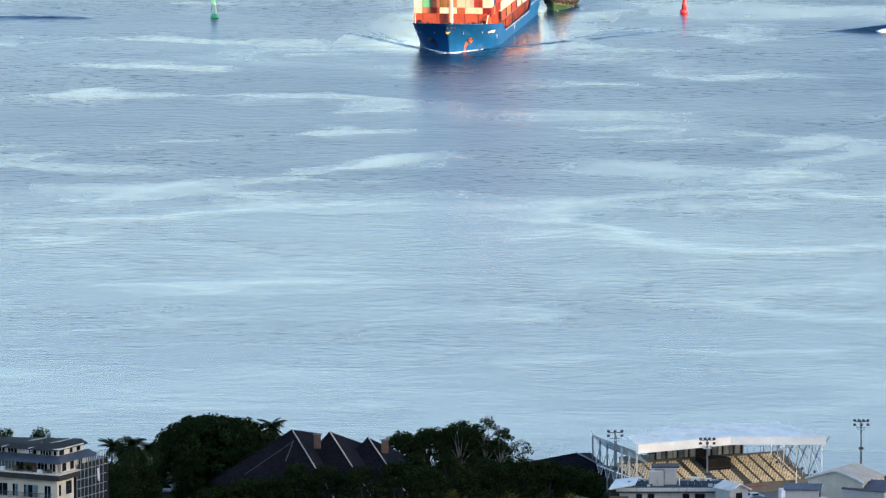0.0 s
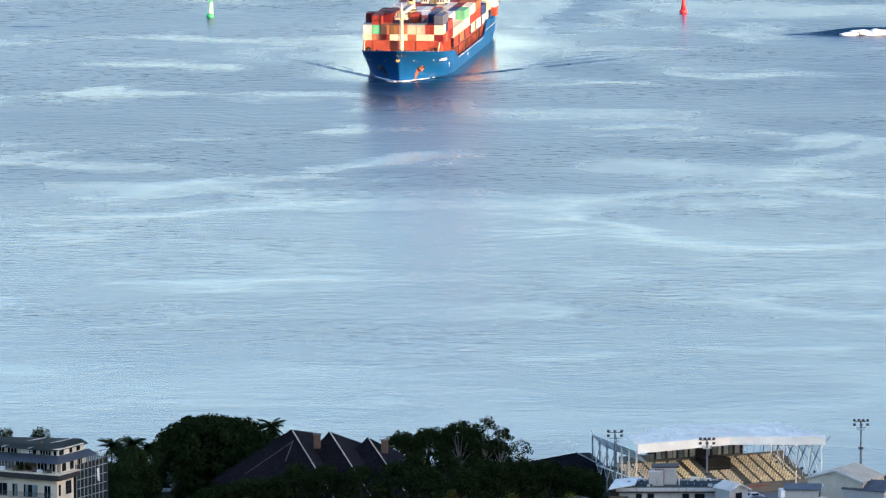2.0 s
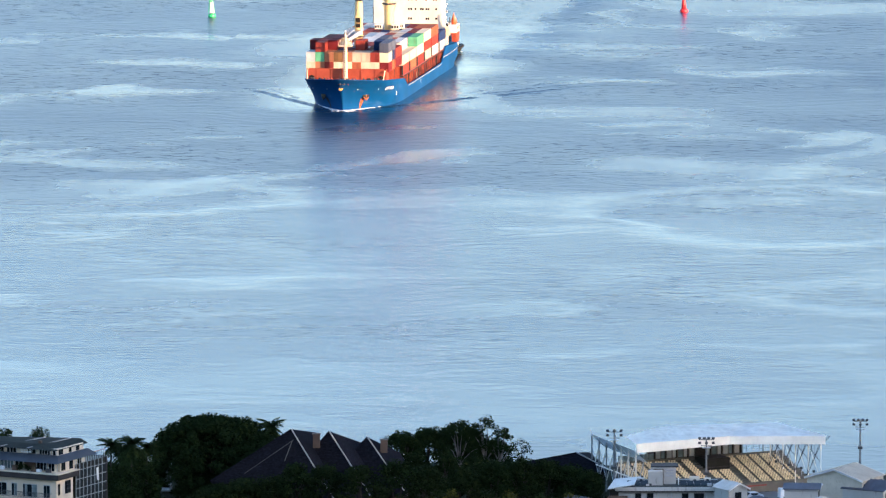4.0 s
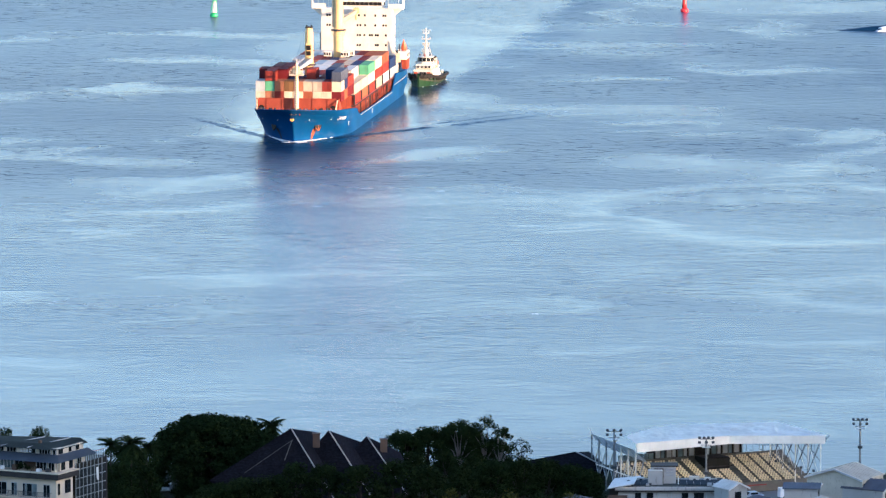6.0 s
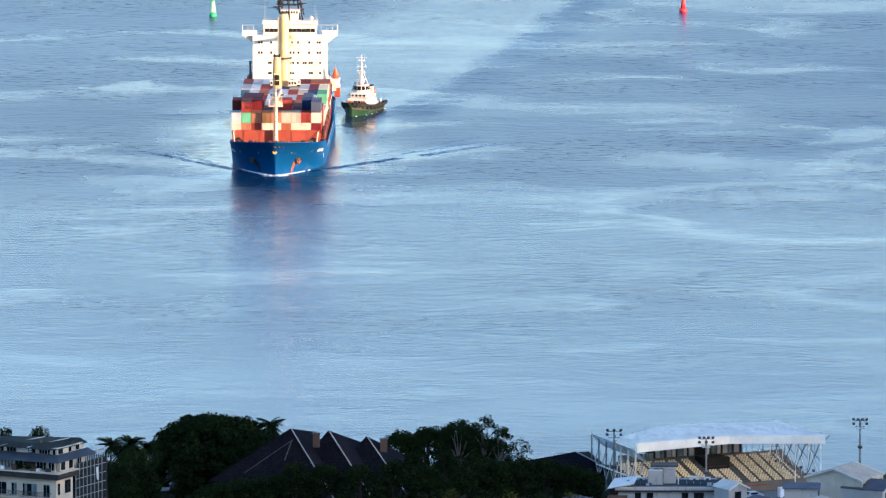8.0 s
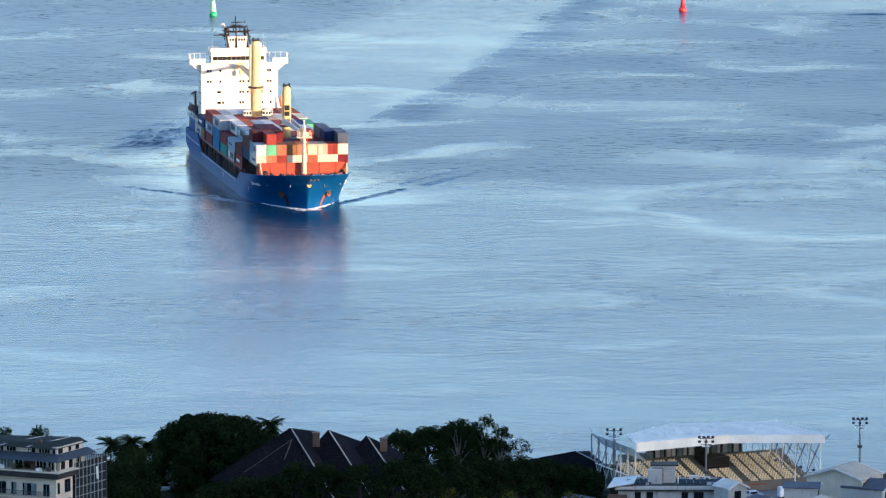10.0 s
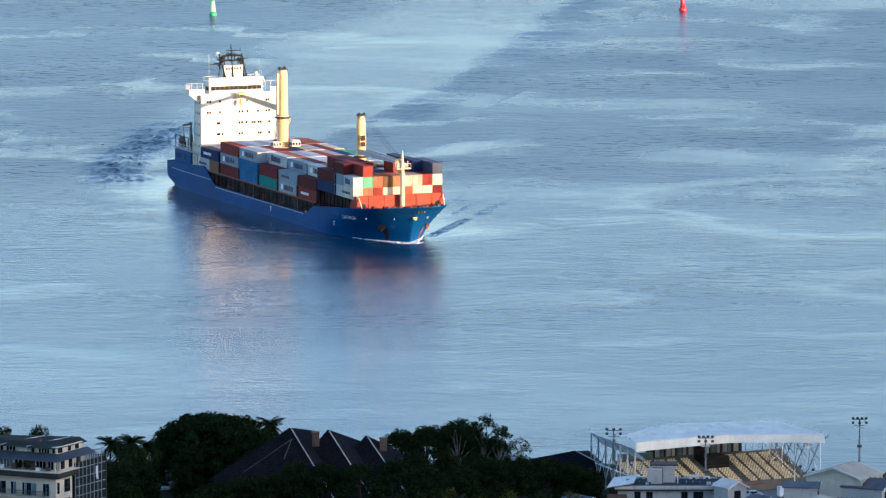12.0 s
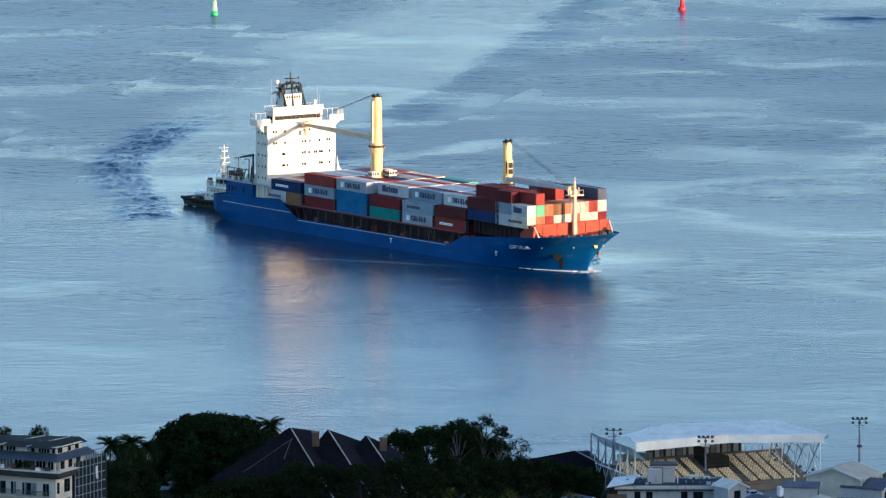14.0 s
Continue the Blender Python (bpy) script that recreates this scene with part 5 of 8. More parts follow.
def tug_boat():
    """Own axes: x forward from midships at the waterline."""
    tug = thing("tug_boat", "green and black harbour tug with white wheelhouse and mast", "tug boat")
    xs = [-13.2, -12, -10, -7, -3, 1, 4, 7, 9, 11, 12.3, 13.1]

    def sheer(x):
        return 2.2 + 0.0062 * max(0, x + 4) ** 2

    bm = bmesh.new()
    grid = {}
    for side in (-1, 1):
        for i, x in enumerate(xs):
            for k, f in enumerate((0, 0.4, 0.7, 1.0)):
                z = -1.2 + f * (sheer(x) + 1.2)
                b = tug_half(x, z) if i < len(xs) - 1 else 0.25
                grid[side, i, k] = bm.verts.new((x, side * b, z))
        for i in range(len(xs) - 1):
            for k in range(3):
                bm.faces.new((grid[side, i, k], grid[side, i + 1, k], grid[side, i + 1, k + 1], grid[side, i, k + 1]))
    for i in (0, len(xs) - 1):
        for k in range(3):
            bm.faces.new((grid[-1, i, k], grid[1, i, k], grid[1, i, k + 1], grid[-1, i, k + 1]))
    part("hull", bm, M_TUGGREEN, tug, "dark green tug hull")
    for side in (-1, 1):
        bm = bmesh.new()
        prev = None
        for i, x in enumerate(xs):
            z0, z1 = sheer(x) - 1.75, sheer(x) + 0.15
            b0, b1 = (tug_half(x, z0) + 0.07, tug_half(x, z1) + 0.07) if i < len(xs) - 1 else (0.3, 0.3)
            ring = [bm.verts.new((x, side * b0, z0)), bm.verts.new((x, side * b1, z1)), bm.verts.new((x, side * max(0.05, b1 - 0.25), z1)), bm.verts.new((x, side * max(0.05, b0 - 0.25), z0))]
            if prev:
                for q in range(4):
                    bm.faces.new((prev[q], prev[(q + 1) % 4], ring[(q + 1) % 4], ring[q]))
            prev = ring
        part("bulwark", bm, M_BULWARK, tug, "dark brown worn bulwark")
    bm = bmesh.new()
    prev = None
    for x in xs[:-1]:
        b = tug_half(x, 1.0) - 0.1
        q = [bm.verts.new((x, -b, sheer(x) - 1.1)), bm.verts.new((x, b, sheer(x) - 1.1))]
        if prev:
            bm.faces.new((prev[0], prev[1], q[1], q[0]))
        prev = q
    part("deck", bm, M_GREY, tug, "pale grey work deck")
    # rubber fender belt and tyres
    for side in (-1, 1):
        for a, b in zip(xs, xs[1:]):
            ya, yb = tug_half(a, sheer(a)), tug_half(b, sheer(b)) if b < 13 else 0.3
            part("fender", rod((a, side * (ya + 0.1), sheer(a) - 0.25), (b, side * (yb + 0.1), sheer(b) - 0.25), 0.45, sides=8), M_RUBBER, tug)
        for k in range(9):
            x = -7 + 2.1 * k
            y = tug_half(x, 1.2) + 0.25
            bm = turned([(0.3, -0.16), (0.62, -0.18), (0.68, 0), (0.62, 0.18), (0.3, 0.16)], 12, pose(x, side * y, sheer(x) - 0.65, 90, 0, 0))
            part("tyre", bm, M_RUBBER, tug, "black tyre fender")
    house = part("deckhouse", box(-3.6, 6.4, -3.3, 3.3, 1.6, 4.5, 0.5), M_WHITE, tug, "white rounded deckhouse")
    for x in (-1.5, 0.5, 2.5, 4.5):
        for side in (-1, 1):
            part("window", turned([(0.28, 0), (0.28, 0.05)], 10, pose(x, side * 3.32, 3.5, 90, 0, 0)), M_GLASS, house)
    up = part("upper_house", box(-3.0, 4.9, -2.7, 2.7, 4.5, 6.0, 0.4), M_WHITE, tug)
    wh = part("wheelhouse", turned([(2.55, 6.0), (2.45, 6.7), (2.5, 6.75), (2.3, 7.95), (2.2, 8.0)], 12, pose(1.6, 0, 0, 0, 0, 15)), M_WHITE, tug, "white many-sided wheelhouse with dark windows all round")
    for k in range(12):
        a = radians(15 + 30 * k + 15)
        w = box(-0.05, 0.09, -0.5, 0.5, -0.52, 0.52)
        w.transform(pose(1.6 + 2.32 * math.cos(a), 2.32 * math.sin(a), 7.35, 0, 0, math.degrees(a)) @ pose(0, 0, 0, 0, -9, 0))
        part("window", w, M_GLASS, wh)
    part("wheelhouse_roof", turned([(2.35, 8.0), (2.5, 8.08), (2.4, 8.2), (0.4, 8.35)], 12, pose(1.6, 0, 0, 0, 0, 15)), M_WHITE, wh)
    for side in (-1, 1):
        fn = part("funnel", prism([(-3.4, 4.5), (-1.2, 4.5), (-1.6, 7.4), (-2.9, 7.4)], 0.9, pose(0, side * 2.1 - 0.45, 0)), M_WHITE, tug, "white raked tug funnel with a black cap")
        part("funnel_cap", box(-2.85, -1.65, side * 2.1 - 0.4, side * 2.1 + 0.4, 7.4, 7.9, 0.05), M_BLACK, fn)
    mast = part("mast", turned([(0.95, 8.2), (0.8, 9.4), (0.42, 10.6), (0.30, 11.2), (0.24, 13.5), (0.12, 16.6)], 10, pose(1.2, 0, 0)), M_WHITE, tug, "white signal mast with platforms on a tapered foot")
    for z, w in ((9.6, 1.35), (11.4, 1.0), (13.2, 1.35), (14.9, 0.95)):
        part("mast_platform", box(0.6, 1.8, -w, w, z, z + 0.16, 0.03), M_WHITE, mast)
        for s in (-1, 1):
            part("mast_lamp", turned([(0.12, z + 0.16), (0.2, z + 0.3), (0.2, z + 0.65), (0.1, z + 0.75)], 8, pose(1.2, s * w * 0.85, 0)), M_GREY, mast)
    for s in (-1, 1):
        part("mast_stay", rod((-0.6, s * 1.4, 8.2), (1.2, 0, 13.2), 0.08, sides=6), M_WHITE, mast)
    part("mast_yard", rod((1.2, -1.5, 15.9), (1.2, 1.5, 15.9), 0.07, sides=6), M_WHITE, mast)
    part("radar_scanner", box(1.8, 2.1, -1.2, 1.2, 12.0, 12.2, 0.03), M_WHITE, mast)
    for s in (-1, 1):
        part("searchlight", turned([(0.1, -0.25), (0.3, -0.2), (0.3, 0.25), (0.1, 0.3)], 10, pose(2.9, s * 1.5, 8.7, 0, 90, 0)), M_STEEL, tug, "dark searchlight on the wheelhouse roof")
    part("rescue_boat", turned([(0.1, -1.9), (0.55, -1.4), (0.7, 0), (0.55, 1.4), (0.1, 1.9)], 12, pose(-6.6, -2.6, 3.5, 0, 90, 0)), M_LETTER, tug, "white rescue boat on the tug's after deck", smooth=True)
    part("boat_cradle", box(-7.4, -5.8, -2.9, -2.3, 1.1, 3.0, 0.05), M_STEEL, tug)
    part("towing_winch", turned([(0.9, -1.3), (0.9, -1.1), (0.5, -1.0), (0.5, 1.0), (0.9, 1.1), (0.9, 1.3)], 14, pose(-5.2, 0, 2.2, 90, 0, 0)), M_STEEL, tug, "dark towing winch")
    part("towing_bitt", box(-8.6, -8.0, -1.2, 1.2, 1.0, 2.5, 0.05), M_STEEL, tug)
    part("deck_crane", rod((-4.4, 2.4, 1.4), (-5.0, 2.4, 6.2), 0.25, 0.15), M_ORANGE, tug, "orange deck crane arm")
    part("life_raft", turned([(0.2, -0.7), (0.45, -0.6), (0.45, 0.6), (0.2, 0.7)], 12, pose(-1.9, 2.9, 4.95, 0, 90, 0)), M_WHITE, tug)
    part("fire_monitor", rod((3.2, 0, 8.2), (4.2, 0, 9.1), 0.16, 0.1), M_BREAK, tug)
    # bow fender arch, rails, lockers and the brown exhaust casing
    for k in range(9):
        an = radians(-70 + 17.5 * k)
        bm = turned([(0.3, -0.2), (0.7, -0.22), (0.76, 0), (0.7, 0.22), (0.3, 0.2)], 12, pose(9.2 + 3.6 * math.cos(an), 3.6 * math.sin(an), 3.3, 0, 90, math.degrees(an)))
        part("tyre", bm, M_RUBBER, tug, "black tyre fender")
    for z, xx, yy, sl in ((4.5, 6.2, 3.1, 1.0), (6.0, 4.7, 2.55, 0.9)):
        for s in (-1, 1):
            part("rail", rod((xx - 8.0, s * yy, z + sl), (xx, s * yy, z + sl), 0.05, sides=5), M_STEEL, tug)
            for k in range(6):
                part("rail_post", rod((xx - 8.0 + 1.6 * k, s * yy, z), (xx - 8.0 + 1.6 * k, s * yy, z + sl), 0.05, sides=5), M_STEEL, tug)
        part("rail", rod((xx, -yy, z + sl), (xx, yy, z + sl), 0.05, sides=5), M_STEEL, tug)
    for y, w, m in ((-1.9, 0.5, M_ORANGE), (1.9, 0.5, M_RUST), (0.0, 0.4, M_STEEL)):
        part("deck_locker", box(6.8, 7.6, y - w, y + w, 2.2, 4.0, 0.06), m, tug)
    for y in (-1.9, -0.65, 0.65, 1.9):
        part("window", box(6.37, 6.46, y - 0.3, y + 0.3, 3.1, 3.9), M_GLASS, house)
        part("window", box(4.87, 4.96, y * 0.9 - 0.28, y * 0.9 + 0.28, 5.0, 5.6), M_GLASS, up)
    part("exhaust_casing", prism([(-4.6, 3.0), (-3.4, 3.0), (-3.3, 6.6), (-4.0, 6.2)], 1.6, pose(0, 1.2, 0)), M_RUST, tug, "rust brown exhaust casing")
    rng = random.Random(3)
    for k in range(16):
        x, y = rng.uniform(-12, -4), rng.uniform(-3, 3)
        part("deck_gear", box(x - rng.uniform(0.2, 0.7), x + 0.4, y - rng.uniform(0.2, 0.6), y + 0.3, 1.2, rng.uniform(1.9, 3.2), 0.06), rng.choice((M_STEEL, M_WHITE, M_WHITE, M_LETTER, M_GALV, M_BLACK)), tug)
    for k in range(26):
        x = 13.0 - 1.0 * k
        for side in (-1, 1):
            if rng.random() < 0.94:
                continue
            bm = bmesh.new()
            bmesh.ops.create_icosphere(bm, subdivisions=1, radius=1.0)
            s = (rng.uniform(0.5, 1.0), rng.uniform(0.2, 0.5), rng.uniform(0.05, 0.16))
            for v in bm.verts:
                v.co = Vector((v.co.x * s[0], v.co.y * s[1], v.co.z * s[2])) * (1 + 0.4 * noise.noise(v.co * 2 + Vector((k, side, 0))))
            bm.transform(pose(x, side * (tug_half(min(x, 12.5), 0) + 0.3), 0.04))
            part("wash_foam", bm, M_FOAM, tug, smooth=True)
    for o in tug.children_recursive:
        if not o.data.get("sized"):
            o.data.transform(Matrix.Scale(0.93, 4))
            o.data["sized"] = True
    return tug


def green_buoy():
    b = thing("channel_buoy", "green channel buoy with a pale lattice tower", "buoy", "channel buoys", pose(-68.6, 2510, 0))
    part("float", turned([(0.8, -0.8), (1.12, 0.0), (1.18, 0.6), (1.0, 0.9), (0.5, 1.1)], 18), M_BUOYG, b, "green float", smooth=True)
    part("tower_cone", turned([(0.85, 1.2), (0.5, 4.4), (0.42, 4.5)], 12), M_BUOYW, b, "pale daymark cone")
    for k in range(4):
        a = k * math.pi / 2 + 0.4
        part("lattice_leg", rod((1.0 * math.cos(a), 1.0 * math.sin(a), 1.1), (0.3 * math.cos(a), 0.3 * math.sin(a), 6.6), 0.08, sides=6), M_BUOYG, b)
    part("platform", turned([(0.7, 4.6), (0.7, 4.75)], 14), M_BUOYG, b)
    part("lantern", turned([(0.22, 6.5), (0.26, 6.6), (0.26, 7.1), (0.1, 7.25)], 10), M_BUOYG, b)
    part("topmark", turned([(0.65, 7.3), (0.02, 8.4)], 14), M_BUOYG, b)
    return b


def red_buoy():
    b = thing("channel_buoy", "red channel buoy with a tapering pillar", "buoy", "channel buoys", pose(72.6, 2525, 0))
    part("float", turned([(0.8, -0.8), (1.15, 0.0), (1.25, 0.55), (1.1, 0.85), (0.75, 1.0)], 18), M_BUOYR, b, "red float", smooth=True)
    part("pillar", turned([(0.72, 1.0), (0.62, 2.6), (0.5, 4.6), (0.38, 6.0), (0.3, 6.1)], 16), M_BUOYR, b, "red pillar", smooth=True)
    part("platform", turned([(0.6, 5.9), (0.6, 6.05)], 14), M_BUOYR, b)
    part("lantern", turned([(0.2, 6.0), (0.24, 6.5), (0.1, 6.7)], 10), M_BUOYR, b)
    part("topmark", turned([(0.4, 6.9), (0.4, 7.7)], 12), M_BUOYR, b)
    part("topmark_post", rod((0, 0, 6.6), (0, 0, 7.0), 0.06), M_BUOYR, b)
    return b


def smooth_swell(seed, length):
    """A long dark swell that runs in over the reef without breaking."""
    w = thing("ocean_swell", "long dark unbroken swell running over the reef", "wave", "reef waves")
    bm = bmesh.new()
    rows = []
    n = 40
    for i in range(n + 1):
        s = i / n
        e = math.sin(math.pi * s) ** 0.7 * (0.8 + 0.4 * noise.noise((s * 5, seed, 0)))
        rows.append([bm.verts.new((length * (s - 0.5), y + 1.6 * noise.noise((s * 3, seed, 4)), 0.95 * z * e - 0.08)) for y, z in ((-4.5, 0), (-2.4, 0.14), (-1.2, 0.55), (-0.5, 0.9), (0, 1.0), (1.0, 0.85), (3.2, 0.35), (7, 0))])
    for p, q in zip(rows, rows[1:]):
        for k in range(7):
            bm.faces.new((p[k], p[k + 1], q[k + 1], q[k]))
    part("wave_face", bm, M_WATER, w, "dark blue wave face", smooth=True)
    return w


def breaking_wave(seed):
    """A swell that steepens over the reef: a water face with a tumbling white shoulder at its outer end."""
    rng = random.Random(seed)
    w = thing("breaking_wave", "dark swell breaking into white foam over the reef", "wave", "reef waves")
    bm = bmesh.new()
    rows = []
    n = 26
    for i in range(n + 1):
        s = i / n
        x = -17 + 62 * s
        grow = ease(0, 0.45, s) * (1 - 0.5 * ease(0.75, 1, s))
        h = 2.4 * grow
        rows.append([bm.verts.new((x, y + 0.7 * noise.noise((i * 0.25, seed, 0)), z * h - 0.06)) for y, z in ((-4.0, 0), (-2.2, 0.10), (-1.1, 0.5), (-0.5, 0.9), (0, 1.0), (0.9, 0.85), (3.0, 0.35), (7, 0))])
    for p, q in zip(rows, rows[1:]):
        for k in range(7):
            bm.faces.new((p[k], p[k + 1], q[k + 1], q[k]))
    part("wave_face", bm, M_WATER, w, "dark blue wave face", smooth=True)
    for k in range(46):
        x = rng.uniform(4, 34)
        bm = bmesh.new()
        bmesh.ops.create_icosphere(bm, subdivisions=2, radius=1.0)
        s = (rng.uniform(1.2, 2.6), rng.uniform(0.6, 1.2), rng.uniform(0.4, 0.95))
        for v in bm.verts:
            v.co = Vector((v.co.x * s[0], v.co.y * s[1], v.co.z * s[2])) * (1 + 0.5 * noise.noise(v.co * 2.2 + Vector((k, seed, 0))))
        up = rng.uniform(0.1, 1.9) * min(1, (x - 3) / 5)
        bm.transform(pose(x, -0.6 - (1.9 - up) * 1.0, up))
        part("foam", bm, M_FOAM, w, "white tumbling foam", smooth=True)
    return w


tug = tug_boat()
buoy_g, buoy_r = green_buoy(), red_buoy()
waves = [breaking_wave(k) for k in (1, 2, 3)]
swells = [smooth_swell(5, 34), smooth_swell(6, 30), smooth_swell(8, 26)]
# ---------------------------------------------------------------- trees
def leaf_blob(verts, faces, c, r, count, rng, leaf, squash=0.75):
    """A clump of small bent leaves spread through a lumpy ball."""
    for _ in range(count):
        d = Vector((rng.gauss(0, 1), rng.gauss(0, 1), rng.gauss(0, 1))).normalized()
        p = c + Vector((d.x, d.y, d.z * squash)) * r * (0.55 + 0.5 * rng.random() ** 0.5)
        a = Vector((rng.gauss(0, 1), rng.gauss(0, 1), rng.gauss(0, 0.6))).normalized()
        b = a.cross(d + Vector((0.01, 0.02, 0.3))).normalized()
        s = leaf * rng.uniform(0.6, 1.3)
        k = len(verts)
        verts += [p - a * s, p + b * s * 0.5 + d * s * 0.15, p + a * s, p - b * s * 0.5 + d * s * 0.15]
        faces.append((k, k + 1, k + 2, k + 3))


def crown_mesh(clumps, rng, leaf, per, squash=0.75):
    verts, faces = [], []
    for c, r in clumps:
        leaf_blob(verts, faces, Vector(c), r, int(per * r * r), rng, leaf, squash)
    me = bpy.data.meshes.new("crown")
    me.from_pydata([tuple(v) for v in verts], [], faces)
    return me


def broad_tree(name, label, x, y, base, top, spread, seed, leaves=None, clump=1.5, count=70, leaf=0.34, per=46, bark=None, low=0.35, dome=2.2, deep=0.7, skirt=0.22):
    """A tapered trunk, forking limbs, and a crown of leaf clumps over a dome with gaps."""
    rng = random.Random(seed)
    t = thing(name, label, "tree", "shore trees", pose(x, y, base))
    h = top - base
    trunk = bmesh.new()
    fork = Vector((rng.uniform(-0.4, 0.4), rng.uniform(-0.3, 0.3), h * 0.32))
    add_rod(trunk, (0, 0, -0.6), fork, 0.05 * h * 0.62, 0.035 * h * 0.62, 9)
    part("trunk", trunk, bark or M_BARK, t)
    clumps = []
    for k in range(count):
        a = rng.uniform(0, math.tau)
        u = rng.random() ** 0.5
        z = h * (low + (1 - low) * (1 - u ** dome) ** 0.5) - rng.random() ** 1.5 * h * (0.05 + skirt * u)
        c = Vector((math.cos(a) * u * spread, math.sin(a) * u * spread * deep, max(h * low * 0.45, z - clump * 0.6)))
        clumps.append((c, clump * rng.uniform(0.6, 1.25)))
    for k in range(9):
        c = clumps[k * (len(clumps) // 9)][0]
        bm = bmesh.new()
        mid = fork.lerp(c, 0.55) + Vector((rng.uniform(-0.5, 0.5), rng.uniform(-0.5, 0.5), 0.05 * h))
        add_rod(bm, fork * 0.95, mid, 0.018 * h * 0.7, 0.012 * h * 0.7, 6)
        add_rod(bm, mid, c, 0.012 * h * 0.7, 0.03, 6)
        part("limb", bm, bark or M_BARK, t)
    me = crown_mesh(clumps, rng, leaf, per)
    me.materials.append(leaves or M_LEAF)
    cr = new("crown", me)
    cr.parent = t
    return t


def palm_tree(x, y, base, top, seed, fronds=17, length=3.6):
    rng = random.Random(seed)
    t = thing("palm_tree", "tall coconut palm with drooping green fronds", "palm tree", "shore palms", pose(x, y, base))
    h = top - base - 0.8
    bm = bmesh.new()
    pts = [Vector((0.6 * math.sin(k / 8 * 1.2) * rng.uniform(0.8, 1.2), 0.2 * k / 8, h * k / 8)) for k in range(9)]
    for k, (a, b) in enumerate(zip(pts, pts[1:])):
        add_rod(bm, a, b, 0.24 - 0.012 * k, 0.23 - 0.012 * k, 8)
    part("trunk", bm, M_BARK, t)
    head = pts[-1]
    for f in range(fronds):
        a = f * 2.399 + rng.uniform(-0.2, 0.2)
        lift = rng.uniform(-0.8, 1.35)
        ln = length * rng.uniform(0.85, 1.1)
        verts, faces = [], []
        out = Vector((math.cos(a), math.sin(a), 0))
        side = Vector((-math.sin(a), math.cos(a), 0))
        n = 12
        spine = []
        for k in range(n + 1):
            s = k / n
            spine.append(head + out * ln * (s * math.cos(lift * (1 - s * 0.6))) + Vector((0, 0, ln * (math.sin(lift) * s - 0.5 * s * s))))
        for k in range(n):
            p, q = spine[k], spine[k + 1]
            i = len(verts)
            verts += [p - side * 0.03, p + side * 0.03, q + side * 0.025, q - side * 0.025]
            faces.append((i, i + 1, i + 2, i + 3))
            lw = ln * 0.26 * math.sin(math.pi * (0.12 + 0.86 * (k + 0.5) / n)) ** 0.7
            for sgn in (-1, 1):
                for j in (0.0, 0.33, 0.66):
                    r = p.lerp(q, j)
                    tip = r + side * sgn * lw * rng.uniform(0.8, 1.05) + (q - p).normalized() * lw * 0.45 - Vector((0, 0, lw * rng.uniform(0.35, 0.7)))
                    i = len(verts)
                    verts += [r, r + (q - p) * 0.42, tip]
                    faces.append((i, i + 1, i + 2))
        me = bpy.data.meshes.new("frond")
        me.from_pydata([tuple(v) for v in verts], [], faces)
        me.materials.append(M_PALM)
        o = new("frond", me)
        o.parent = t
    return t


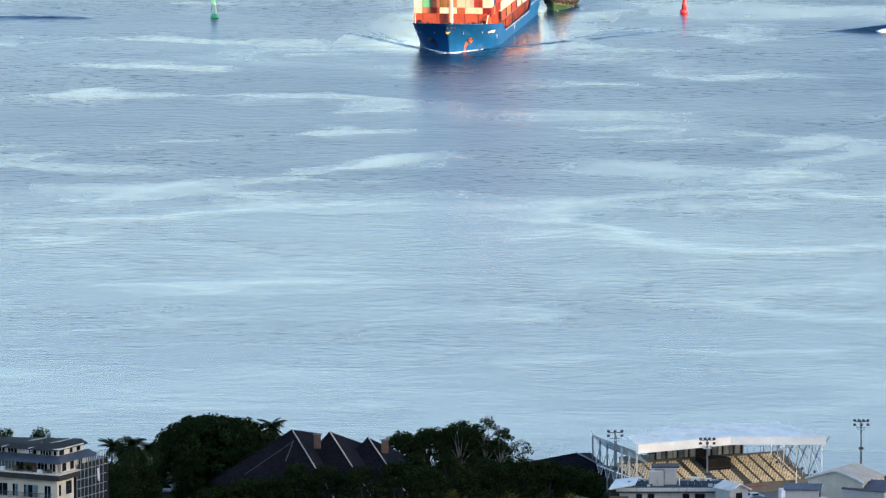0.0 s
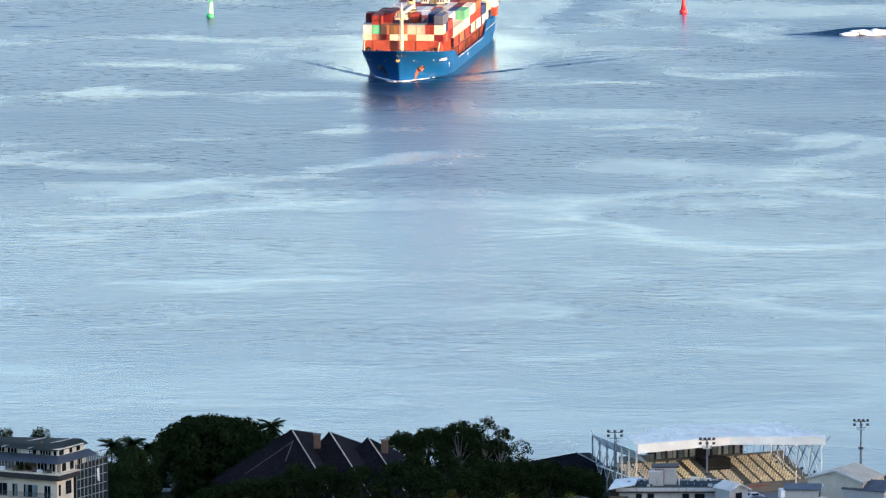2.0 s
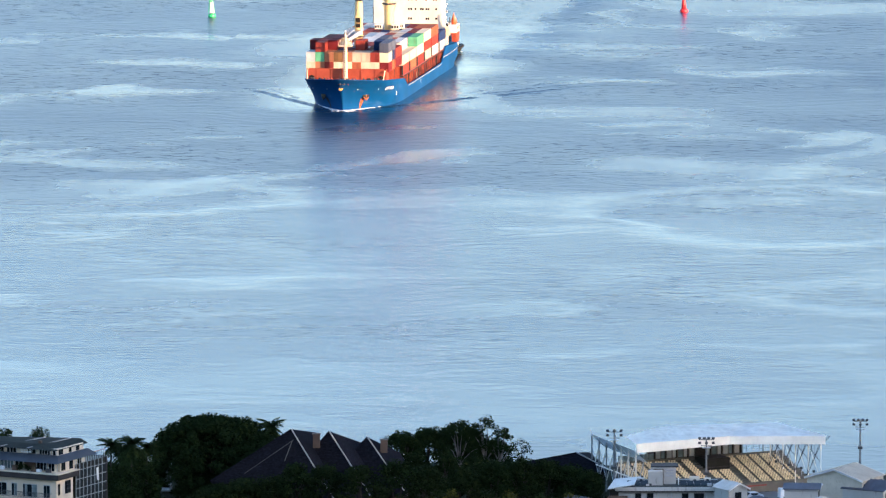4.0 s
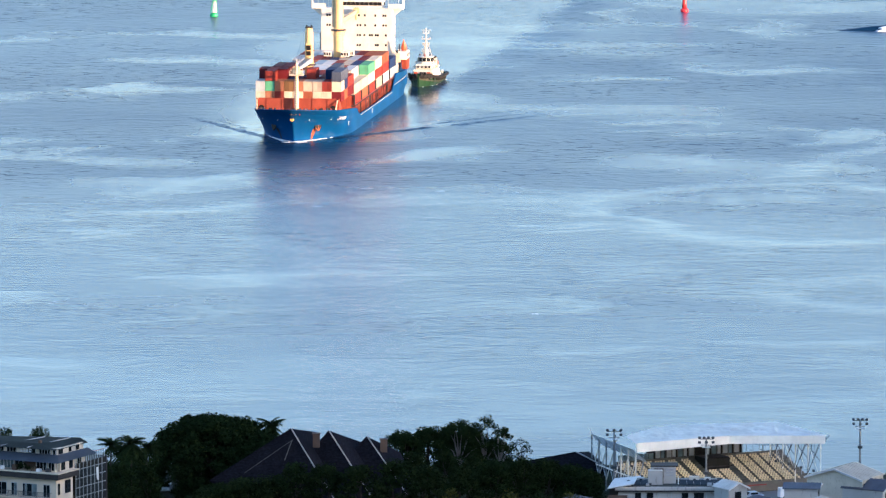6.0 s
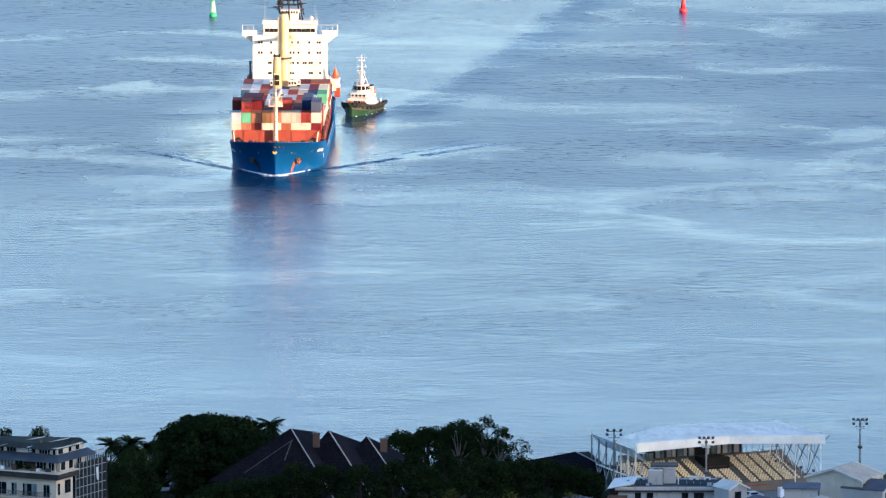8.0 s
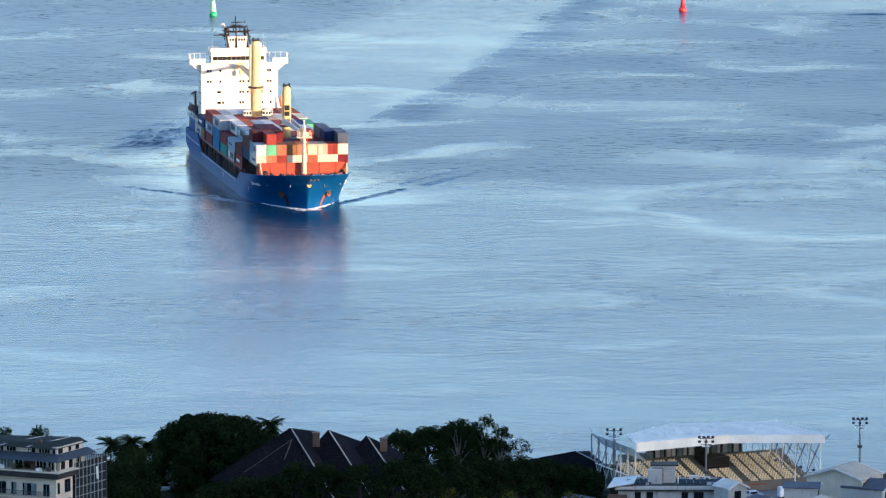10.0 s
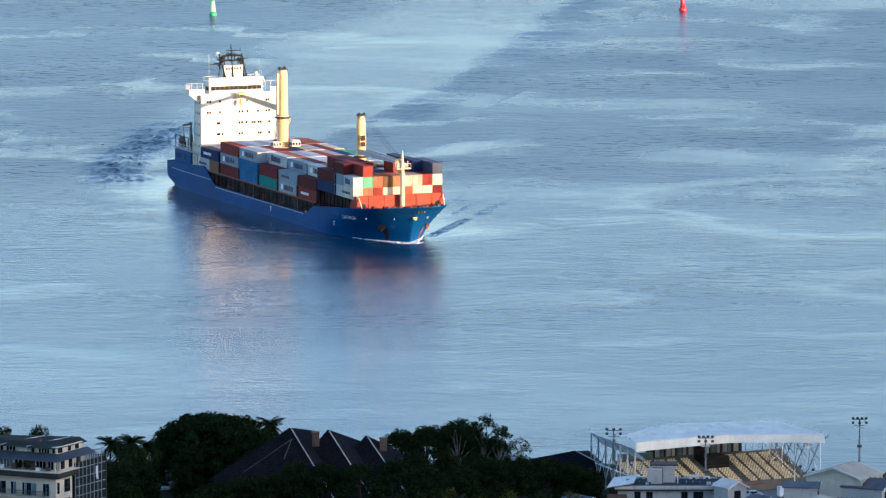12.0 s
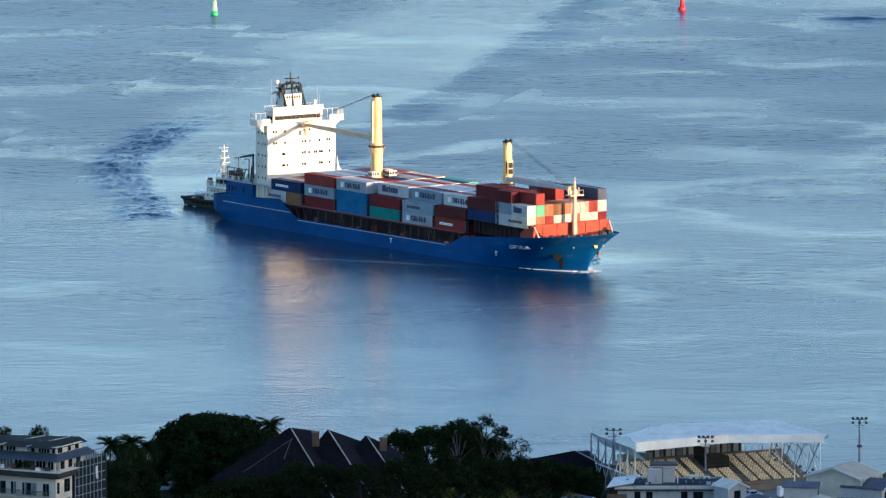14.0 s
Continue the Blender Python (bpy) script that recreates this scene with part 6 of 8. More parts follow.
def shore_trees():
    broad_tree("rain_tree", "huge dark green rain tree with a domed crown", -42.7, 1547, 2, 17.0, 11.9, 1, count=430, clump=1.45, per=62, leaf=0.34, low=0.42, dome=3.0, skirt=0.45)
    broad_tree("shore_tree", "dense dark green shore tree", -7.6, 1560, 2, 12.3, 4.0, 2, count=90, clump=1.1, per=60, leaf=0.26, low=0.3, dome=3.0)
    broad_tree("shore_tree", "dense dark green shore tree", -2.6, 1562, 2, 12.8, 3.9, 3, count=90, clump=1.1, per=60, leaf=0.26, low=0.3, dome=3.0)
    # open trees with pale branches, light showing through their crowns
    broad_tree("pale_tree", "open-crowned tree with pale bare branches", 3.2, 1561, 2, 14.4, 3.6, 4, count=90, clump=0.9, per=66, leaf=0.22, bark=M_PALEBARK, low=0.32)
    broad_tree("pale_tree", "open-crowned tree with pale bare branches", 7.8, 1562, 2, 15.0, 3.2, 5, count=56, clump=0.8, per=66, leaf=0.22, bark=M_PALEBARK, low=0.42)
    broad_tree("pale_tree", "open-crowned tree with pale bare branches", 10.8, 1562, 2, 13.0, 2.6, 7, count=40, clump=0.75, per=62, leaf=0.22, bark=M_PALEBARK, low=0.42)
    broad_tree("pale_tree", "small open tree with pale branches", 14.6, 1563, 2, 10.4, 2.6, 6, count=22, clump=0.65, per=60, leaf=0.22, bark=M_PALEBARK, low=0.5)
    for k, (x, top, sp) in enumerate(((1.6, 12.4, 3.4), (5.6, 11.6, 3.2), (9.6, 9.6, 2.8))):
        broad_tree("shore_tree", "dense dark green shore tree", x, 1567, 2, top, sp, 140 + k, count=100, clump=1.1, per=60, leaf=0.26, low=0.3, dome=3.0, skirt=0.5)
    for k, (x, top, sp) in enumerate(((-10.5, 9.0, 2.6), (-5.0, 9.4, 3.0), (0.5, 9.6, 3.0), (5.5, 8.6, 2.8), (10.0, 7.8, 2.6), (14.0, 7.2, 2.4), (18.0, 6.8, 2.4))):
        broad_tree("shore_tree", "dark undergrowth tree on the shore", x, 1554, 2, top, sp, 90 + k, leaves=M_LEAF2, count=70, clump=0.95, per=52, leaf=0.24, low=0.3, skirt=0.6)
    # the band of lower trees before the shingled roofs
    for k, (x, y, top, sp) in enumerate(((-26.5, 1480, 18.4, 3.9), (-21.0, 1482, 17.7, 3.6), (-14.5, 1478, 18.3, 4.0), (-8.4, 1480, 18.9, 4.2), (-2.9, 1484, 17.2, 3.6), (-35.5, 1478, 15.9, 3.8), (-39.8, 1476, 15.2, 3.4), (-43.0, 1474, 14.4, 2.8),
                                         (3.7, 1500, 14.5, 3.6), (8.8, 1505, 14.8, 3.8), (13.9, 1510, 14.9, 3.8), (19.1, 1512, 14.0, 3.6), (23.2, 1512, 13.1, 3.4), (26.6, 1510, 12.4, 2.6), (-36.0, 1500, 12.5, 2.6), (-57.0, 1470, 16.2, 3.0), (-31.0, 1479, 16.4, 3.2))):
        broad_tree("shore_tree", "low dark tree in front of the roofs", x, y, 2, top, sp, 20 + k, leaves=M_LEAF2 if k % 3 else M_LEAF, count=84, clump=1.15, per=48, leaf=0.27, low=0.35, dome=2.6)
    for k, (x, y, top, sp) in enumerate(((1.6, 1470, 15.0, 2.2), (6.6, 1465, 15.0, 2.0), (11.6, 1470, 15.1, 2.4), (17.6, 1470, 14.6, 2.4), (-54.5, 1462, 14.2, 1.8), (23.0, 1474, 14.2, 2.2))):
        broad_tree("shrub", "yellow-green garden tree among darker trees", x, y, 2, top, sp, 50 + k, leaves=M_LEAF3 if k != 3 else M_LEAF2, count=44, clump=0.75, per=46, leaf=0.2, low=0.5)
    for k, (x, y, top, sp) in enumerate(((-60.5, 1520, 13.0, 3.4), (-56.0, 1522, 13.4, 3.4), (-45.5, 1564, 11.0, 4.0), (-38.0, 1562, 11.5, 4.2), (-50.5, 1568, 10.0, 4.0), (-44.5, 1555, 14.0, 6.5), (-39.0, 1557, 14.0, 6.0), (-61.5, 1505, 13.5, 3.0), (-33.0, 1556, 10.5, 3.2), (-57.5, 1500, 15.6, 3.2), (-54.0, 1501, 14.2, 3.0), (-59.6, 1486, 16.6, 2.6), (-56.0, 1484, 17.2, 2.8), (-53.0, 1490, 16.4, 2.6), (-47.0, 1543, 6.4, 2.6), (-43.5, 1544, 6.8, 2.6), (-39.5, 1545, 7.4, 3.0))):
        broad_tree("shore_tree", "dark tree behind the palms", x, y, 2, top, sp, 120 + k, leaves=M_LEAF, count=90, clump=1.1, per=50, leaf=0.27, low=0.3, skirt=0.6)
    # crowns beyond the apartment block
    broad_tree("shore_tree", "bushy tree behind the apartment block", -69.8, 1440, 2, 30.6, 2.0, 61, leaves=M_LEAF2, count=60, clump=0.75, per=50, leaf=0.22, low=0.87, skirt=0.05)
    broad_tree("shore_tree", "bushy tree behind the apartment block", -76.2, 1440, 2, 30.4, 2.2, 62, leaves=M_LEAF2, count=60, clump=0.75, per=50, leaf=0.22, low=0.87, skirt=0.05)
    palm_tree(-56.3, 1491, 2, 20.5, 71, 50, 3.2)
    palm_tree(-60.2, 1494, 2, 19.9, 72, 44, 2.9)
    palm_tree(-53.9, 1498, 2, 18.9, 75, 40, 2.7)
    palm_tree(-58.3, 1500, 2, 17.6, 74, 36, 2.6)
    palm_tree(-32.6, 1550, 2, 15.4, 73, 46, 3.0)


# ---------------------------------------------------------------- apartment block
def apartment_block():
    """Own axes: x along its long face, y away; the corner nearest the camera at the origin."""
    ab = thing("apartment_building", "cream apartment block with stepped roof terraces and a glazed wing", "building", at=pose(-65.1, 1400, 2.0, 0, 0, -27))
    top = 26.0      # terrace slab over the ground
    W, D = 26.0, 5.6
    # storeys below the terrace, floor by floor
    body = part("wall", box(-W, 0, 0, D, 0, top - 0.9), M_RENDER, ab, "cream rendered wall")
    storey = 3.25
    for s in range(8):
        z = top - 0.9 - storey * (s + 1)
        if z < 0:
            break
        part("balcony_slab", box(-W, -0.3, -1.2, 0, z - 0.2, z), M_RENDER, body)
        k = -W + 0.3
        while k < -0.5:
            part("balcony_bar", box(k, k + 0.05, -1.15, -1.1, z, z + 0.95), M_STEEL, body)
            k += 0.21
        part("balcony_rail", box(-W, -0.3, -1.18, -1.08, z + 0.95, z + 1.02), M_STEEL, body)
        for x, w in ((-1.2, 1.3), (-3.7, 2.0), (-5.6, 0.9), (-7.6, 1.1), (-9.6, 2.0), (-12.4, 2.2), (-15.4, 1.6), (-18, 2.2), (-21, 1.6), (-24, 2.0)):
            wd = part("window", box(x - w, x, -0.06, 0.02, z + 0.05, z + 2.25), M_GREY, body, "tall window in a pale frame")
            half = w / 2
            shade = M_PALEPANE if (s * 7 + int(-x * 3)) % 5 < 3 else M_GLASS
            part("pane", box(x - w + 0.08, x - half - 0.04, -0.09, -0.05, z + 0.12, z + 2.15), M_GLASS, wd)
            part("pane", box(x - half + 0.04, x - 0.08, -0.09, -0.05, z + 0.12, z + 2.15), shade, wd)
        for y, w, h in ((0.5, 0.7, 1.9), (2.9, 1.9, 2.2)):
            wd = part("window", box(-0.02, 0.06, y, y + w, z + 0.5, z + 0.5 + h), M_DARKSLAB, body, "dark side window")
            n = 2 if w > 1 else 1
            for i, j in product(range(n), range(3)):
                part("pane", box(0.05, 0.09, y + 0.06 + i * w / n, y + (i + 1) * w / n - 0.06, z + 0.56 + j * h / 3, z + 0.44 + (j + 1) * h / 3 + 0.06), M_GLASS, wd)
    part("terrace_slab", box(-W, 0.9, -1.0, D + 0.6, top - 0.9, top + 0.05, 0.04), M_DARKSLAB, ab, "dark stained terrace fascia")
    part("terrace_rim", box(-W, 1.0, -1.1, D + 0.7, top + 0.05, top + 0.22), M_RENDER, ab)
    # terrace storey, set back
    p1 = part("terrace_storey", box(-W, -0.0, 1.4, D + 4.3, top + 0.2, top + 2.2), M_RENDER, ab)
    # part of this dark glass is added for the terrace's deep shade
    for x, w in ((-0.5, 1.8), (-2.6, 2.0), (-7.2, 1.6), (-9.0, 3.2), (-12.6, 2.8), (-16, 3.0), (-19.6, 3.0)):
        wd = part("window", box(x - w, x, 1.33, 1.42, top + 0.3, top + 1.9), M_GLASS if w < 2.9 else M_PALEPANE, p1, "sliding door with pale mullions")
        for q in range(int(w / 0.6) + 1):
            part("mullion", box(x - w + q * (w - 0.07) / int(w / 0.6), x - w + q * (w - 0.07) / int(w / 0.6) + 0.07, 1.29, 1.35, top + 0.3, top + 1.9), M_LETTER, wd)
    part("wall_panel", box(-6.9, -4.8, 1.30, 1.42, top + 0.3, top + 1.95), M_BROWN, p1, "weathered timber wall panel")
    for k, (x, hh, m) in enumerate(((-4.4, 0.8, M_BROWN), (-3.4, 0.5, M_LETTER), (-1.6, 0.7, M_STEEL), (-8.1, 0.9, M_BROWN), (-10.6, 0.6, M_LETTER), (-12.2, 0.9, M_DARKSLAB))):
        part("terrace_seat", box(x - 0.45, x + 0.45, -0.2, 0.4, top + 0.2, top + 0.2 + hh, 0.06), m, ab, "terrace seat or planter")
    for y, w in ((1.7, 1.3), (4.4, 1.2), (7.0, 1.4)):
        part("window", box(-0.03, 0.06, y, y + w, top + 0.4, top + 1.85), M_GLASS, p1)
    part("terrace_column", box(-0.3, 0.0, -0.2, 0.1, top + 0.2, top + 2.1), M_RENDER, p1)
    # lower skirt roof, sloping out over the terrace
    r = bmesh.new()
    a = [r.verts.new(p) for p in ((-W, -0.9, top + 1.95), (0.75, -0.9, top + 1.95), (0.75, D + 7.2, top + 1.95), (-0.9, D + 6.8, top + 2.9), (-0.9, 2.2, top + 2.9), (-W, 2.2, top + 2.9))]
    r.faces.new((a[0], a[1], a[4], a[5]))
    r.faces.new((a[1], a[2], a[3], a[4]))
    bmesh.ops.solidify(r, geom=r.faces[:], thickness=0.16)
    part("skirt_roof", r, M_SKIRT, ab, "blue-grey metal skirt roof")
    # penthouse
    p2 = part("penthouse", box(-W, -1.1, 2.3, D + 5.6, top + 2.4, top + 3.95), M_RENDER, ab, "cream penthouse")
    for x, w in ((-1.3, 0.7), (-2.4, 2.2), (-5.2, 1.6), (-9.0, 1.9), (-11.4, 3.0), (-15, 3.0), (-18.6, 3.0)):
        wd = part("window", box(x - w, x, 2.23, 2.32, top + 2.92, top + 3.72), M_GLASS, p2)
        for q in range(int(w / 0.55) + 1):
            part("mullion", box(x - w + q * (w - 0.06) / int(w / 0.55), x - w + q * (w - 0.06) / int(w / 0.55) + 0.06, 2.2, 2.25, top + 2.92, top + 3.72), M_LETTER, wd)
    for y, w in ((2.7, 1.5), (6.2, 0.9), (8.6, 1.2)):
        part("window", box(-1.13, -1.05, y, y + w, top + 2.92, top + 3.72), M_GLASS, p2)
    for j in range(2):
        for i in range(4):
            part("breeze_block", box(-8.2 + i * 0.55, -7.8 + i * 0.55, 2.2, 2.3, top + 3.0 + j * 0.42, top + 3.3 + j * 0.42), M_LETTER, p2)
    r = bmesh.new()
    a = [r.verts.new(p) for p in ((-W, 1.2, top + 3.8), (-0.9, 1.2, top + 3.76), (-0.9, D + 7.0, top + 3.7), (-2.5, D + 7.0, top + 4.45), (-W, 4.6, top + 4.45), (-6.0, 3.6, top + 4.4))]
    r.faces.new((a[0], a[1], a[5], a[4]))
    r.faces.new((a[1], a[2], a[3], a[5]))
    r.faces.new((a[5], a[3], a[4]))
    bmesh.ops.solidify(r, geom=r.faces[:], thickness=0.14)
    pr = part("penthouse_roof", r, M_ROOFDARK, ab, "low grey metal roof")
    part("roof_verge", rod((-6.4, 1.3, top + 3.95), (-3.2, D + 5.0, top + 4.65), 0.10, sides=5), M_BOARD, pr)
    part("roof_verge", rod((-11.5, 1.3, top + 3.95), (-7.6, D + 4.0, top + 4.65), 0.10, sides=5), M_BOARD, pr)
    part("roof_vent", box(-5.9, -5.4, 4.2, 4.7, top + 4.3, top + 4.85, 0.03), M_BROWN, pr)
    # planting on the terrace
    rng = random.Random(8)
    me = crown_mesh([((-6.2 + rng.uniform(-1.6, 1.6), 0.1, top + 0.6 + rng.uniform(0, 0.8)), rng.uniform(0.35, 0.6)) for _ in range(10)], rng, 0.18, 110)
    me.materials.append(M_LEAF2)
    o = new("terrace_planting", me)
    tagged(o, "leafy terrace planting over the parapet", "plants", kind="stuff")
    o.matrix_world = ab.matrix_world.copy()
    # glazed wing behind the corner
    # solid black body stands for the unlit rooms behind the panes
    g = part("glazed_wing", box(-3.0, 0.15, D + 0.65, D + 11.0, 0, top + 0.9), M_BLACK, ab, "dark glazed wing with a pale grid of mullions")
    z = 1.0
    while z < top + 0.8:
        part("transom", box(0.15, 0.27, D + 0.65, D + 11.1, z, z + 0.08), M_GALV, g)
        z += 1.55
    for k in range(9):
        y = D + 0.7 + 1.29 * k
        part("mullion", box(0.15, 0.25, y, y + 0.08, 0, top + 0.9), M_GALV, g)
    for k, j in product(range(8), range(16)):
        part("pane", box(0.15, 0.19, D + 0.86 + 1.29 * k, D + 1.94 + 1.29 * k, 1.14 + 1.55 * j, 2.54 + 1.55 * j), M_DARKPANE, g)
    part("roof_rail", box(0.0, 0.1, D + 0.65, D + 11.1, top + 2.2, top + 2.28), M_DECKRED, g)
    for k in range(14):
        part("rail_post", box(0.0, 0.08, D + 0.7 + 0.78 * k, D + 0.78 + 0.78 * k, top + 0.9, top + 2.2), M_GALV, g)
    part("open_sash", prism([(0, 0), (0.55, 0.1), (0.75, -2.2), (0.2, -2.1)], 0.06, Matrix.Translation((0.3, D + 7.6, top - 0.6)) @ Matrix.Rotation(radians(80), 4, "Z")), M_LETTER, g, "white sunblind hanging out")
    part("wing_end", box(-3.0, 0.3, D + 11.0, D + 11.4, 0, top + 1.0), M_DARKSLAB, g)


# ---------------------------------------------------------------- shingled roofs
def shingled_hall(name, peak, left, right, back, chimney=None, label="dark steep shingled roof with pale verge boards"):
    """A three-sided tent roof: peak, two front feet and the end of its falling ridge; on low walls."""
    h = thing(name, label, "building", "shingled halls", pose(peak[0], peak[1], 2))
    o = Vector((peak[0], peak[1], 2))
    P, L, R, B = (Vector(p) - o for p in (peak, left, right, back))
    K = Vector((B.x + 3.0, B.y + 5.5, 0.8))
    bm = bmesh.new()
    v = [bm.verts.new(p) for p in (P, L, R, B, K)]
    bm.faces.new((v[0], v[1], v[2]))
    bm.faces.new((v[0], v[2], v[4], v[3]))
    bm.faces.new((v[0], v[3], v[4], v[1]))
    bmesh.ops.triangulate(bm, faces=bm.faces[:])
    bmesh.ops.solidify(bm, geom=bm.faces[:], thickness=0.25)
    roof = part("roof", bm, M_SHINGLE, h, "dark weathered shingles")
    for a, b, r, m in ((P, R, 0.12, M_BOARD), (P, L, 0.09, M_SHINGLE)):
        n = Vector((0, -0.12, 0.05))
        part("verge_board", rod(a + n, b + n, r, sides=4), m, roof, "pale verge board" if m == M_BOARD else "dark hip capping")
    # courses of shingles as proud battens across the front face
    k = 0.35
    while k < (P.z - max(L.z, R.z)):
        f = k / (P.z - max(L.z, R.z))
        a, b = P.lerp(L, f), P.lerp(R, f)
        n = Vector((0, -0.03, 0.0))
        part("shingle_course", rod(a.lerp(b, 0.02) + n, a.lerp(b, 0.98) + n, 0.035, sides=4), M_SHINGLE, roof)
        k += 0.55
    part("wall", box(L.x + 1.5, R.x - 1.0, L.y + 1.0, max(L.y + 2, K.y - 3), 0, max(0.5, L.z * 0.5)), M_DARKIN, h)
    if chimney:
        cx, cy, cz0, cz1 = chimney
        c = part("chimney", box(cx - 0.65 - o.x, cx + 0.65 - o.x, cy - 0.6 - o.y, cy + 0.6 - o.y, cz0 - 2, cz1 - 2, 0.04), M_BROWN, h, "brown chimney stack")
        part("chimney_cap", box(cx - 0.78 - o.x, cx + 0.78 - o.x, cy - 0.72 - o.y, cy + 0.72 - o.y, cz1 - 2, cz1 - 1.85), M_BROWN, c)
    return h


def halls():
    first = shingled_hall("shingled_hall", (-28.0, 1535, 16.2), (-43.0, 1533, 6.8), (-19.6, 1533, 2.6), (-23.5, 1546, 14.0), (-23.4, 1537.5, 12.4, 14.9))
    shingled_hall("shingled_hall", (-21.1, 1540, 15.1), (-32.0, 1538.5, 3.0), (-13.0, 1538, 2.6), (-15.0, 1549, 11.6))
    shingled_hall("shingled_hall", (-14.1, 1545, 13.3), (-24.0, 1543.5, 3.0), (-6.6, 1543, 2.6), (-8.0, 1554, 9.0), (-11.0, 1546.5, 10.2, 12.5))
    shingled_hall("shingled_hall", (25.0, 1559, 8.3), (8.0, 1557, 5.4), (31.5, 1557, 5.2), (27.5, 1566, 7.4), label="low dark shingled roof beside the stand")
    # weathered hip boards on the front of the tallest roof
    for a, b, r in (((-27.6, 1533.6, 14.4), (-36.6, 1532.7, 8.3), 0.05), ((-27.8, 1533.7, 14.3), (-29.2, 1533.1, 10.6), 0.10)):
        part("hip_board", rod(first.matrix_world.inverted() @ Vector(a), first.matrix_world.inverted() @ Vector(b), r, sides=4), M_CAPPING, first, "weathered hip board")


# ---------------------------------------------------------------- grandstand
def floodlight(x, y, base, top, heads, seed, label):
    f = thing("floodlight_mast", label, "floodlight", "floodlights", pose(x, y, base))
    h = top - base
    part("mast", rod((0, 0, 0), (0, 0, h), 0.24, 0.13, 10), M_MASTGREY, f)
    part("head_frame", box(-1.35, 1.35, -0.08, 0.08, h - 0.25, h - 0.12), M_MASTGREY, f)
    part("head_frame", box(-1.0, 1.0, -0.08, 0.08, h - 1.35, h - 1.25), M_MASTGREY, f)
    rng = random.Random(seed)
    for r, n in ((0, heads), (1, heads - 1)):
        for k in range(n):
            x0 = (k - (n - 1) / 2) * (2.5 / max(1, n - 1))
            bm = box(-0.26, 0.26, -0.2, 0.16, -0.2, 0.2, 0.05)
            bm.transform(pose(x0, -0.25, h + 0.12 - 0.85 * r, 25, 0, rng.uniform(-25, 25)))
            part("floodlight_head", bm, M_LAMP, f, "dark floodlight")
    part("mast_platform", box(-0.8, 0.8, -0.5, 0.5, h - 1.75, h - 1.65), M_GALV, f)
    part("junction_box", box(-0.45, 0.45, -0.25, 0.25, h * 0.45, h * 0.45 + 0.5, 0.03), M_LAMP, f)


def grandstand():
    """The seating turns away to the right; the roof's front edge bends where the end bay begins."""
    gs = thing("grandstand", "roofed grandstand with tan seats and a white membrane roof", "grandstand", at=pose(37.0, 1540.6, 2.0, 0, 0, 27))
    home = gs.matrix_world.inverted()

    def placed(name, bm, material, parent=gs, label="", smooth=False):
        bm.transform(home)
        return part(name, bm, material, parent, label, smooth)

    L, rows, tread, rise, z0 = 36.0, 14, 0.80, 0.27, 1.5
    for r in range(rows):
        y = r * tread
        part("step", box(0, L, y, y + tread + 0.02, 0, z0 + r * rise), M_TERRACE, gs)
    part("front_wall", box(-0.3, L + 0.3, -0.35, 0.0, 0, z0 + 0.35), M_TERRACE, gs, "grey front parapet")
    part("advert_board", box(20.5, 26.0, -0.5, -0.4, 1.15, 1.4), M_DECKRED, gs, "red painted board on the parapet")
    seat = bmesh.new()
    add_box(seat, -0.20, 0.20, 0.05, 0.42, 0.36, 0.42)
    add_box(seat, -0.20, 0.20, 0.38, 0.44, 0.40, 0.76)
    sm = bpy.data.meshes.new("seat")
    seat.to_mesh(sm)
    seat.free()
    sm.materials.append(M_SEAT)
    gang = (2.6, 5.2, 7.8, 10.4, 13.0, 16.1, 19.0, 22.2, 25.0, 27.6, 30.2, 32.8, 34.9)
    wide = (16.1, 22.2, 34.9)
    places = []
    for r in range(rows - 1):
        x = 0.35
        while x < L - 0.3:
            hole = 16.8 < x < 22.8 and r > 6
            if all(abs(x - g) > (1.0 if g in wide else 0.36) for g in gang) and not hole:
                places.append((x, r * tread, z0 + r * rise))
            x += 0.56
    near = [p for p in places if p[0] > 22][:300]
    for p in near:
        s = new("seat", sm)
        s.parent = gs
        s.matrix_local = pose(*p)
    bm = bmesh.new()
    for p in places:
        if p not in near:
            m = pose(*p)
            add_box(bm, -0.20, 0.20, 0.05, 0.42, 0.36, 0.42, m)
            add_box(bm, -0.20, 0.20, 0.38, 0.44, 0.40, 0.76, m)
    so = part("seating", bm, M_SEAT, gs, "tan plastic seating")
    so["kind"] = "stuff"
    for g in gang:
        w = 0.85 if g in wide else 0.13
        for r in range(rows):
            part("gangway_step", box(g - w, g + w, r * tread - 0.3, r * tread, z0 + r * rise - 0.2, z0 + r * rise + 0.02), M_TERRACE, gs)
    # a solid black block gives the entrance its darkness
    part("entrance_box", box(17.0, 22.0, 6.5, 11.0, z0, z0 + 4.3), M_BLACK, gs, "players' entrance and press box, solid black for its unlit inside")
    part("entrance_box_rail", box(16.9, 22.5, 6.3, 6.45, z0 + 2.6, z0 + 2.75), M_DARKSLAB, gs)
    back = part("back_room", box(8.6, 27.4, 11.7, 14.5, 0, z0 + 7.4), M_DARKIN, gs, "lounge behind the seats, blackened as an unlit room")
    for k in range(15):
        x = 9.0 + 1.2 * k
        if 17.0 < x < 19.0:
            continue
        # opaque pale panes stand for bright water seen through the lounge
        part("window", box(x, x + 0.95 - 0.3 * (k % 2), 11.6, 11.68, z0 + 4.2, z0 + 6.3), (M_GREY, M_PALEPANE, M_BOARD)[k % 3], back, "pale lounge window")
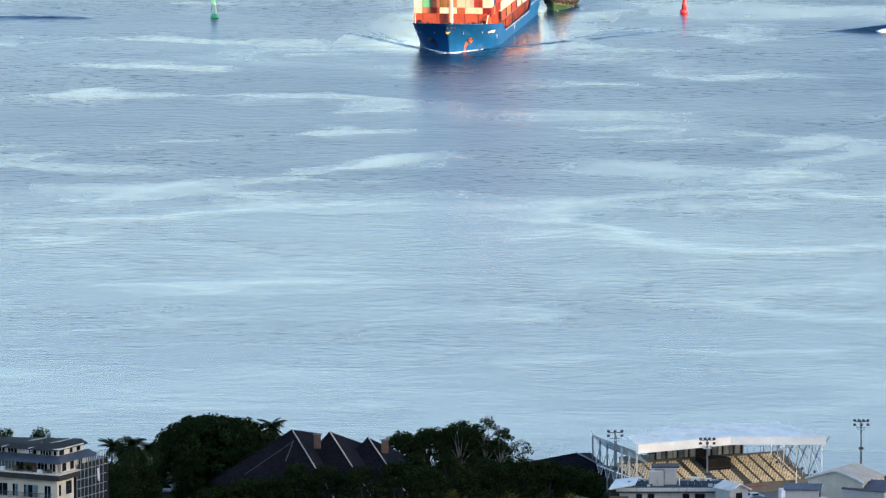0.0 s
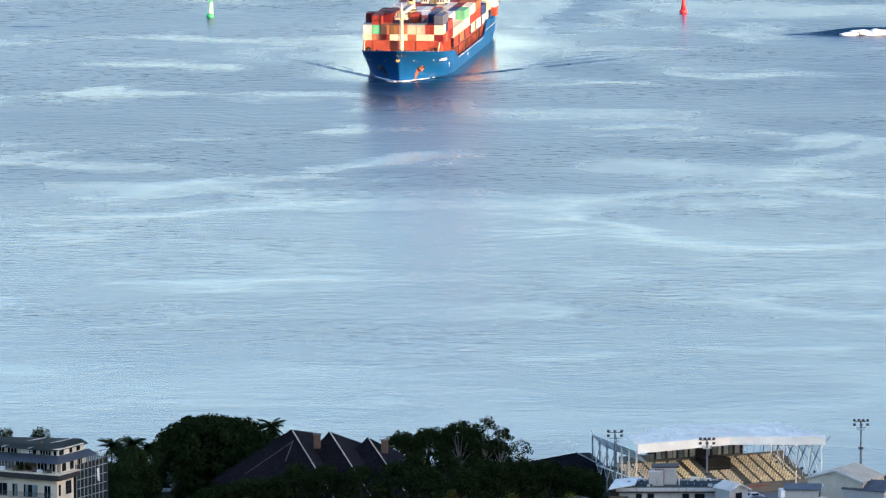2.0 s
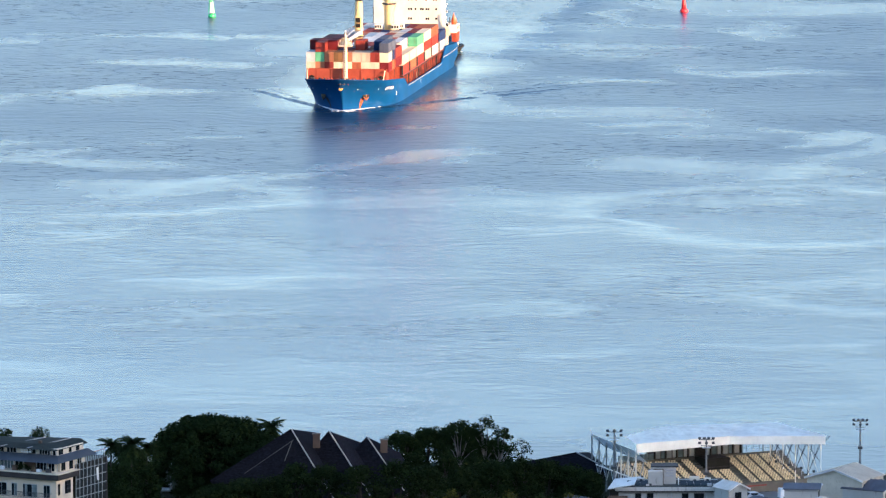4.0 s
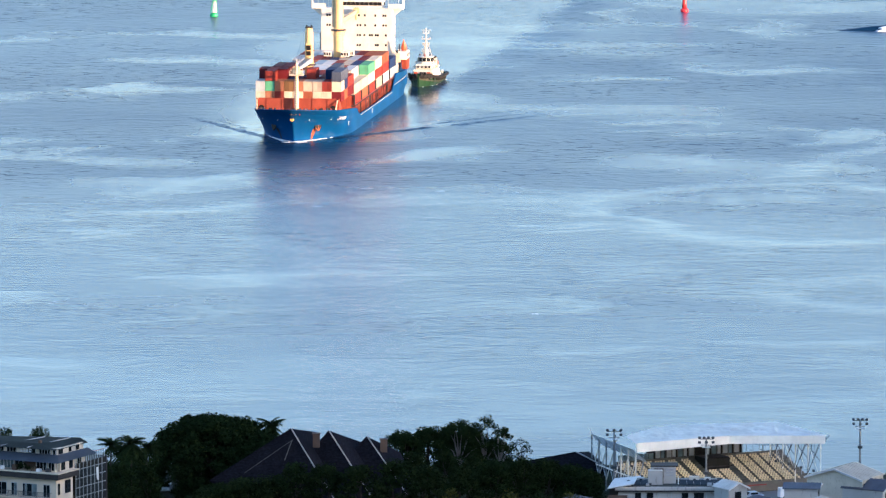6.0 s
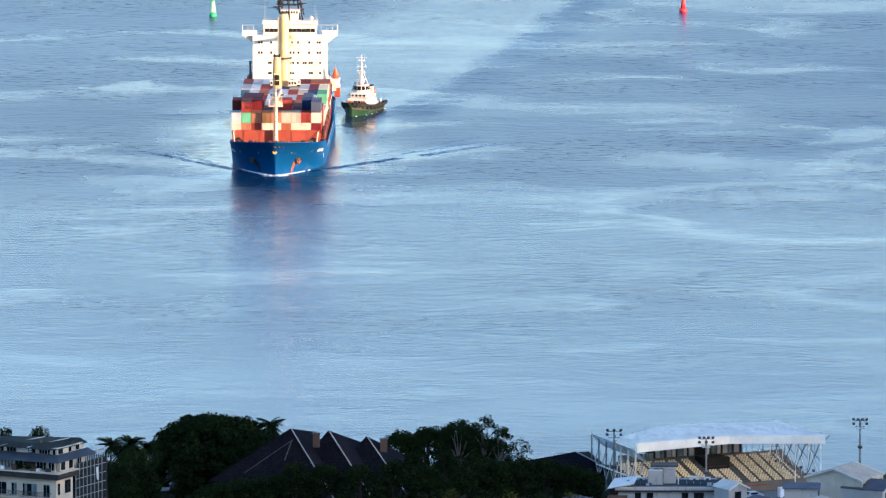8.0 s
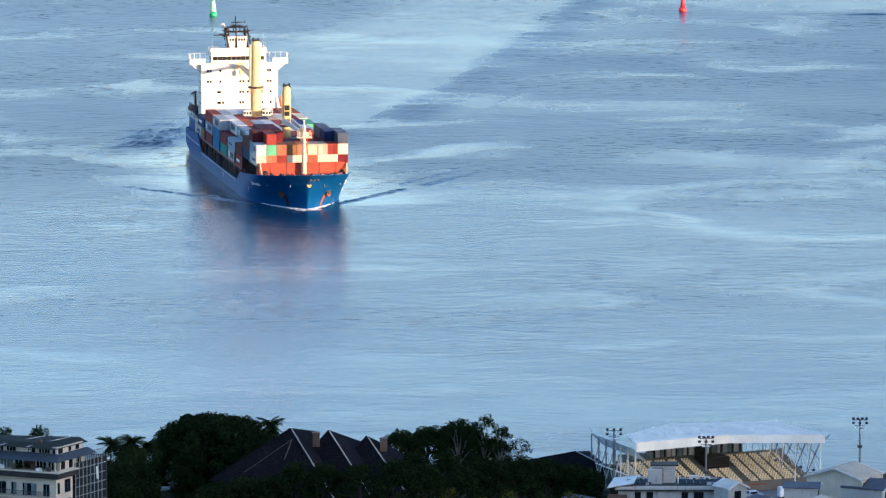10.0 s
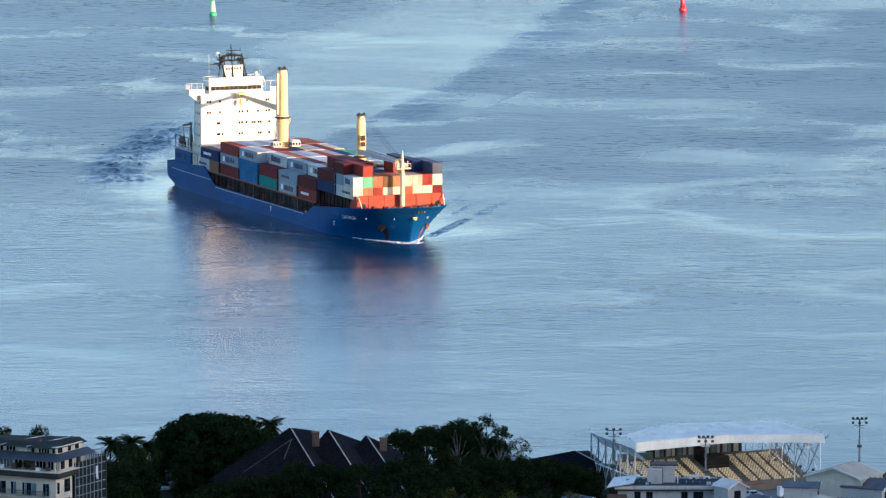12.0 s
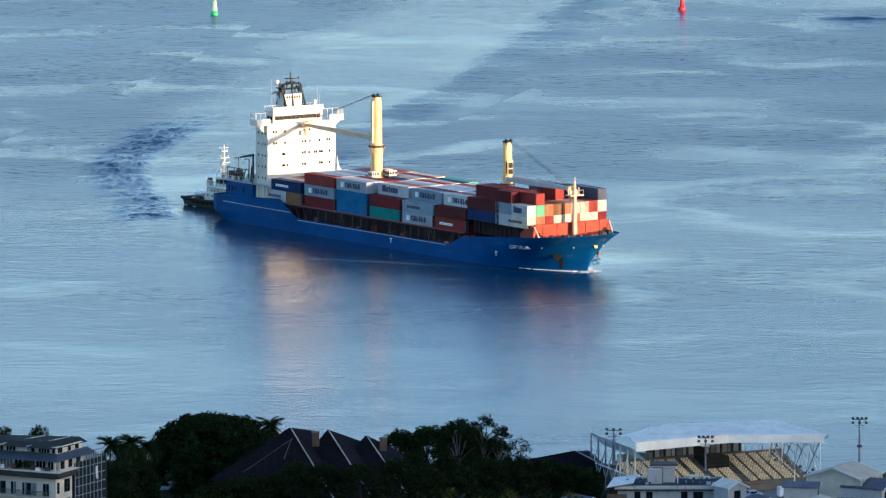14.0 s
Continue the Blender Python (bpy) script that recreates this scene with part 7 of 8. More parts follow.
        part("mullion", box(x + 0.95, x + 1.07, 11.5, 11.66, z0 + 3.9, z0 + 6.7), M_TERRACE, back)
    part("lounge_roof", box(8.2, 27.8, 10.4, 14.8, z0 + 7.0, z0 + 7.3), M_DARKSLAB, back)
    for k in range(7):
        part("balustrade_pane", box(1.0 + 1.08 * k, 2.0 + 1.08 * k, 11.5, 11.54, z0 + rows * rise + 0.35, z0 + rows * rise + 1.5), M_PALEPANE, gs, "glass balustrade")
    part("back_wall", box(0, L, 11.2, 11.5, 0, z0 + rows * rise + 0.35), M_TERRACE, gs)
    for k in range(6):
        part("rail_post", box(28.2 + 1.4 * k, 28.28 + 1.4 * k, 11.3, 11.4, z0 + rows * rise, z0 + rows * rise + 3.0), M_GALV, gs)
    # roof membrane in the place's axes: a quilt of shallow cushions, between its front and back edges
    front = [(0.0, (35.6, 1535.0, 13.35)), (0.5, (53.1, 1545.0, 13.3)), (1.0, (71.0, 1545.2, 13.3))]
    rear = [(0.0, (33.2, 1547.0, 12.9)), (0.16, (39.0, 1561.0, 12.55)), (0.3, (43.0, 1562.5, 13.05)), (0.78, (62.5, 1563.0, 13.55)), (1.0, (71.4, 1547.0, 13.25))]

    def along(track, s):
        for (a, p), (b, q) in zip(track, track[1:]):
            if s <= b:
                return Vector(p).lerp(Vector(q), (s - a) / (b - a))
        return Vector(track[-1][1])

    bm = bmesh.new()
    nx, ny = 204, 54
    g = {}
    for i in range(nx + 1):
        for j in range(ny + 1):
            s, t = i / nx, j / ny
            p = along(front, s).lerp(along(rear, s), t)
            cushion = abs(math.sin(s * math.pi * 34)) ** 0.7 * abs(math.sin(t * math.pi * 9)) ** 0.7
            inside = math.sin(math.pi * t)
            p.z += 0.05 * cushion + (0.26 * noise.noise((s * 17, t * 4, 5)) + 0.20 * noise.noise((s * 38, t * 11, 8))) * inside ** 0.5 + 0.35 * inside * (1 - ease(0.8, 1, s))
            g[i, j] = bm.verts.new(p)
    for i in range(nx):
        for j in range(ny):
            bm.faces.new((g[i, j], g[i + 1, j], g[i + 1, j + 1], g[i, j + 1]))
    bmesh.ops.solidify(bm, geom=bm.faces[:], thickness=0.08)
    roof = placed("roof", bm, M_MEMBRANE, gs, "white quilted membrane roof", smooth=True)
    for k in range(2):
        a, b = Vector(front[k][1]), Vector(front[k + 1][1])
        n = Vector((b.y - a.y, a.x - b.x, 0)).normalized() * 0.3
        bm = bmesh.new()
        za, zb = ((11.75, 13.5), (11.95, 13.45))[k]
        zc = (11.95, 11.95)[k]
        vs = [bm.verts.new(p) for p in (Vector((a.x, a.y, za)), Vector((b.x, b.y, zc)), Vector((b.x, b.y, zb)), Vector((a.x, a.y, zb)))]
        vs += [bm.verts.new(v.co - n * 1.2) for v in vs[:4]]
        for f in ((0, 1, 2, 3), (7, 6, 5, 4), (0, 4, 5, 1), (1, 5, 6, 2), (2, 6, 7, 3), (3, 7, 4, 0)):
            bm.faces.new([vs[i] for i in f])
        bm.transform(Matrix.Translation(n))
        placed("fascia", bm, M_FASCIA, gs, "deep off-white roof fascia")
    for k in range(9):
        s = 0.04 + 0.115 * k
        a, b = along(front, s), along(rear, s)
        placed("roof_rib", rod(a - Vector((0, 0, 0.9)), b - Vector((0, 0, 0.6)), 0.14, sides=6), M_GALV, roof)
    for k in range(8):
        part("column", rod((1.0 + 4.5 * k, 12.6, 0), (1.0 + 4.5 * k, 12.6, 10.6), 0.15, sides=8), M_GALV, gs)
    # end bay: raking trusses in white and grey
    for k in range(5):
        f = k / 4
        base = Vector((70.2, 1546, 2)).lerp(Vector((61.5, 1563, 2)), f)
        head = Vector((70.2, 1546, 12.6)).lerp(Vector((61.5, 1563, 12.4)), f)
        placed("end_post", rod(base, head, 0.12, sides=6), M_FASCIA, gs)
        if k < 4:
            nb = Vector((70.2, 1546, 2)).lerp(Vector((61.5, 1563, 2)), f + 0.25)
            nh = Vector((70.2, 1546, 12.6)).lerp(Vector((61.5, 1563, 12.4)), f + 0.25)
            lines = [(base.lerp(head, 0.35), nh, M_GALV), (nb.lerp(nh, 0.35), head, M_STEEL), (base.lerp(nb, 0.5) + Vector((0, 0, 3)), head.lerp(nh, 0.5), M_GALV)]
            inner = Vector((-2.6, -0.5, 0))
            lines += [(base + inner + Vector((0, 0, 4.0)), head + Vector((0.2, 0, -0.2)), M_STEEL), (base + inner * 0.2 + Vector((0, 0, 4.5)), head + inner, M_FASCIA), (base + inner + Vector((0, 0, 4.0)), head + inner * 0.6, M_STEEL), (base.lerp(head, 0.6), nh + inner * 0.5, M_STEEL)]
            for a, b, m in lines:
                placed("end_brace", rod(a, b, 0.055, sides=6), m, gs)
            placed("brace_lamp", turned([(0.08, -0.25), (0.28, -0.2), (0.28, 0.2), (0.08, 0.25)], 8, Matrix.Translation(base.lerp(head, 0.45) + inner * 0.5)), M_LAMP, gs)
    placed("roof_horn", rod((70.9, 1545.5, 12.4), (71.9, 1546.5, 13.3), 0.10, 0.06, 6), M_STEEL, gs)
    # open side wing: raised trusses under tilted cladding, running back from the corner of the roof
    W0, W1 = Vector((27.9, 1560, 2)), Vector((35.6, 1536.5, 2))
    bm = bmesh.new()
    n = 10
    pairs = []
    for k in range(n + 1):
        c = W0.lerp(W1, k / n)
        hi = 11.7 + 0.3 * k / n
        pairs.append((bm.verts.new((c.x - 0.3, c.y, hi)), bm.verts.new((c.x + 2.2, c.y - 1.8, hi - 2.1))))
    for p, q in zip(pairs, pairs[1:]):
        bm.faces.new((p[0], p[1], q[1], q[0]))
    bmesh.ops.solidify(bm, geom=bm.faces[:], thickness=0.1)
    placed("side_cladding", bm, M_BLUEMETAL, gs, "blue-grey corrugated cladding on trusses")
    for k in range(7):
        c = W0.lerp(W1, k / 6)
        hi = 11.4 + 0.3 * k / 6
        placed("wing_post", rod((c.x, c.y, 2), (c.x, c.y, hi), 0.15, sides=8), M_FASCIA if k > 3 else M_MASTGREY, gs)
        placed("wing_strut", rod((c.x + 0.2, c.y, 4.6), (c.x + 1.5, c.y - 1.2, hi - 1.2), 0.09, sides=6), M_GALV, gs)
        placed("wing_strut", rod((c.x - 0.4, c.y + 0.1, hi + (1.2 if k == 0 else 0.25)), (c.x + 1.2, c.y - 0.9, hi - 1.6), 0.07, sides=6), M_GALV, gs)
        if k < 6:
            d = W0.lerp(W1, (k + 1) / 6)
            placed("wing_strut", rod((c.x, c.y, 4.0), (d.x, d.y, hi - 1.3), 0.07, sides=6), M_FASCIA, gs)
            placed("wing_strut", rod((d.x, d.y, 4.0), (c.x, c.y, hi - 1.6), 0.06, sides=6), M_GALV, gs)
    placed("wing_rail", rod((27.9, 1560, 6.2), (35.6, 1536.5, 6.6), 0.12, sides=6), M_FASCIA, gs)
    floodlight(79.0, 1576, 2, 12.0, 4, 1, "tall floodlight mast beside the water")
    floodlight(48.6, 1536, 2, 14.3, 4, 2, "floodlight mast in front of the grandstand")
    floodlight(31.7, 1541, 2, 15.0, 3, 3, "floodlight mast beside the open trusses")


# ---------------------------------------------------------------- low buildings by the stand
def flat_block():
    b = thing("flat_roofed_building", "weathered white concrete building with a cluttered flat roof", "building", at=pose(32.6, 1498, 2.7, 0, 0, 0))
    w = part("wall", box(-1.0, 17.6, 0, 9, -0.8, 7.7), M_CONC, b, "stained white concrete wall")
    part("parapet", box(-1.6, 18.2, -0.7, 9.4, 7.7, 8.35, 0.04), M_STAINED, b, "stained concrete parapet")
    for x, ww in ((2.0, 1.1), (4.1, 1.2), (10.4, 1.2), (12.6, 1.8)):
        for z in (1.4, 5.7):
            wd = part("window", box(x, x + ww, -0.05, 0.03, z, z + 1.5), M_DARKSLAB, w)
            part("pane", box(x + 0.06, x + ww / 2 - 0.03, -0.08, -0.04, z + 0.08, z + 1.42), M_GLASS, wd)
            part("pane", box(x + ww / 2 + 0.03, x + ww - 0.06, -0.08, -0.04, z + 0.08, z + 1.42), M_GLASS, wd)
    t = part("stair_tower", box(5.0, 9.4, 3.0, 7.0, 8.3, 11.5, 0.05), M_CONC, b, "white roof-top plant tower")
    part("tower_cap", box(4.9, 9.9, 2.8, 7.2, 11.5, 11.7, 0.05), M_DARKSLAB, t)
    # flat darker panel stands for the shade of the tower's open front
    part("recess_shade_panel", box(5.4, 7.2, 2.95, 3.02, 8.5, 11.2), M_TERRACE, t)
    part("plant_cabinet", box(4.4, 7.0, 1.4, 3.4, 8.3, 11.0, 0.05), M_CONC, b)
    for k in range(3):
        part("louvre", box(7.6, 9.0, 2.93, 3.0, 9.8 + 0.5 * k, 10.1 + 0.5 * k), M_GREY, t)
    for x, y, ww, h in ((11.9, 3.4, 1.8, 1.3), (14.6, 5.2, 1.2, 0.8), (2.4, 4.4, 1.5, 0.9)):
        a = part("air_conditioner", box(x, x + ww, y, y + 1.0, 8.35, 8.35 + h, 0.05), M_PALEMETAL, b, "white roof-top air unit")
        part("grille", turned([(0.3, 0), (0.3, 0.04)], 12, pose(x + ww / 2, y - 0.02, 8.35 + h / 2, 90, 0, 0)), M_STEEL, a)
    part("roof_light", box(9.6, 18.0, 4.0, 9.0, 8.35, 8.6, 0.03), M_DARKSLAB, b)
    part("pipe", rod((0, 5.5, 8.9), (17, 5.5, 8.9), 0.09, sides=6), M_GALV, b)
    rng = random.Random(14)
    for k in range(26):
        x, y = rng.uniform(-0.8, 17.4), rng.uniform(-0.2, 8.6)
        if k % 4 == 0:
            part("vent_pipe", rod((x, y, 8.35), (x, y, 8.35 + rng.uniform(0.5, 1.4)), 0.09, sides=6), rng.choice((M_GALV, M_LETTER, M_BLACK)), b)
        else:
            part("roof_gear", box(x - rng.uniform(0.2, 0.7), x + 0.3, y - 0.3, y + 0.3, 8.35, 8.45 + rng.uniform(0.15, 0.5), 0.03), rng.choice((M_PALEMETAL, M_DARKSLAB, M_STEEL, M_LETTER, M_CONC)), b)
    part("roof_felt", box(-1.2, 17.8, -0.3, 9.0, 8.352, 8.42), M_ROOFDARK, b, "dark roofing felt")
    for k in range(6):
        x = 10.2 + 1.22 * k
        part("solar_panel", plate([(x, 0.6, 8.6), (x + 1.12, 0.6, 8.6), (x + 1.12, 2.5, 9.15), (x, 2.5, 9.15)], 0.06), M_DARKPANE, b, "dark tilted solar panel")
    for k in range(3):
        x = 0.6 + 1.22 * k
        part("solar_panel", plate([(x, 0.6, 8.6), (x + 1.12, 0.6, 8.6), (x + 1.12, 2.5, 9.15), (x, 2.5, 9.15)], 0.06), M_DARKPANE, b, "dark tilted solar panel")
    # dark strip put in for the shadow line under the parapet
    part("soffit_shade_strip", box(-1.5, 18.1, -0.66, -0.1, 7.45, 7.7), M_DARKSLAB, b)
    for x in (1.0, 6.2, 8.6, 14.9, 16.4):
        part("downpipe", rod((x, -0.1, -0.8), (x, -0.1, 7.5), 0.07, sides=6), M_GALV, w)
    part("aerial", rod((3.6, 6.0, 8.35), (3.6, 6.0, 12.4), 0.05, sides=5), M_GALV, b)
    # lean-to roof at its end
    part("awning", plate([(-3.0, -1.2, 8.2), (1.8, -1.2, 9.0), (2.6, 5.0, 9.5), (-1.6, 5.0, 9.1)], 0.14), M_PALEMETAL, b, "pale sheet metal awning")
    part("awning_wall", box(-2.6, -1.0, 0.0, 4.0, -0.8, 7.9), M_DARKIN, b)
    part("shutter", box(-2.9, 0.6, -1.0, -0.9, 5.0, 6.9), M_BROWN, b, "rusty brown awning front")


def gable_house(name, x, y, w, d, wall, ridge, turn, roof_m, wall_m, label, panes=True):
    h = thing(name, label, "building", "low houses by the stand", pose(x, y, 2, 0, 0, turn))
    bm = prism([(-w / 2, 0), (w / 2, 0), (w / 2, wall), (0, ridge), (-w / 2, wall)], d)
    body = part("wall", bm, wall_m, h)
    for s in (-1, 1):
        m = 0.35
        drop = (ridge - wall) / (w / 2) * m
        part("roof_slope", plate([(0, -0.5, ridge + 0.16), (s * (w / 2 + m), -0.5, wall - drop + 0.16), (s * (w / 2 + m), d + 0.3, wall - drop + 0.16), (0, d + 0.3, ridge + 0.16)], 0.12), roof_m, h, "sheet metal roof")
        part("barge_board", plate([(0, -0.54, ridge + 0.2), (s * (w / 2 + m), -0.54, wall - drop + 0.2), (s * (w / 2 + m), -0.54, wall - drop - 0.08), (0, -0.54, ridge - 0.08)], 0.06), M_LETTER, h, "white barge board")
        for k in range(int(d / 0.9)):
            y0 = 0.9 * k + 0.2
            part("roof_seam", rod((0.02 * s, y0, ridge + 0.23), (s * (w / 2 + m), y0, wall - drop + 0.23), 0.05, sides=4), roof_m, h)
    n = max(1, int(w / 2.6))
    for k in range(n if panes else 0):
        xx = (k - (n - 1) / 2) * 2.4
        wd = part("window", box(xx - 0.7, xx + 0.7, -0.05, 0.03, wall - 2.0, wall - 0.6), M_DARKSLAB, body)
        for j in range(3):
            part("pane", box(xx - 0.64 + j * 0.44, xx - 0.26 + j * 0.44, -0.08, -0.04, wall - 1.94, wall - 0.66), M_GLASS, wd)
    for k in range(n):
        yy = d * (k + 0.5) / n
        part("window", box(w / 2 - 0.03, w / 2 + 0.05, yy - 0.5, yy + 0.5, wall - 2.0, wall - 0.7), M_GLASS, body)
    return h


def low_houses():
    flat_block()
    gable_house("gable_house", 26.6, 1486, 5.0, 6, 7.7, 8.6, 38, M_SLATE, M_CONC, "low house with a dark slate-blue roof under trees")
    gable_house("gable_house", 53.0, 1494, 4.0, 4.6, 9.3, 10.3, 32, M_PALEMETAL, M_CONC, "small white house with a pale metal gable roof")
    gable_house("gable_house", 70.7, 1502, 11.0, 9, 9.9, 11.6, -28, M_TANROOF, M_CREAM, "wide cream house with a pale tan low gable roof", False)
    gable_house("gable_house", 80.6, 1500, 6.0, 8, 8.4, 9.8, 62, M_SLATE, M_CONC, "house with a dark metal roof and louvred windows")
    gable_house("gable_house", 67.4, 1492, 5.6, 6, 9.9, 10.5, 84, M_SLATE, M_CONC, "low white house with a dark metal roof")
    gable_house("gable_house", 58.4, 1486, 4.2, 5, 7.8, 8.6, 30, M_SLATE, M_CONC, "grey shed with a dark low metal roof")
    gable_house("gable_house", 77.5, 1480, 9.0, 7, 7.9, 9.2, 76, M_SLATE, M_CONC, "house with a blue-grey metal roof")
    gable_house("gable_house", 69.4, 1482, 4.5, 5, 8.2, 9.0, 20, M_TANROOF, M_CREAM, "small house with a rust-streaked pale roof")


def forecourt():
    """Worn asphalt between the stand and the low houses."""
    bm = bmesh.new()
    bmesh.ops.create_grid(bm, x_segments=28, y_segments=22, size=1.0)
    for v in bm.verts:
        v.co = Vector((22 + 15 * v.co.x, -12 + 11 * v.co.y, 0.05 + 0.03 * noise.noise((v.co.x * 4, v.co.y * 4, 2))))
    bmesh.ops.solidify(bm, geom=bm.faces[:], thickness=0.3)
    ob = part("pavement", bm, M_ROAD)
    ob.matrix_world = pose(37.0, 1540.6, 2.0, 0, 0, 27)
    tagged(ob, "worn blue-grey asphalt forecourt before the stand", "pavement", kind="structure")


def parked_van(x, y, turn):
    """Own axes: x forward."""
    van = thing("parked_van", "white delivery van parked before the stand", "van", at=pose(x, y, 2.1, 0, 0, turn))
    body = part("body", prism([(-2.4, 0.4), (2.4, 0.4), (2.45, 1.0), (1.75, 1.2), (1.2, 2.05), (-2.35, 2.1)], 1.9, pose(0, -0.95, 0)), M_LETTER, van)
    part("windscreen", plate([(1.26, -0.8, 2.0), (1.26, 0.8, 2.0), (1.74, 0.85, 1.26), (1.74, -0.85, 1.26)], 0.05), M_GLASS, body)
    for s in (-1, 1):
        part("side_window", box(0.4, 1.15, s * 0.96 - 0.02, s * 0.96 + 0.02, 1.25, 1.85), M_GLASS, body)
        part("headlight", box(2.4, 2.5, s * 0.65 - 0.2, s * 0.65 + 0.2, 0.75, 0.95), M_GREY, body)
        for xx in (-1.5, 1.55):
            w = part("wheel", turned([(0.1, -0.1), (0.34, -0.1), (0.35, 0.1), (0.1, 0.1)], 14, pose(xx, s * 0.88, 0.35, 90, 0, 0)), M_RUBBER, van)
            part("rim", turned([(0.05, -0.12), (0.2, -0.12), (0.2, 0.12), (0.05, 0.12)], 10, pose(xx, s * 0.88, 0.35, 90, 0, 0)), M_GALV, w)


def parked_car(x, y, turn, label="pale saloon car parked under the rain tree"):
    """Own axes: x forward."""
    car = thing("parked_car", label, "car", at=pose(x, y, 2.05, 0, 0, turn))
    body = part("body", prism([(-2.1, 0.35), (2.1, 0.35), (2.15, 0.75), (1.1, 0.92), (0.5, 1.42), (-1.0, 1.45), (-1.7, 0.98), (-2.15, 0.9)], 1.7, pose(0, -0.85, 0)), M_CAR, car)
    part("windscreen", plate([(0.58, -0.7, 1.38), (0.58, 0.7, 1.38), (1.08, 0.75, 0.97), (1.08, -0.75, 0.97)], 0.05), M_GLASS, body)
    for s in (-1, 1):
        part("side_window", box(-0.95, 0.45, s * 0.86 - 0.02, s * 0.86 + 0.02, 1.0, 1.35), M_GLASS, body)
        part("headlight", box(2.08, 2.2, s * 0.6 - 0.2, s * 0.6 + 0.2, 0.62, 0.78), M_LETTER, body)
        for xx in (-1.3, 1.35):
            w = part("wheel", turned([(0.1, -0.1), (0.32, -0.1), (0.33, 0.1), (0.1, 0.1)], 14, pose(xx, s * 0.8, 0.33, 90, 0, 0)), M_RUBBER, car)
            part("rim", turned([(0.05, -0.12), (0.2, -0.12), (0.2, 0.12), (0.05, 0.12)], 10, pose(xx, s * 0.8, 0.33, 90, 0, 0)), M_GALV, w)


parked_car(-51.6, 1551.5, -95)
forecourt()
parked_van(64.6, 1542.0, 14)
parked_car(57.2, 1541.5, 200, "pale saloon car parked before the stand")
shore_trees()
apartment_block()
halls()
grandstand()
low_houses()


# ---------------------------------------------------------------- what moves
SHIP_ROWS = [(0, 1.25, 2400.2, -97.13), (0.5, -2.27, 2379.9, -97.2), (1, -5.64, 2359.8, -97.12), (1.5, -9.03, 2339.8, -97.0), (2, -12.54, 2320.0, -97.06), (2.5, -16.16, 2300.4, -97.32),
             (3, -19.87, 2280.7, -97.74), (3.5, -23.57, 2261.2, -98.22), (4, -27.19, 2241.7, -98.63), (4.5, -30.62, 2222.2, -98.87), (5, -33.77, 2202.7, -98.82), (5.5, -36.53, 2183.3, -98.43),
             (6, -38.84, 2163.9, -97.65), (6.5, -40.6, 2144.5, -96.46), (7, -41.75, 2125.3, -94.9), (7.5, -42.23, 2106.1, -93.0), (8, -41.97, 2087.1, -90.82), (8.5, -40.92, 2068.2, -88.42),
             (9, -39.02, 2049.6, -85.86), (9.5, -36.22, 2031.3, -83.18), (10, -32.45, 2013.3, -80.41), (10.5, -27.68, 1995.7, -77.53), (11, -21.85, 1978.7, -74.55), (11.5, -14.95, 1962.3, -71.41),
             (12, -6.97, 1946.5, -68.09), (12.5, 2.05, 1931.6, -64.59), (13, 11.99, 1917.6, -60.99), (13.5, 22.67, 1904.6, -57.47), (14, 33.79, 1892.8, -54.43)]
TUG_ROWS = [(0, 35.5, 2543, -102), (0.5, 26.0, 2526, -102), (0.8, 20.5, 2516, -102), (1.5, 11.0, 2490, -102), (3, 0.5, 2438, -100), (4.2, 0.2, 2386, -99), (5.5, -1.5, 2334, -100), (6.5, -8.5, 2296, -102), (7.5, -16.8, 2257, -104), (8.2, -23.3, 2231, -104),
            (9.2, -32.4, 2189, -99), (10.3, -48.0, 2153, -89), (11.3, -57.0, 2120, -82), (12.2, -60.2, 2086, -75), (13.0, -59.2, 2056.0, -67), (13.5, -57.1, 2036, -62), (14.0, -53.3, 2017.3, -54)]


def on_ship(t, x, y):
    """Where a point of the ship lies in the place at t."""
    for a, b in zip(SHIP_ROWS, SHIP_ROWS[1:]):
        if t <= b[0]:
            break
    f = (t - a[0]) / (b[0] - a[0])
    px, py, h = (p + (q - p) * f for p, q in zip(a[1:], b[1:]))
    return Matrix.Translation((px, py, 0)) @ Matrix.Rotation(radians(h), 4, "Z") @ Vector((x, y, 0)), h


wake_pieces = []      # (object, its place, the time at which the stern has passed, its height)


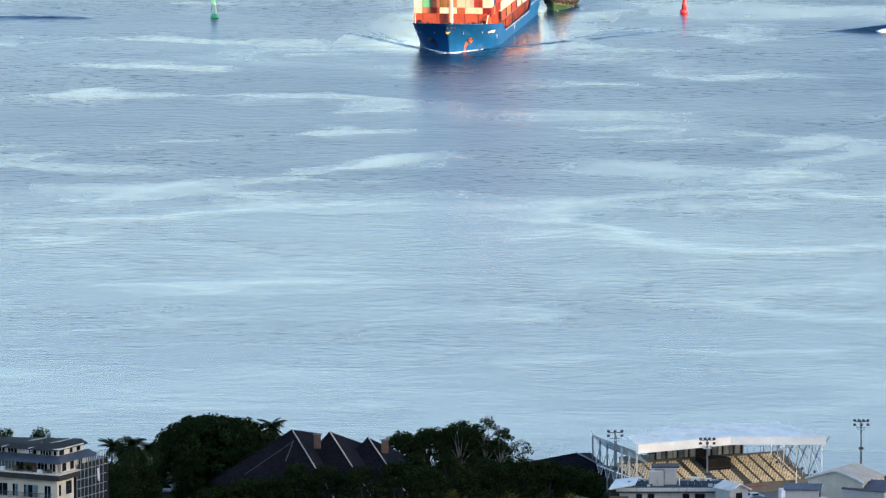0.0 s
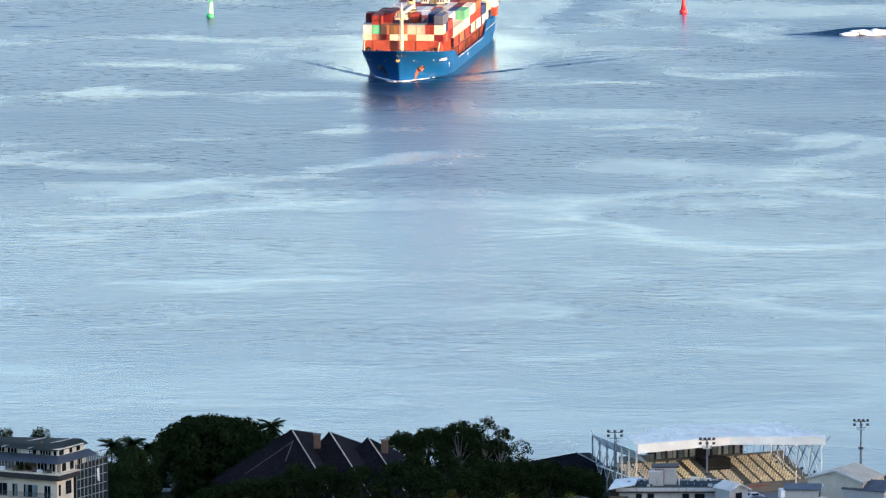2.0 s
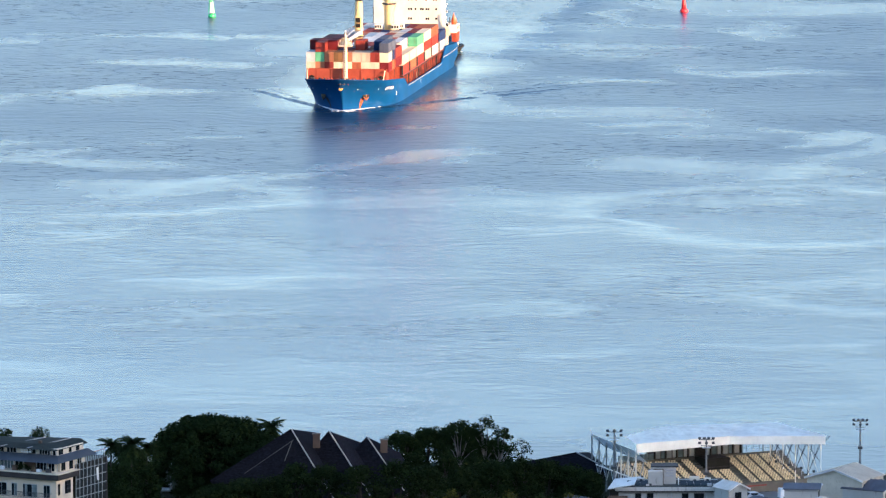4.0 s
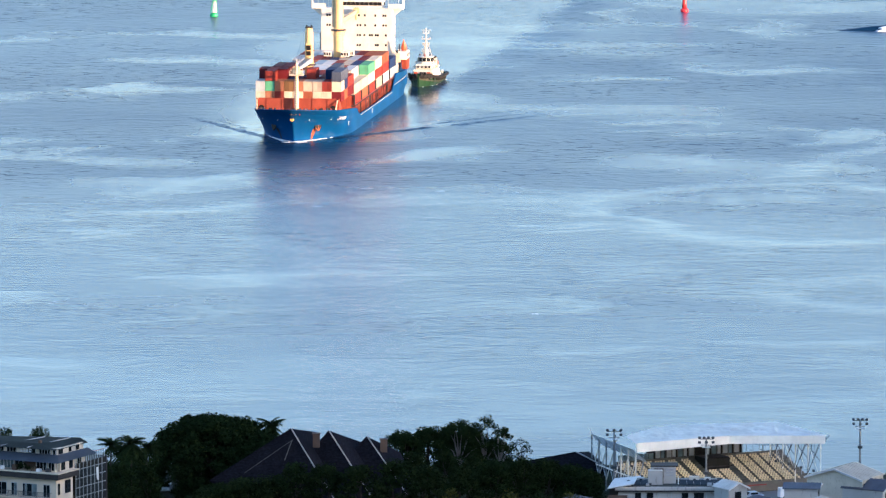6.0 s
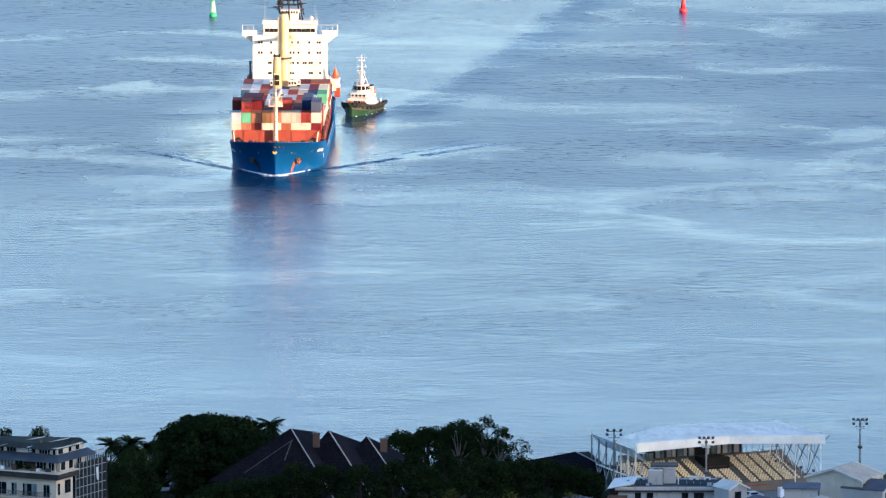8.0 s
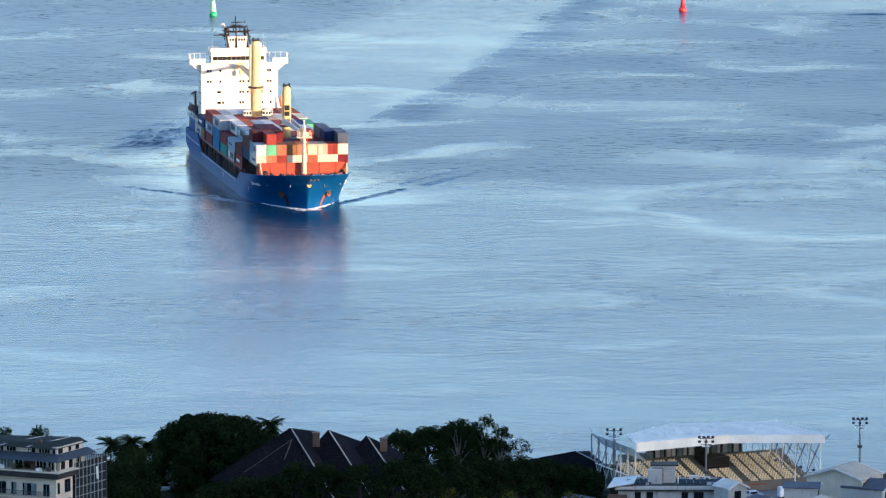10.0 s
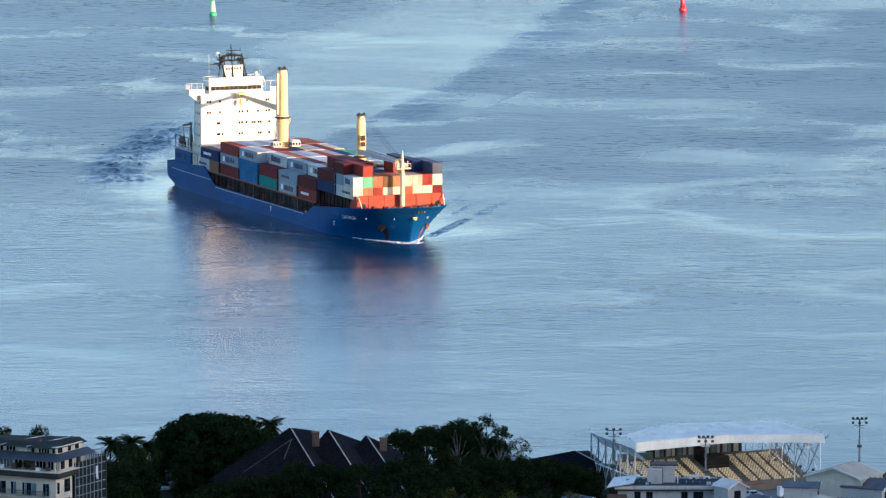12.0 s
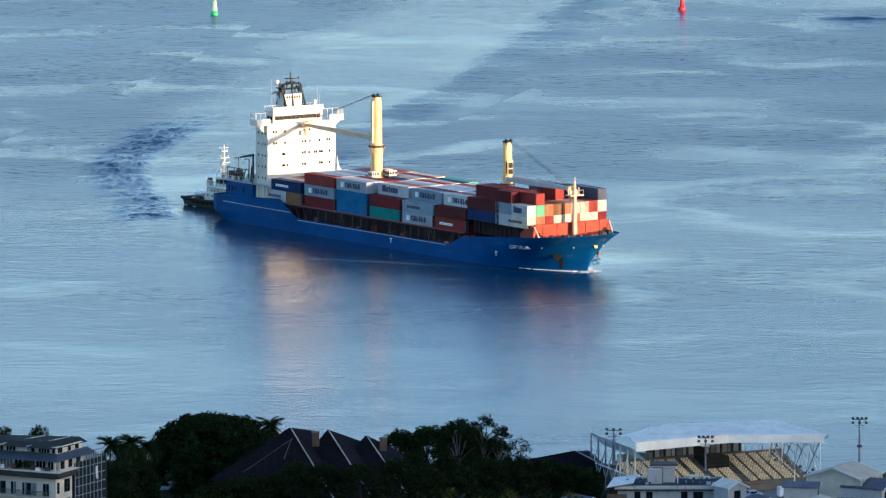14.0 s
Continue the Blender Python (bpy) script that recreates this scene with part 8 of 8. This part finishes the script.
def wake_sheet(ta, tb, n, m):
    """A length of the wake laid along the stern's path: calm water in the middle, curved ripples along both edges."""
    mid = on_ship((ta + tb) / 2, -131, 0)[0]
    verts, strengths = [], []
    for i in range(n + 1):
        t = ta + (tb - ta) * i / n
        turn = ease(6.4, 10.0, t)
        for j in range(m + 1):
            y = -66.0 + 112.0 * j / m
            c = on_ship(t, -131, y)[0]
            torn = y + 7 * noise.noise((c.x * 0.03, c.y * 0.02, 2.2)) + 3 * noise.noise((c.x * 0.12, c.y * 0.06, 6.2))
            inner, outer = (18, 26) if y > 0 else (28 - 12 * turn, 52 - 26 * turn)
            lane = 1 - ease(inner, outer, abs(torn))
            edge = ease(15, 22, abs(torn)) * (1 - ease(28, 42, abs(torn))) * (0.1 + 0.9 * math.sin(math.pi * i / n) ** 0.7)
            patch = min(1.2, max(0.35 if y > 0 else 0.7, 0.85 + 1.2 * noise.noise((c.x * 0.02, c.y * 0.015, 4.0 if y > 0 else 9.0))))
            tall = 0.16 if y > 0 else 0.6 * turn
            p = c - mid
            p.z = -0.1 * (ease(43, 46, y) + ease(63, 66, -y))
            if edge > 0.01:
                s = t * 38
                crest = max(0.0, 1 - 2.8 * abs(noise.noise((s * 0.10, y * 0.36 + 1.2 * noise.noise((s * 0.06, y * 0.08, 5.0)), 3.0)))) ** 1.3
                crest += 0.5 * max(0.0, 1 - 3 * abs(noise.noise((s * 0.22 + y * 0.1, y * 0.7, 7.0))))
                p.z += tall * edge * patch * crest
            verts.append(tuple(p))
            strengths.append((lane - edge * patch * (0.4 * turn if y < 0 else 0.8)) * (1 - ease(41, 46, y)) * (1 - ease(60, 66, -y)))
    w = m + 1
    faces = [(i * w + j, i * w + j + 1, i * w + w + j + 1, i * w + w + j) for i in range(n) for j in range(m)]
    me = bpy.data.meshes.new("wake")
    me.from_pydata(verts, [], faces)
    layer = me.attributes.new("strength", "FLOAT", "POINT")
    layer.data.foreach_set("value", strengths)
    me.materials.append(M_WAKE)
    for f in me.polygons:
        f.use_smooth = True
    return me, mid


def wake_water():
    """Water the stern leaves behind, laid down length by length."""
    step = 0.4
    k = -4
    while 0.05 + step * (k + 1) < 13.9:
        ta, tb = 0.05 + step * k, 0.05 + step * (k + 1)
        me, mid = wake_sheet(ta, tb, 32, 176)
        o = tagged(new("wake_water", me), "smooth pale water with rippled edges behind the ship's stern", "wake", "ship's wake")
        wake_pieces.append((o, mid, tb, 0.02))
        k += 1


wake_water()


def motions():
    ship_poses = [(t, pose(x, y, 0, 0, 0, a)) for t, x, y, a in SHIP_ROWS]
    walk(ship, ship_poses)
    for ob, local in cargo:
        walk(ob, [(t, m @ local) for t, m in ship_poses])
    walk(tug, [(t, pose(x, y, 0, 0, 0, a)) for t, x, y, a in TUG_ROWS])
    for ob, c, t, z in wake_pieces:
        low, up = pose(c.x, c.y, -1.5), pose(c.x, c.y, z)
        walk(ob, [(0, low), (t, low), (t + 0.15, up), (max(14, t + 1), up)] if t > 0.1 else [(0, up), (14, up)])
    # the tide carries the slicks slowly across
    walk(water, [(t, pose(1.6 * t - 11, 2.0 * t - 14, 0)) for t in (0, 3.5, 7, 10.5, 14)])
    rng = random.Random(4)
    for b, x, y in ((buoy_g, -68.6, 2510), (buoy_r, 72.6, 2525)):
        walk(b, [(t * 0.5, pose(x - (1.3 * ease(0.5, 1.5, t * 0.5) * (1 - ease(3.2, 5.0, t * 0.5)) if x < 0 else 0) + rng.uniform(-0.35, 0.35), y + rng.uniform(-1.0, 1.0), rng.uniform(-0.1, 0.1), rng.uniform(-3, 3), rng.uniform(-3, 3), 0)) for t in range(29)])
    # each swell lifts, breaks and sinks back
    walk(waves[0], [(0, pose(125, 2466, 0)), (1.5, pose(113, 2462, 0.1)), (2.4, pose(116, 2450, -0.6)), (3.2, pose(121, 2436, -1.9)), (14, pose(121, 2436, -4))])
    walk(waves[1], [(0, pose(130, 2470, -4)), (5.0, pose(130, 2476, -2.2)), (6.0, pose(124, 2466, -0.5)), (6.6, pose(122, 2462, -0.2)), (7.4, pose(124, 2450, -2.0)), (14, pose(124, 2450, -4))])
    walk(waves[2], [(0, pose(130, 2500, -4)), (9.6, pose(132, 2500, -2.4)), (10.4, pose(130, 2490, -0.6)), (11.0, pose(124, 2464, 0.1)), (11.7, pose(126, 2450, -2.0)), (14, pose(126, 2450, -4))])
    walk(swells[0], [(0, pose(-122, 2508, 0.1)), (1.5, pose(-122, 2490, -0.1)), (3.0, pose(-124, 2470, -1.2)), (4.6, pose(-126, 2520, -1.2)), (5.4, pose(-128, 2514, 0)), (6.6, pose(-126, 2496, -1.2)), (14, pose(-126, 2496, -2))])
    walk(swells[1], [(0, pose(131, 2500, -1.5)), (4.4, pose(131, 2500, -1.3)), (5.3, pose(128, 2486, 0.1)), (6.2, pose(126, 2474, -1.2)), (9.4, pose(130, 2520, -1.4)), (10.4, pose(127, 2504, 0.15)), (11.0, pose(124, 2490, -1.3)), (14, pose(124, 2490, -2))])
    walk(swells[2], [(0, pose(124, 2440, -0.9)), (1.5, pose(108, 2452, -0.2)), (3.0, pose(116, 2462, -0.1)), (4.0, pose(116, 2448, -1.4)), (12.6, pose(130, 2515, -1.4)), (13.4, pose(128, 2506, -0.4)), (14, pose(125, 2498, 0.1))])


motions()
